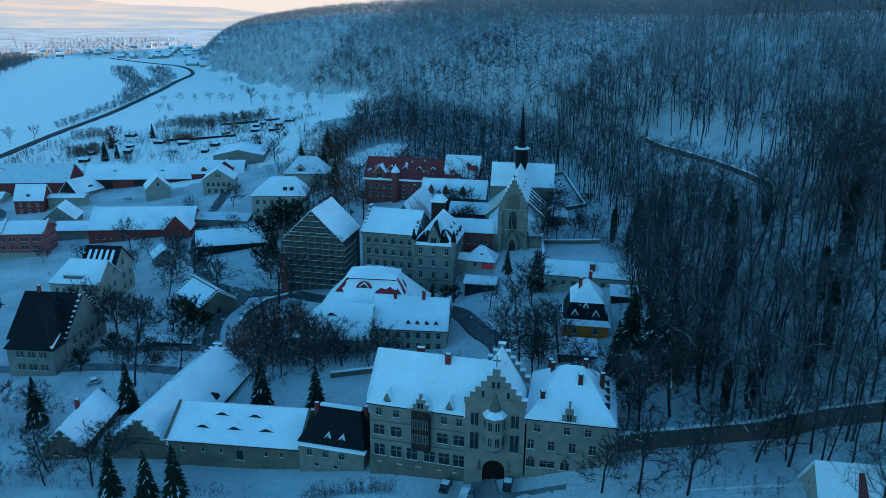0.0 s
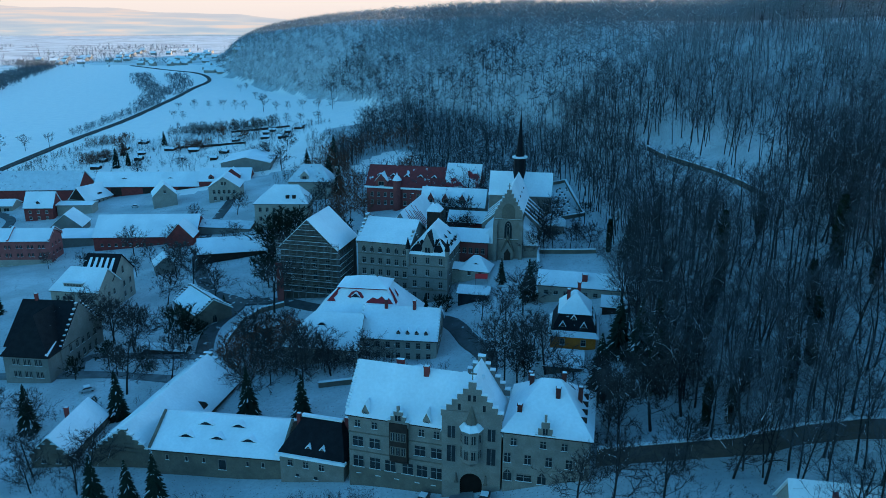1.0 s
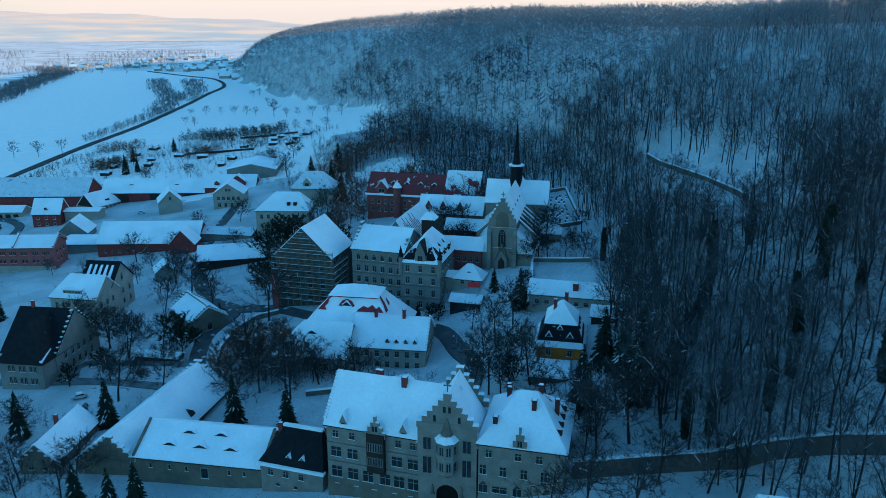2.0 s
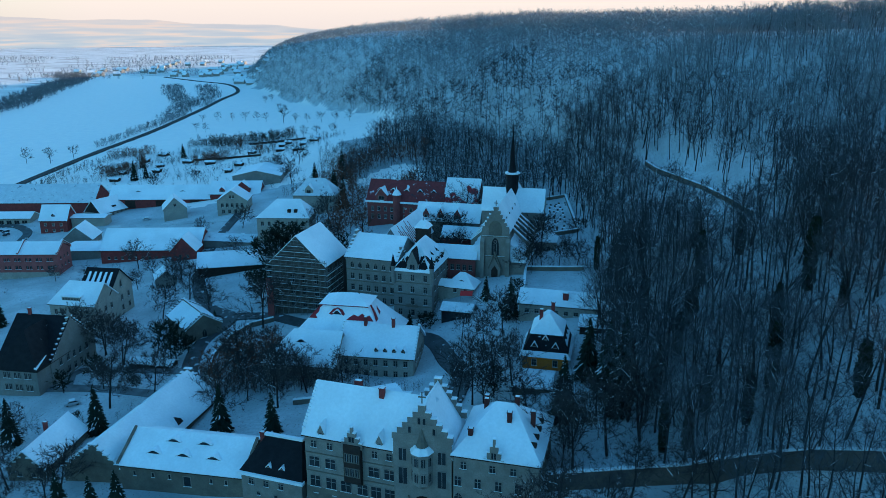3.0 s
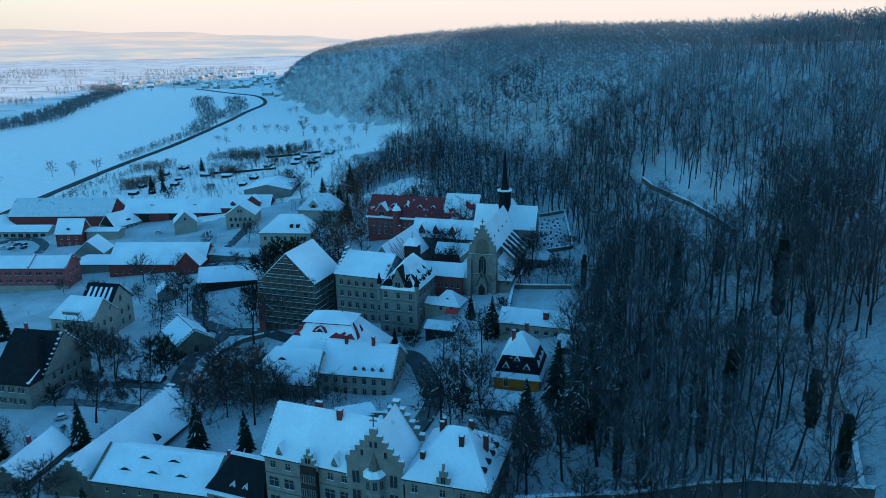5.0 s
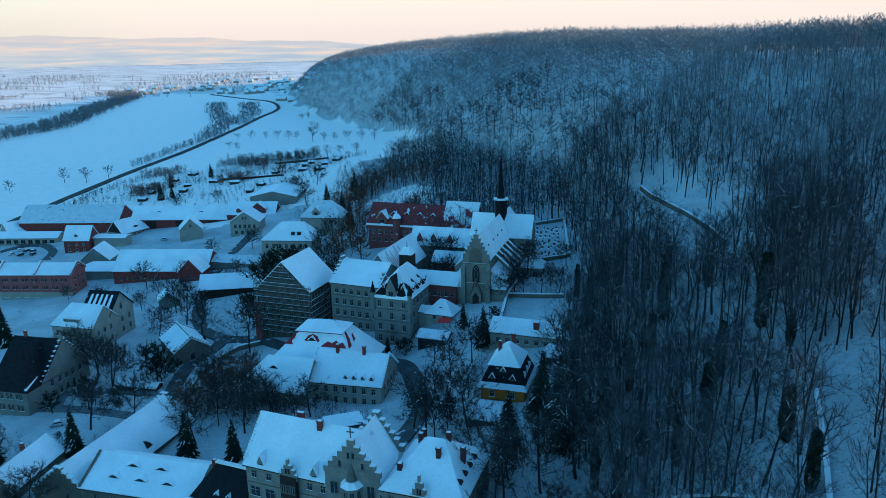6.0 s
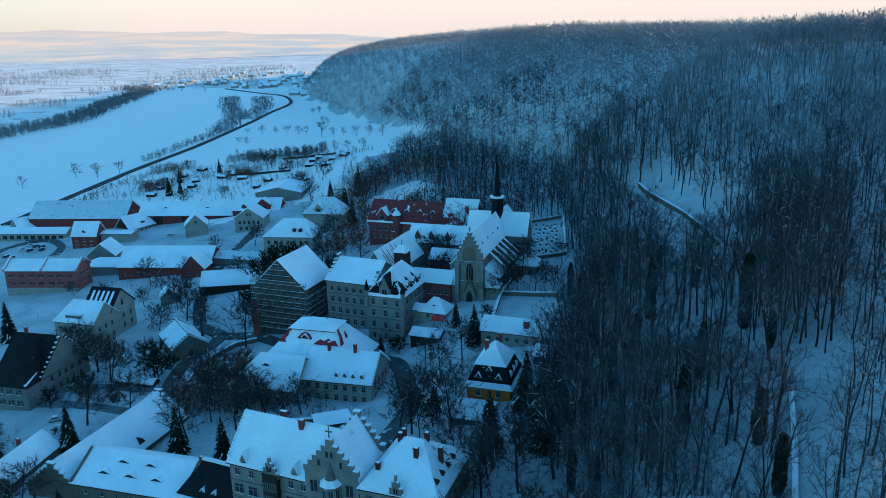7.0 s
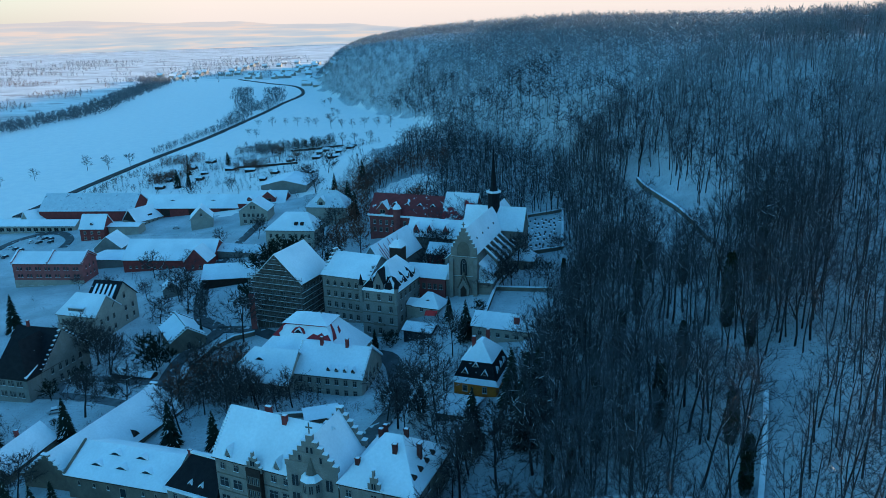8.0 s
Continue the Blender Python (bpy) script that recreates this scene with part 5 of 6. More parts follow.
for xx in (-0.5, 17.6, 34.8):
    b = Box().prism([(xx, -0.4, 11.8), (xx, 6.5, 16.1), (xx, 13.4, 11.8), (xx, 13.4, 12.9), (xx, 6.5, 17.0), (xx, -0.4, 12.9)], (0.7, 0, 0))
    b.prism([(xx - 0.08, -0.45, 12.904), (xx - 0.08, 6.5, 17.004), (xx - 0.08, 13.45, 12.904), (xx - 0.08, 13.45, 13.1), (xx - 0.08, 6.5, 17.2), (xx - 0.08, -0.45, 13.1)], (0.86, 0, 0), 1)
    part("parapet", b.mesh("parapet", M_PINK, M_ROOFSNOW), pk)
fl = house("flat_store", "flat-roofed store covered by snow", -187.0, 338.6, -13.8, 7, 23.0, 17.0, 4.4, 5.0, M_PLASTER, M_ROOFSNOW, cat="shed")
ga = house("garage", "gabled grey plaster garage with a snowy roof", -197.6, 357.0, -14.0, 12, 14.5, 14.0, 4.8, 11.0, M_PLASTER, M_ROOFSNOW, across=True, cat="garage")
rh = house("brick_house", "small brick house with a dormer in its snowy roof", -229.4, 388.0, -15.2, 7, 14.5, 12.0, 7.6, 14.6, M_BRICK, M_ROOFSNOW)
windows(rh, "f", [3, 7.2, 11.4], [4.4, 1.2], 1.1, 1.4, M_CREAM)
dormer(rh, 7, 1.2, 8.7, 2.0, 1.3, 3.0, 0.9, M_WOOD)
rh2 = house("garage", "low building with a flat snowy roof", -215.0, 394.0, -14.2, 7, 18.0, 9.0, 6.6, 7.4, M_CREAM, M_ROOFSNOW, cat="garage")
ls = house("long_shed", "long low shed with a row of dark bays", -314.0, 402.6, -16.8, 7, 64.0, 11.0, 4.2, 6.8, M_CREAM, M_ROOFSNOW, cat="shed")
windows(ls, "f", spread(1, 63, 14), [0.8], 2.4, 2.0, M_WOOD, 1)
ls2 = house("cottage", "snow-roofed cottage behind the long shed", -296.0, 420.0, -16.0, -30, 13.0, 12.0, 4.0, 10.0, M_CREAM, M_ROOFSNOW, across=True)
wb = house("riding_hall", "broad pale hall with a shallow snowy roof", -145.6, 453.0, -1.0, 7, 29.0, 30.0, 6.6, 9.8, M_PLASTER, M_ROOFSNOW, across=True, cat="hall")
wv = house("white_house", "white plastered house with a wide snowy hipped roof", -92.6, 345.0, -2.6, 4, 24.0, 16.0, 10.2, 17.0, M_CREAM, M_ROOFSNOW, hip=(8, 5))
windows(wv, "f", spread(1, 23, 7), [2.0, 6.2], 1.1, 1.9)
windows(wv, "r", spread(1, 15, 5), [2.0, 6.2], 1.1, 1.9)
for u in (14, 17):
    part("skylight", Box().box(u, 1.8, 12.0, u + 1.6, 3.8, 13.4).mesh("skylight", M_WOOD), wv)
wv2 = house("white_house", "older house with a steep mansard under snow", -86.0, 381.0, 1.6, 2, 21.0, 15.0, 9.0, 16.0, M_CREAM, M_THIN, hip=(6, 6))
dormer(wv2, 8, 0.6, 9.4, 4.0, 2.4, 5.0, 2.2, M_CREAM)
ph = house("woodshed", "flat snowy lean-to roof in the yard", -121.0, 345.0, -8.4, -4, 26.0, 13.0, 4.4, 6.2, M_PLASTER, M_THIN, cat="shed")
ph2 = house("stable", "low dark stable with a snowy roof", -104.0, 303.0, -8.6, 18, 27.0, 17.0, 4.6, 8.8, M_WOOD, M_ROOFSNOW, cat="shed")
vs = house("garden_house", "little snow-roofed summer house among bare trees", -118.0, 294.0, -10.0, 30, 8.0, 8.0, 3.6, 6.6, M_PLASTER, M_ROOFSNOW, across=True)

# ---- walls ----
def garden_wall(pts, h, label, material=None, w=0.7):
    e = tagged(new("garden_wall"), label, "wall")
    for (x0, y0), (x1, y1) in zip(pts, pts[1:]):
        n = max(1, int(math.hypot(x1 - x0, y1 - y0) / 6))
        for k in range(n):
            a, c = k / n, (k + 1) / n
            p, q = (x0 + (x1 - x0) * a, y0 + (y1 - y0) * a), (x0 + (x1 - x0) * c, y0 + (y1 - y0) * c)
            d = math.hypot(q[0] - p[0], q[1] - p[1])
            zp, zq = gz(*p), gz(*q)
            b = Box().prism([(0, -w / 2, -1.5), (d, -w / 2, zq - zp - 1.5), (d, -w / 2, zq - zp + h), (0, -w / 2, h)], (0, w, 0))
            b.prism([(0, -w / 2 - 0.1, h + 0.004), (d, -w / 2 - 0.1, zq - zp + h + 0.004), (d, -w / 2 - 0.1, zq - zp + h + 0.22), (0, -w / 2 - 0.1, h + 0.22)], (0, w + 0.2, 0), 1)
            part("wall_length", b.mesh("wall_length", material or M_OLDSTONE, M_ROOFSNOW), e, pose(*p, zp, 0, 0, math.degrees(math.atan2(q[1] - p[1], q[0] - p[0]))))
    return e


garden_wall([(35, 145), (46, 144), (60, 143), (70, 140), (78, 135), (92, 124)], 3.8, "old stone retaining wall with a strip of snow on top", M_SOOT)
garden_wall([(-63, 214), (-66, 226), (-66, 240), (-62, 249), (-55, 252)], 1.6, "low stone wall with a snowy top beside the lane")
garden_wall([(92, 128), (95, 142), (98, 159)], 0.9, "low lane wall capped with snow")
garden_wall([(97, 244), (95, 259), (91, 281), (86, 303), (79, 333)], 1.5, "stone wall of the hillside path topped with snow")
garden_wall([(-30, 192), (-12, 193), (2, 190)], 1.4, "low garden wall capped with snow")
garden_wall([(29.8, 246), (30.6, 264), (34, 286)], 1.2, "low garden wall climbing beside the church path")
garden_wall([(31, 264.5), (50, 263)], 1.3, "garden wall behind the snowy lawn")


# ---- cars, gravestones and garden huts ----
def car(x, y, turn, paint, label):
    e = tagged(new("car"), label, "car")
    e.matrix_basis = pose(x, y, gz(x, y) + 0.4, 0, 0, turn)
    prof = [(-2.1, 0.35), (-2.1, 0.85), (-1.3, 0.98), (-0.7, 1.45), (0.9, 1.48), (1.7, 1.0), (2.1, 0.9), (2.15, 0.4)]
    part("body", Box().prism([(u, -0.85, v) for u, v in prof], (0, 1.7, 0)).mesh("body", paint), e)
    part("glass", Box().prism([(-1.2, -0.87, 1.0), (-0.66, -0.87, 1.38), (0.85, -0.87, 1.4), (1.5, -0.87, 1.02)], (0, 1.74, 0)).mesh("glass", M_PANE), e)
    part("roof_snow", Box().box(-0.7, -0.75, 1.49, 0.85, 0.75, 1.62).mesh("roof_snow", M_ROOFSNOW), e)
    for wx in (-1.3, 1.35):
        for wy in (-0.8, 0.62):
            part("wheel", wheel_mesh, e, pose(wx, wy, 0.32, -90))
    return e


wheel_mesh = Box().tube(0, 0, 0, 0.2, 0.33, 0.33, 12).mesh("wheel", M_RUBBER)
car(1.5, 143.6, 75, M_CARDARK, "dark car parked before the gatehouse")
car(5.4, 140.6, 70, M_CARLIGHT, "silver car parked before the gatehouse")
car(13.6, 141.2, 80, M_CARDARK, "dark car parked by the archway")
car(-104, 356, 30, M_CARDARK, "dark car standing in the snowy yard")
for k, (x, y) in enumerate(((-267, 375), (-261, 373), (-256, 371), (-262.8, 393.8), (-257, 392), (-252, 391), (-262, 386), (-255, 384.5), (-248, 385.5), (-262, 360), (-256, 359))):
    car(x, y, 80 + 6 * (k % 3), M_CARDARK if k % 3 else M_CARLIGHT, "snow-covered car in the yard's car park")
car(-96.4, 198, 35, M_CARLIGHT, "pale car standing under snow in the garden")
for k in range(7):
    car(-107 + 0.6 * k, 331 - 2.9 * k, 15, M_CARDARK, "dark car parked in a row beside the lane")
car(-176, 402, 10, M_CARLIGHT, "pale van-like car in the farmyard")
rg = random.Random(21)
for k in range(56):
    u, v = k % 7, k // 7
    x, y = 33 + 2.1 * u + 0.25 * v + rg.uniform(-0.8, 0.8), 309 + 5.2 * v + rg.uniform(-1.9, 1.9)
    w, h = rg.uniform(0.5, 0.85), rg.uniform(0.6, 1.2)
    g = tagged(new("gravestone"), "dark upright gravestone standing in snow", "gravestone", group="gravestones by the church")
    g.matrix_basis = pose(x, y, gz(x, y), rg.uniform(-3, 3), 0, -8)
    part("slab", Box().prism([(-w / 2, 0, -0.4), (w / 2, 0, -0.4), (w / 2, 0, h * 0.85), (0, 0, h), (-w / 2, 0, h * 0.85)], (0, 0.22, 0)).mesh("slab", M_SOOT if k % 3 else M_OLDSTONE), g)
    part("snow_bed", Box().box(-w / 2 - 0.1, -1.7, -0.3, w / 2 + 0.1, -0.1, 0.1).mesh("snow_bed", M_ROOFSNOW), g)
garden_wall([(29, 304), (31, 352), (48, 354), (51, 306), (29, 304)], 1.4, "graveyard wall topped with snow")
for k in range(20):
    x, y = rg.uniform(-290, -120), rg.uniform(500, 590)
    if x < -285 + (y - 500) * 0.2:
        continue
    hh = house("garden_hut", "small dark garden hut under snow", x, y, gz(x, y), rg.uniform(-20, 25), rg.uniform(4, 8), rg.uniform(3, 5), 2.2, 3.1, M_WOOD, M_ROOFSNOW, cat="hut", deep=1.5)
    tagged(hh, group="garden huts")
for x, y, n in ((-190, 553, 60), (-165, 600, 50)):
    garden_wall([(x - n / 2, y + 4), (x + n / 2, y - 6)], 1.6, "dark plank fence between garden plots", M_WOOD, 0.2)


# ---- trees ----
def forest(name, label, pts, heights, seed, limbs, branches, twigs, wide, bark, twig, snowy=0.1, slim=1.0, forks=0.35, crown=0.4, plain=False, broad=0.0):
    """Many bare trees as one mesh, after six grown patterns: bent tapered stems, limbs, branches and fine twigs, some with a line of snow."""
    r = np.random.default_rng(seed)
    V, F, I, off = [], [], [], 0
    turn = r.uniform(0, 6.2832, len(pts))
    base = np.concatenate([pts, ground_z(pts[:, 0], pts[:, 1])[:, None] - 0.3], 1)
    for k in range(6):
        mine = np.arange(k, len(pts), 6)
        tv, tf, ti = forest_pattern(r, limbs, branches, twigs, wide, snowy, slim, forks, crown, plain, broad)
        c, s = np.cos(turn[mine])[:, None], np.sin(turn[mine])[:, None]
        f = heights[mine][:, None]
        g = f * r.uniform(0.8, 1.25, (len(mine), 1))
        v = np.stack([(tv[None, :, 0] * c - tv[None, :, 1] * s) * g, (tv[None, :, 0] * s + tv[None, :, 1] * c) * g, tv[None, :, 2] * f], 2) + base[mine][:, None]
        V.append(v.reshape(-1, 3))
        F.append((tf[None] + (off + np.arange(len(mine)) * len(tv))[:, None, None]).reshape(-1, 3))
        I.append(np.tile(ti, len(mine)))
        off += len(mine) * len(tv)
    return tagged(new(name, mesh(name, np.concatenate(V), np.concatenate(F), [bark, twig, M_ROOFSNOW, bark], np.concatenate(I).astype(np.int32))), label, "wood", kind="stuff")


def forest_pattern(r, limbs, branches, twigs, wide, snowy, slim, forks, crown, plain, broad):
    """One bare tree, one metre tall."""
    V, F, I = [], [], []

    def tube(line, radii, n, k):
        b = len(V)
        for p, q in zip(line, radii):
            for a in range(n):
                V.append((p[0] + q * math.cos(6.2832 * a / n), p[1] + q * math.sin(6.2832 * a / n), p[2]))
        for m in range(len(line) - 1):
            for a in range(n):
                u, w = b + m * n + a, b + m * n + (a + 1) % n
                F.extend([(u, w, w + n), (u, w + n, u + n)])
                I.extend([k, k])

    def blade(p, way, l, w, k):
        side = np.cross(way, r.normal(0, 1, 3))
        side *= w / (np.linalg.norm(side) + 1e-9)
        b = len(V)
        V.extend([tuple(p - side), tuple(p + side), tuple(p + way * l)])
        F.append((b, b + 1, b + 2))
        I.append(k)

    def unit(v):
        return v / (np.linalg.norm(v) + 1e-9)

    stems = []
    for k in range(2 if r.uniform() < forks else 1):
        p = np.zeros(3) if k == 0 else stems[0][1 if plain else 2].copy()
        way = unit(np.array([*r.normal(0, 0.05 if k == 0 else 0.22, 2), 1.0]))
        n, line = (2 if plain else 5), [p]
        for m in range(n):
            way = unit(way + np.array([*r.normal(0, 0.05, 2), 0.03]))
            line.append(line[-1] + way * (0.9 - 0.24 * k - p[2] * 0.6) / n)
        stems.append(line)
        r0 = 0.0115 * slim * (0.65 if k else 1.0)
        tube(line, [r0 * (1 - 0.82 * m / n) for m in range(n + 1)], 3 if plain else 4, 0)
    for k in range(limbs):
        line = stems[k % len(stems)]
        t = crown + (0.98 - crown) * (k + r.uniform(0, 1)) / limbs
        u = t * (len(line) - 1)
        m = min(int(u), len(line) - 2)
        p = line[m] + (line[m + 1] - line[m]) * (u - m)
        a = 2.4 * k + r.uniform(-0.6, 0.6)
        way = unit(np.array([math.cos(a), math.sin(a), r.uniform(0.55, 1.7) * (1 - 0.62 * broad)]))
        l = (0.34 - 0.24 * (t - crown) / (1 - crown)) * r.uniform(0.75, 1.2) * (0.55 + 0.45 * min(slim, 1.2)) * (1 + 0.35 * broad)
        mid = p + way * l * 0.5 + r.normal(0, 0.012, 3)
        way2 = unit(way + np.array([*r.normal(0, 0.2, 2), 0.45]))
        tip = mid + way2 * l * 0.55
        if plain:
            blade(p, way, l, 0.0022 * wide, 1)
        else:
            tube([p, mid, tip], [0.0036 * slim, 0.0024 * slim, 0.0006], 3, 3)
        if r.uniform() < snowy * 3:
            blade(p + (0, 0, 0.004), way, l * 0.55, 0.0035 * wide, 2)
            blade(mid + (0, 0, 0.003), way2, l * 0.5, 0.003 * wide, 2)
        for q in range(branches):
            v = r.uniform(0.15, 1.0)
            st = p + (mid - p) * 2 * v if v < 0.5 else mid + (tip - mid) * (2 * v - 1)
            w = unit((way if v < 0.5 else way2) * 0.7 + r.normal(0, 0.55, 3) + (0, 0, 0.25))
            bl = l * r.uniform(0.28, 0.6)
            blade(st, w, bl, 0.0017 * wide, 2 if r.uniform() < snowy else 1)
            for z in range(twigs):
                w3 = unit(w * 0.75 + r.normal(0, 0.55, 3) + (0, 0, 0.15))
                blade(st + w * bl * r.uniform(0.15, 1.0), w3, bl * r.uniform(0.3, 0.7), 0.00125 * wide, 2 if r.uniform() < snowy * 0.35 else 1)
    return np.array(V), np.array(F), np.array(I)


def pattern_tree(name, label, seed, height, limbs, branches, twigs, wide, bark, twig, snowy, slim, crown, group="bare trees about the abbey", broad=1.0):
    """One tree of the forest's growth as a thing, with a trunk and a crown."""
    v, f, k = forest_pattern(np.random.default_rng(seed), limbs, branches, twigs, wide, snowy, slim, 0.3, crown, False, broad)
    e = tagged(new(name), label, "tree", group=group)
    part("trunk", mesh("trunk", v * height, f[k == 0], bark), e)
    part("crown", mesh("crown", v * height, f[k > 0], [twig, M_ROOFSNOW, bark], (k[k > 0] - 1).astype(np.int32)), e)
    return e


def plant(kinds, places, rng, lo=0.85, hi=1.15, sink=0.0):
    """Puts copies of the kinds at the places; the first place of each kind takes the kind itself."""
    used = set()
    for k, (x, y, *s) in enumerate(places):
        kind = kinds[k % len(kinds)]
        f = (s[0] if s else 1.0) * rng.uniform(lo, hi)
        m = pose(x, y, gz(x, y) - sink, 0, 0, rng.uniform(0, 360))
        if kind.name not in used:
            used.add(kind.name)
            kind.scale = (f, f, f)
            kind.matrix_basis = m @ Matrix.Diagonal((f, f, f, 1))
        else:
            c = copy_thing(kind, m)
            c.matrix_basis = m @ Matrix.Diagonal((f, f, f, 1))


rng = random.Random(5)
broad = [pattern_tree("bare_tree", "large bare broadleaf tree with a fine twiggy crown", 11 + k, 14.5, 20, 9, 13, 2.5, M_BARK, M_TWIG, 0.03, 1.75, 0.22) for k in range(5)]
plant(broad, [(-57, 247, 1.3), (-105, 231), (-95, 224), (-87, 231), (-36, 203, 0.85), (18, 182), (23, 189), (14, 186, 0.8), (26, 200, 0.9), (19, 214), (24, 222, 0.9), (-74, 151, 0.7), (-88, 158, 0.8), (-94, 150, 0.7), (30, 133, 0.9), (36, 131, 0.9), (44, 129), (-100, 262), (-92, 284, 0.8), (-108, 290), (-62, 300, 0.8), (-40, 216, 0.68), (-86, 214, 0.5), (-92, 210, 0.4), (-66, 186, 0.6), (6, 294, 0.8), (2, 288, 0.8), (28, 262, 0.7), (33, 268, 0.7), (31, 276, 0.8), (36, 284), (50, 140), (58, 136), (40, 160), (46, 168), (38, 152, 0.7), (-150, 300, 0.6), (-128, 312, 0.6), (-125, 330, 0.7), (-172, 310, 0.6), (-128, 276, 0.7), (12, 225, 0.7), (16, 206, 0.8), (-20, 194, 0.68), (-30, 200, 0.77), (-49, 206, 0.77), (21, 178, 0.9), (32, 168), (28, 184), (56, 165), (56, 200, 1.1), (36, 267, 0.6), (42, 268, 0.6), (48, 267, 0.7), (45, 276, 0.7), (50, 296, 0.8), (40, 150, 1.1), (47, 154, 1.1), (54, 158, 1.2), (50, 192, 1.2), (38, 166), (-116, 162), (-84, 196), (-74, 202, 0.9), (-118, 236, 1.1), (-120, 244), (-112, 232, 0.9), (-82, 262, 0.9), (-96, 276), (-66, 290, 1.1), (-76, 308, 1.1), (-60, 310), (-56, 322, 1.1), (-94, 318, 0.8), (-140, 322, 0.9), (-66, 352), (-64, 366, 1.1), (-110, 372, 0.8), (-128, 366, 0.7), (-205, 470, 0.8), (-180, 480, 0.8), (-128, 486, 0.9), (-118, 500), (-108, 450), (-240, 450, 0.7), (-272, 460, 0.7), (-4, 312, 1.1), (2, 306), (-45.6, 185.9, 1.0), (-33.9, 190.9, 1.0), (-47, 220, 0.9), (-52, 213, 1.0), (-95, 224.4, 1.0), (-105, 232, 1.0), (-92.2, 207.4, 0.6), (-126, 294, 0.6), (-111, 302, 0.8), (-74, 156.4, 0.9), (-85, 152, 0.8), (-100, 178, 0.8), (-112, 180, 0.9), (-38, 200), (-28, 198, 1.0), (-18, 199, 1.0), (-44, 196, 0.9)], rng)
brown = [pattern_tree("beech", "spreading tree with withered brown leaves among its twigs", 31 + k, 11.0, 19, 8, 11, 3.6, M_BARK, M_BEECH, 0.01, 1.9, 0.16) for k in range(2)]
plant(brown, [(-50, 212, 1.1), (-43, 214, 1.1), (-55, 215), (-35, 212, 0.9), (-58, 219, 1.1), (-52, 221, 1.1), (-47, 225), (-41, 208), (-60, 209, 0.9), (-56, 203, 0.9), (-260, 560), (-185, 570), (-245, 535), (-160, 545), (-60, 318), (-40, 330, 1.3), (-52, 336, 1.2), (-25, 372, 1.4), (-78, 352, 0.9)], rng)


def spruce(seed, height, snow=True):
    r = np.random.default_rng(seed)
    e = tagged(new("spruce"), "dark spruce with snow along its drooping boughs", "tree", group="spruces")
    part("trunk", Box().tube(0, 0, -0.6, height * 0.96, 0.28, 0.03, 6).mesh("trunk", M_BARK), e)
    v, f, ix = [], [], []
    z = 0.8
    while z < height * 0.985:
        k = (1 - z / height)
        R = 0.24 * height * k ** 0.85 + 0.15
        n = int(16 + 16 * k)
        for j in range(n):
            a = r.uniform(0, 6.2832)
            l = R * r.uniform(0.75, 1.12)
            dx, dy = math.cos(a), math.sin(a)
            w = l * 0.15 + 0.08
            droop = -0.30 * l
            zz = z + r.uniform(-0.2, 0.2)
            b = len(v)
            for q, ww, dz in ((0.05, 0.3, 0.15), (0.55, 1.0, 0.05), (1.0, 0.15, 1.0)):
                v.extend([(dx * l * q - dy * w * ww, dy * l * q + dx * w * ww, zz + droop * q * dz - 0.22 * l * (0.3 if q == 0.55 else 0)), (dx * l * q, dy * l * q, zz + droop * q * dz + 0.06), (dx * l * q + dy * w * ww, dy * l * q - dx * w * ww, zz + droop * q * dz - 0.22 * l * (0.3 if q == 0.55 else 0))])
            sn = 1 if snow and r.uniform() < 0.09 else 0
            for q in (0, 3):
                f.extend([(b + q, b + q + 1, b + q + 4, b + q + 3), (b + q + 1, b + q + 2, b + q + 5, b + q + 4)])
                ix.extend([sn if q == 3 else 0, 0])
        z += 0.42 + 0.25 * k
    part("crown", mesh("crown", v, f, [M_NEEDLE, M_ROOFSNOW], ix), e)
    return e


spr = [spruce(3 + k, 14.0) for k in range(3)]
plant(spr, [(-80, 183, 0.95), (-45, 180, 0.95), (-31, 178, 0.85), (-101, 178), (-68, 147, 0.8), (-60, 146, 0.75), (-54, 146, 0.9), (-163, 259, 1.1), (18, 246, 0.6), (39, 171, 1.0), (45.7, 188.4, 1.2), (26.1, 232.6, 1.0), (50, 184, 1.2), (53, 180, 1.3), (51, 170, 1.1), (-112, 172), (-118, 180, 1.1), (-124, 168, 0.9), (-236, 505, 0.9), (-230, 510, 0.7), (-88, 430, 1.1), (-76, 446, 1.2), (-70, 402, 1.2), (-62, 388, 1.1), (-250, 545, 0.8), (-232, 575, 0.8), (-66, 316), (-72, 300, 0.9), (58, 250), (62, 262, 0.9), (-30, 500), (-75, 250, 0.5), (-172, 255), (-6, 240, 0.5), (-52, 222, 0.5)], rng, 0.9, 1.1)
pines = [pattern_tree("evergreen_tree", "dense dark evergreen tree", 51 + k, 8.5, 20, 8, 10, 8.0, M_BARK, M_NEEDLE, 0.012, 1.9, 0.18) for k in range(2)]
plant(pines, [(-80, 226, 1.5), (-98, 214, 1.1), (-104, 206), (-76, 230, 0.8), (-68, 308, 2.5), (-73, 303, 2.0), (-66, 317, 2.0), (-66, 272, 1.5), (-60, 276, 1.4), (-70, 280, 1.3), (-2, 240, 0.7), (1, 237, 0.7), (-52, 300, 1.2), (-45, 310, 1.2), (28, 246, 0.7), (-88, 214, 0.4), (22.9, 184.4, 1.0), (25, 229, 0.9), (27, 234, 0.8), (-77.4, 224.2, 1.3), (-82.2, 207.8, 0.5), (-84, 209, 0.4), (-90, 190, 0.4)], rng)


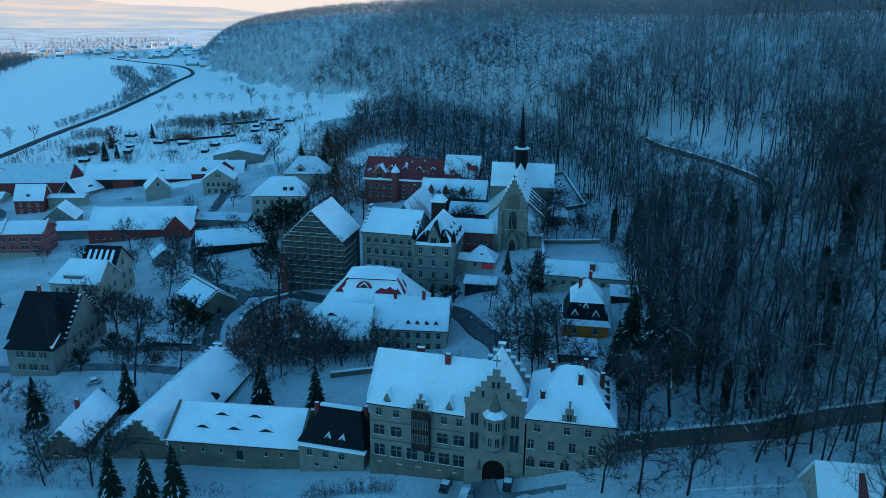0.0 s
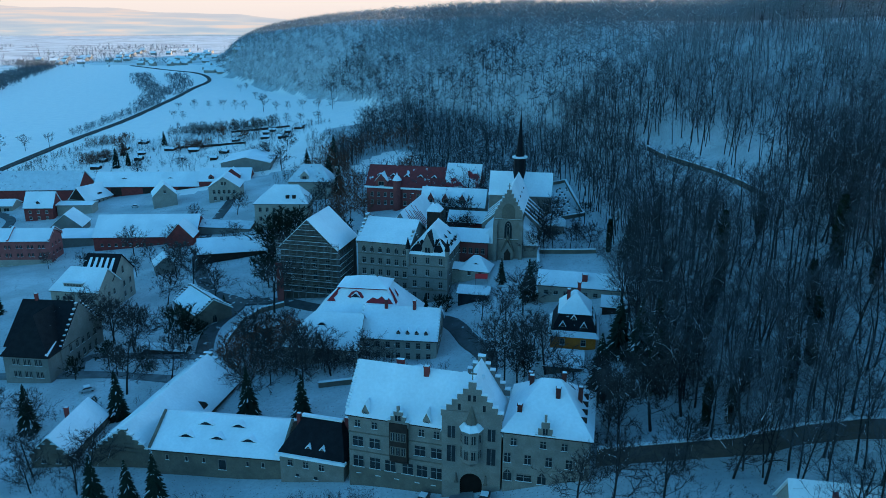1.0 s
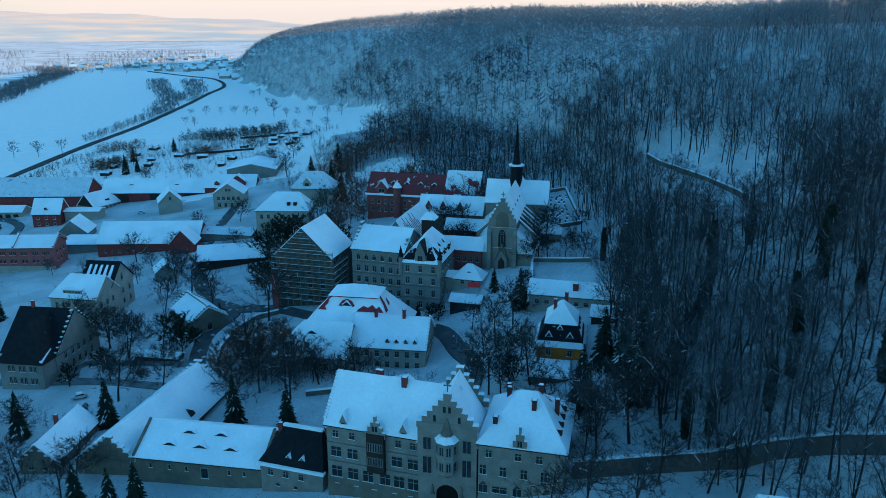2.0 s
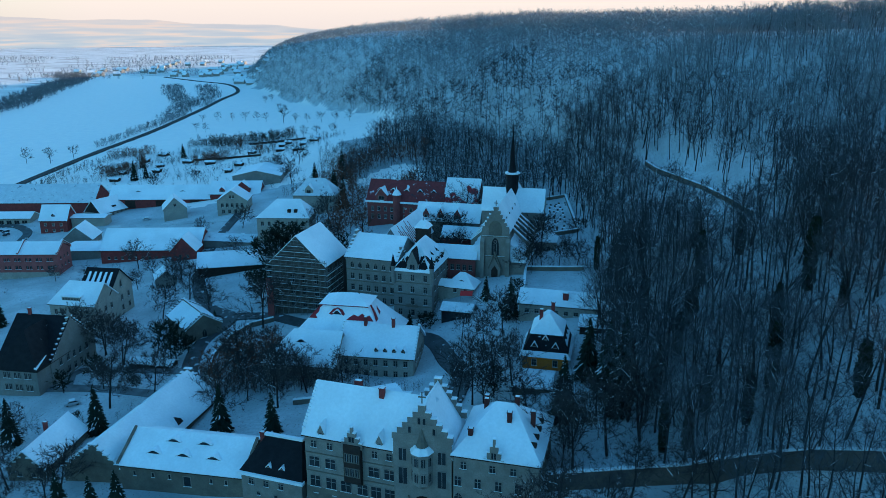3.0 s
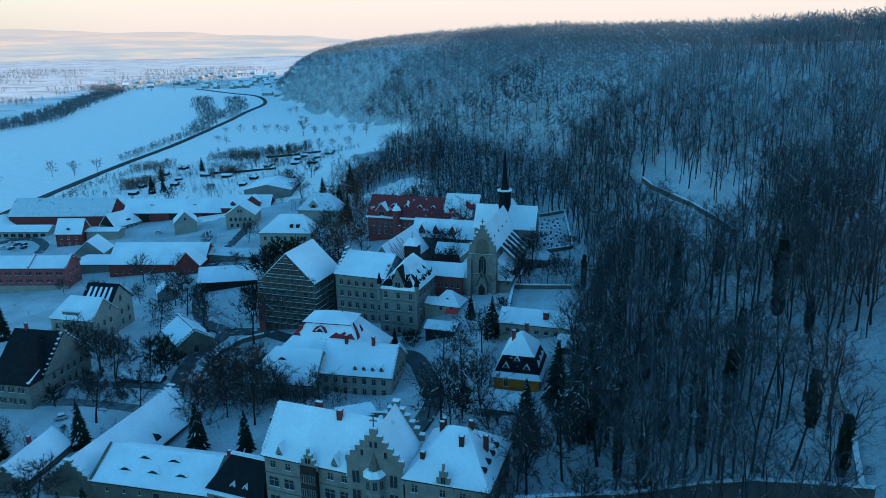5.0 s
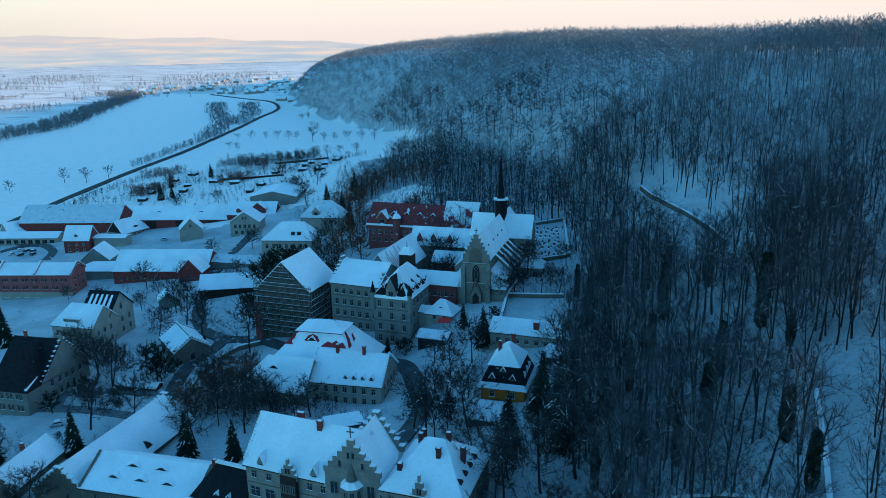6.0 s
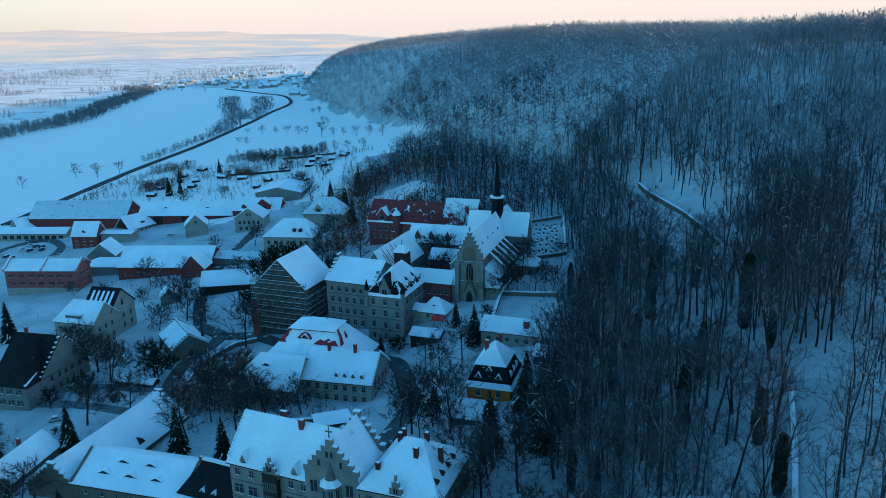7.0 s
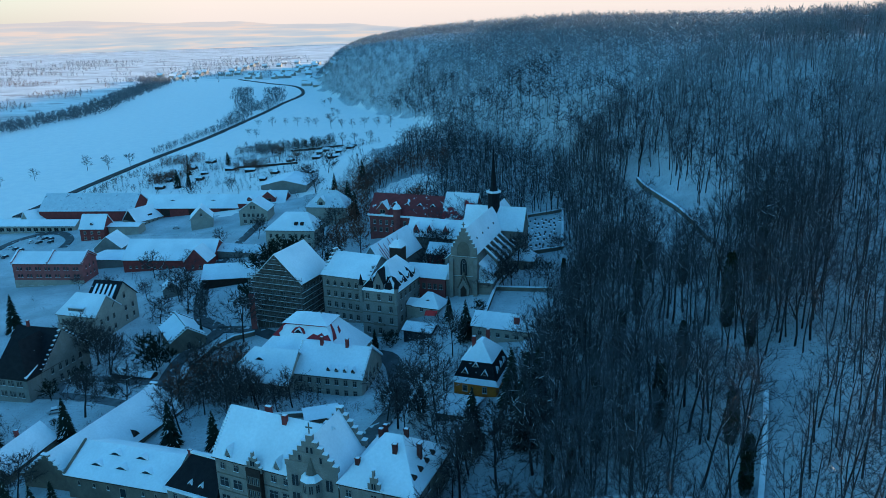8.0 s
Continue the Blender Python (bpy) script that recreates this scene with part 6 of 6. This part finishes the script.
def ivy_tree(seed, height, top):
    """A bare tree whose stem and lower limbs are thick with ivy."""
    r = np.random.default_rng(seed)
    e = pattern_tree("ivy_tree", "bare tree with its trunk thickly clad in dark ivy", seed, height, 15, 6, 9, 1.2, M_BARK, M_TWIG, 0.05, 1.6, 0.35, broad=0.6)
    n = 1700
    z = r.uniform(0.3, top, n)
    rad = (0.45 + 0.55 * np.sin(np.pi * np.clip(z / top, 0, 1)) ** 0.7 * r.uniform(0.3, 1.4, n)) * (0.95 + 0.12 * np.sin(z * 0.9 + seed))
    a = r.uniform(0, 6.2832, n)
    c = np.stack([rad * np.cos(a), rad * np.sin(a), z], 1)
    u, v = r.normal(0, 0.2, (n, 3)), r.normal(0, 0.2, (n, 3))
    quad = np.stack([c - u, c - v, c + u, c + v], 1).reshape(-1, 3)
    part("ivy", mesh("ivy", quad, np.arange(4 * n).reshape(-1, 4), M_IVY), e, None, "dark glossy ivy leaves")
    return e


ivy = [ivy_tree(61 + k, 17.0, 10.0 + 1.5 * k) for k in range(3)]
plant(ivy, [(66.9, 160.7), (72.6, 152.4, 0.9), (78.6, 159.1), (90.2, 147.5, 1.1), (90.6, 133.0, 0.9), (94.8, 190, 1.2), (70.1, 196.8), (62, 212.4, 1.1), (57.6, 153.6, 0.8), (62.1, 152.8, 0.85), (72, 199, 0.9), (84, 176), (60, 178, 1.1), (66, 186), (76, 214, 1.1), (88, 222), (58, 236), (67, 252, 1.1), (80, 240, 0.9), (104, 206, 1.1), (54, 262, 0.9), (98, 178, 0.9)], rng, 0.9, 1.15)

# ---- woods ----
def woodland(name, label, pts, heights, seed, limbs, twigs, wide, material, snowy=0.05):
    """Bushes, hedges and far trees: many low-branched plants as one mesh."""
    return forest(name, label, pts, heights, seed, limbs, 3, max(2, twigs // 3), 2.0 * wide, material, material, snowy, 0.8, 0.6, 0.06, True, 0.5)


def scatter(seed, x0, x1, y0, y1, step, keep):
    r = np.random.default_rng(seed)
    X, Y = np.meshgrid(np.arange(x0, x1, step), np.arange(y0, y1, step))
    P = np.stack([X.ravel(), Y.ravel()], 1) + r.uniform(-0.5, 0.5, (X.size, 2)) * step
    m = keep(P[:, 0], P[:, 1])
    return P[m]


def past_path(x, y):
    """False on the open lane that climbs through the wood and on the clearings."""
    lane = np.abs(x - np.interp(y, [118, 131, 141, 157, 164, 170], [88, 93, 97, 100, 106, 112])) > 4.2
    hill = (np.abs(x + 3 - np.interp(y, [244, 259, 281, 303, 333], [97, 95, 91, 86, 79])) > 8.5) | (y > 335) | (y < 242)
    glade = (np.hypot((x - 104) / 12, (y - 290) / 30) > 1) | (np.sin(x * 1.7) * np.sin(y * 1.3) > 0.05)
    hill = hill & glade
    return (lane | (y > 168)) & hill


def in_view_wood(x, y):
    """The part of the wood that lies toward the valley."""
    return x < np.maximum(24 + 0.55 * y, 90 + 0.33 * y)


P = scatter(1, 40, 330, 105, 430, 4.4, lambda x, y: (x > foot(y) - np.interp(y, [130, 160, 225, 240, 270, 330], [0, 8, 4, -3, -3, 0])) & past_path(x, y) & (x < 40 + 0.62 * y))
P = P[np.random.default_rng(70).uniform(0, 1, len(P)) < 0.62 + 0.38 * np.clip(np.sin(P[:, 0] * 0.13 + 1.1 * np.sin(P[:, 1] * 0.07)) + 0.4, 0, 1)]
up = ground_z(P[:, 0], P[:, 1]) + np.random.default_rng(77).normal(0, 7, len(P))
seen = in_view_wood(P[:, 0], P[:, 1])
lane_side = P[:, 0] > np.interp(P[:, 1], [110, 141, 200, 260], [92, 98, 118, 130])
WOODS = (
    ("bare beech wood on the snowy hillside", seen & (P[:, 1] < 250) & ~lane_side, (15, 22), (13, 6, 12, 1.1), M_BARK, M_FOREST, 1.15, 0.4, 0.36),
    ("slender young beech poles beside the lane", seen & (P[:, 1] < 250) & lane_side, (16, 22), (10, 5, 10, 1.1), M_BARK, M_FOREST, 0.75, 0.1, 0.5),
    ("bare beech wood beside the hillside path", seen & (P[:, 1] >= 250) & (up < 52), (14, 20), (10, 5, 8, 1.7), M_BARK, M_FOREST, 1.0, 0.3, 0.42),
    # Upper wood: haze is mixed into the pale frosted twig colour.
    ("lightly frosted wood, paled for haze, on the upper hillside", seen & (P[:, 1] >= 250) & (up >= 52), (13, 18), (9, 4, 8, 2.3), M_FOREST, M_HOAR_HAZE, 0.9, 0.3, 0.40),
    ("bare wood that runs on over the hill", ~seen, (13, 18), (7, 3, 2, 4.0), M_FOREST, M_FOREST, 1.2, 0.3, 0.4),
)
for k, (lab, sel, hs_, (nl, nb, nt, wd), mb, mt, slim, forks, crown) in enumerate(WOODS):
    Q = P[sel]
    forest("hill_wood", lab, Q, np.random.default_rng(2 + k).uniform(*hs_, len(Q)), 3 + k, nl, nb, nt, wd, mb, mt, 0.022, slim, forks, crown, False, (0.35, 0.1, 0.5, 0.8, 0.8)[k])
P = scatter(4, -150, 420, 430, 790, 6.4, lambda x, y: (x > foot(y) + 1) & (x < 40 + 0.62 * y))
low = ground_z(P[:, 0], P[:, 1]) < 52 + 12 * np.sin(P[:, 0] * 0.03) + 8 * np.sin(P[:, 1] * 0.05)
# High trees take a paler colour that imitates haze.
for sel, lab, mt in ((low, "bare beech wood on the far hillside", M_FOREST), (~low, "frosted beech wood paled for haze high on the hillside", M_HOAR_HAZE)):
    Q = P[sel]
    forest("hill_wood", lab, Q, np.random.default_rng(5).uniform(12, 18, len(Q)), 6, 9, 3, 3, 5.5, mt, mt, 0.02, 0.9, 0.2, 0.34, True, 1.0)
# The ridge's haze is painted: pale bluish twigs.
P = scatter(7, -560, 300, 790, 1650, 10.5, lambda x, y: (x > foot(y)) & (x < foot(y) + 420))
forest("hill_wood", "hazy bare wood on the distant ridge", P, np.random.default_rng(8).uniform(12, 17, len(P)), 9, 8, 2, 3, 8.0, M_HOAR_HAZE, M_HOAR_HAZE, 0.02, 0.9, 0.2, 0.3, True, 1.0)
P = scatter(13, -70, 62, 330, 560, 5.0, lambda x, y: (x < foot(y)) & (x > np.interp(y, [330, 400, 560], [0, -60, -110])) & ~((np.hypot((x + 45) / 20, (y - 425) / 34) < 1)) & (np.hypot(x - 42, y - 325) > 24))
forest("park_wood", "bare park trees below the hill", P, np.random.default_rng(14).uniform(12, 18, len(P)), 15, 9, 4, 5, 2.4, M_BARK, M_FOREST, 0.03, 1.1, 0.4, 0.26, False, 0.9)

P = scatter(15, -80, -28, 335, 480, 4.2, lambda x, y: (np.hypot((x + 45) / 20, (y - 425) / 34) > 1) & ((x < -47) | (y > 372)) & ((x > -60) | (y > 402)))
woodland("park_wood", "dark tall trees behind the white house", P, np.random.default_rng(16).uniform(9, 15, len(P)), 17, 11, 26, 2.0, M_BEECH, 0.02)

# ---- hedges, orchard and garden plots ----
def strip(seed, pts, width, step):
    r = np.random.default_rng(seed)
    out = []
    for (x0, y0), (x1, y1) in zip(pts, pts[1:]):
        n = int(math.hypot(x1 - x0, y1 - y0) / step)
        for k in range(n):
            out.append((x0 + (x1 - x0) * k / n + r.uniform(-width, width), y0 + (y1 - y0) * k / n + r.uniform(-width, width)))
    return np.array(out)


# Railway hedge, thicket and river belt: twig colour lightened to imitate haze.
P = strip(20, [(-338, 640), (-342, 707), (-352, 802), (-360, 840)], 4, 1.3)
woodland("hedge", "bare hedge along the railway bank", P, np.random.default_rng(21).uniform(4, 9, len(P)), 22, 8, 9, 5, M_RIME_HAZE)
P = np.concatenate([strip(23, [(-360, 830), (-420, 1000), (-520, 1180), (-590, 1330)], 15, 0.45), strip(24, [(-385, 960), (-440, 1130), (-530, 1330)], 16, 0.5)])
woodland("thicket", "dark thicket in the field by the railway bend", P, np.random.default_rng(25).uniform(3, 6, len(P)), 26, 7, 8, 8, M_RIME_HAZE)
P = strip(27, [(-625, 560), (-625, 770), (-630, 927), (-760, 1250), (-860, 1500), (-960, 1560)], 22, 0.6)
woodland("river_wood", "belt of bare trees along the river", P, np.random.default_rng(28).uniform(8, 14, len(P)), 29, 6, 6, 9, M_RIME_HAZE)
P = strip(30, [(-238, 622), (-200, 614), (-158, 606)], 14, 0.3)
woodland("thicket", "dark grove beside the garden plots", P, np.random.default_rng(31).uniform(5, 10, len(P)), 32, 9, 9, 4.5, M_HEDGE)
P = np.concatenate([strip(80, [(-300, 500), (-250, 520), (-200, 505), (-130, 515)], 12, 0.6), strip(81, [(-290, 545), (-210, 560), (-120, 560)], 9, 0.5), strip(82, [(-262, 590), (-180, 580), (-110, 585)], 8, 0.5), strip(83, [(-300, 470), (-305, 540), (-290, 600)], 7, 0.5), strip(84, [(-150, 470), (-140, 520)], 6, 0.4), strip(85, [(-96, 420), (-84, 470), (-100, 540)], 12, 0.25), strip(33, [(-285, 560), (-120, 530)], 30, 1.1), strip(34, [(-300, 480), (-120, 480)], 14, 1.6), strip(35, [(-110, 460), (-70, 400)], 12, 1.0)])
woodland("shrubs", "bare shrubs between the snowy garden plots", P, np.random.default_rng(36).uniform(1.5, 6, len(P)), 37, 8, 8, 3.6, M_HEDGE)
P = np.concatenate([strip(38, [(-240, 280), (-140, 300)], 16, 4.0), strip(39, [(-90, 290), (-70, 330)], 12, 2.5)])
woodland("orchard", "rows of small bare fruit trees in the snow", P, np.random.default_rng(40).uniform(2, 4, len(P)), 41, 8, 7, 2.2, M_HEDGE)
P = np.concatenate([strip(60, [(-34, 240), (-20, 237), (-8, 232)], 1.6, 0.5), strip(61, [(-2, 236), (3, 244), (2, 250)], 2.2, 0.3), strip(62, [(17, 238), (28, 232)], 2.0, 0.6), strip(63, [(24, 205), (28, 214), (26, 224)], 2.5, 0.5),
                    strip(64, [(30, 262), (34, 280), (36, 296)], 3.0, 0.6), strip(65, [(34, 267), (50, 266), (54, 250), (46, 290)], 2.0, 0.5), strip(66, [(-112, 240), (-98, 252), (-92, 262)], 3.0, 0.5), strip(67, [(-62, 262), (-58, 276), (-64, 296)], 3.0, 0.5),
                    strip(68, [(-24, 196), (-8, 198), (4, 196)], 2.5, 0.5), strip(69, [(34, 214), (46, 208), (52, 200)], 3.0, 0.5), strip(70, [(-104, 170), (-96, 186), (-70, 190)], 3.0, 0.9), strip(71, [(-27, 143.5), (-18, 144), (-9, 144.5)], 1.2, 0.15), strip(102, [(-116, 186), (-104, 188), (-98, 180)], 4, 0.5), strip(86, [(-110, 152), (-90, 156), (-70, 150)], 4, 0.4), strip(87, [(-70, 148), (-40, 146)], 2.5, 0.5), strip(72, [(22, 150), (34, 156), (40, 176), (46, 196)], 4.5, 1.0), strip(77, [(36, 146), (44, 160), (52, 150), (60, 165), (48, 178), (58, 184)], 6.0, 0.6), strip(73, [(36, 132), (60, 128), (84, 120)], 3.5, 0.4), strip(74, [(-170, 322), (-140, 318), (-112, 312)], 5, 0.9)])
woodland("shrubs", "bare garden shrubs standing in thin snow", P, np.random.default_rng(75).uniform(1.2, 4.0, len(P)), 76, 8, 8, 2.2, M_TWIG)
P = scatter(90, -62, -42, 200, 226, 1.5, lambda x, y: np.abs(x + 0.2 * y) < 1000)
woodland("thicket", "brown withered thicket in the sunken garden", P, np.random.default_rng(91).uniform(3, 7.5, len(P)), 92, 8, 9, 1.8, M_BEECH, 0.02)
P = np.concatenate([strip(93, [(-44, 202), (-30, 201), (-22, 203)], 2.5, 0.25), strip(94, [(-20, 203), (-12, 203)], 2.0, 0.4)])
woodland("thicket", "dark leafless bushes before the hall", P, np.random.default_rng(95).uniform(3, 8, len(P)), 96, 8, 10, 1.6, M_TWIG, 0.03)
P = np.concatenate([strip(97, [(-268, 522), (-252, 532)], 7, 0.12), strip(98, [(-205, 545), (-190, 550)], 6, 0.15), strip(99, [(-300, 590), (-270, 600)], 6, 0.3)])
woodland("thicket", "brown withered clumps among the garden plots", P, np.random.default_rng(100).uniform(4, 9, len(P)), 101, 8, 9, 3.0, M_BEECH, 0.02)
orch = [pattern_tree("field_tree", "lone bare tree in the snowy field", 71 + k, 9.5, 14, 5, 7, 5.0, M_BARK, M_HEDGE, 0.03, 1.5, 0.25, group="lone trees in the fields") for k in range(3)]
plant(orch, [(-309, 794), (-292, 794), (-276, 793), (-255, 776), (-240, 768), (-227, 757), (-198, 723, 1.9), (-183, 712), (-170, 705), (-152, 688), (-135, 673), (-120, 662), (-306, 990), (-306, 1014), (-236, 848), (-250, 870), (-156, 611), (-145, 606), (-133, 601), (-118, 596), (-270, 708), (-285, 722), (-342, 575, 1.5), (-362, 575, 1.3), (-330, 588, 1.4), (-385, 540, 1.3), (-400, 520), (-700, 1100)], rng)

# ---- distance ----
# Far tree belts use pale twigs in place of haze.
P = scatter(44, -2300, 0, 1500, 2600, 17, lambda x, y: (np.sin(y * 0.030 + x * 0.006) + 0.7 * np.sin(x * 0.011 + y * 0.003) + 0.4 * np.sin(x * 0.043) > 0.55) & (x < -320) & (x > -0.9 * y))
woodland("far_trees", "tree belts of the distant village", P, np.random.default_rng(45).uniform(8, 15, len(P)), 46, 6, 6, 9.0, M_HOAR_HAZE)
P = scatter(50, -1700, -640, 600, 1500, 12, lambda x, y: (x < np.interp(y, [600, 927, 1500], [-680, -700, -960])) & (np.sin(x * 0.02) + np.sin(y * 0.03 + x * 0.004) > 0.7))
woodland("far_trees", "scattered bare woods beyond the river", P, np.random.default_rng(51).uniform(6, 12, len(P)), 52, 5, 6, 8.0, M_BEECH)
r2 = random.Random(9)
hv = Box().prism([(0, 0, -2), (0, 9, -2), (0, 9, 5), (0, 4.5, 9), (0, 0, 5)], (14, 0, 0)).mesh("wall", M_CREAM)
hr = roof_solid(14, 9, 5, 9.2, 0.5, 0, 0).mesh("roof", M_ROOFSNOW)
for k in range(130):
    x, y = r2.uniform(-1000, -420), r2.uniform(1570, 2250)
    if k > 96:
        y = r2.uniform(1330, 1560)
        x = float(foot(y)) + r2.uniform(-30, 75)
    e = tagged(new("village_house"), "distant village house with a snowy roof", "house", group="houses of the far village")
    part("wall", hv, e)
    part("roof", hr, e)
    e.matrix_basis = pose(x, y, gz(x, y), 0, 0, r2.uniform(-40, 40))
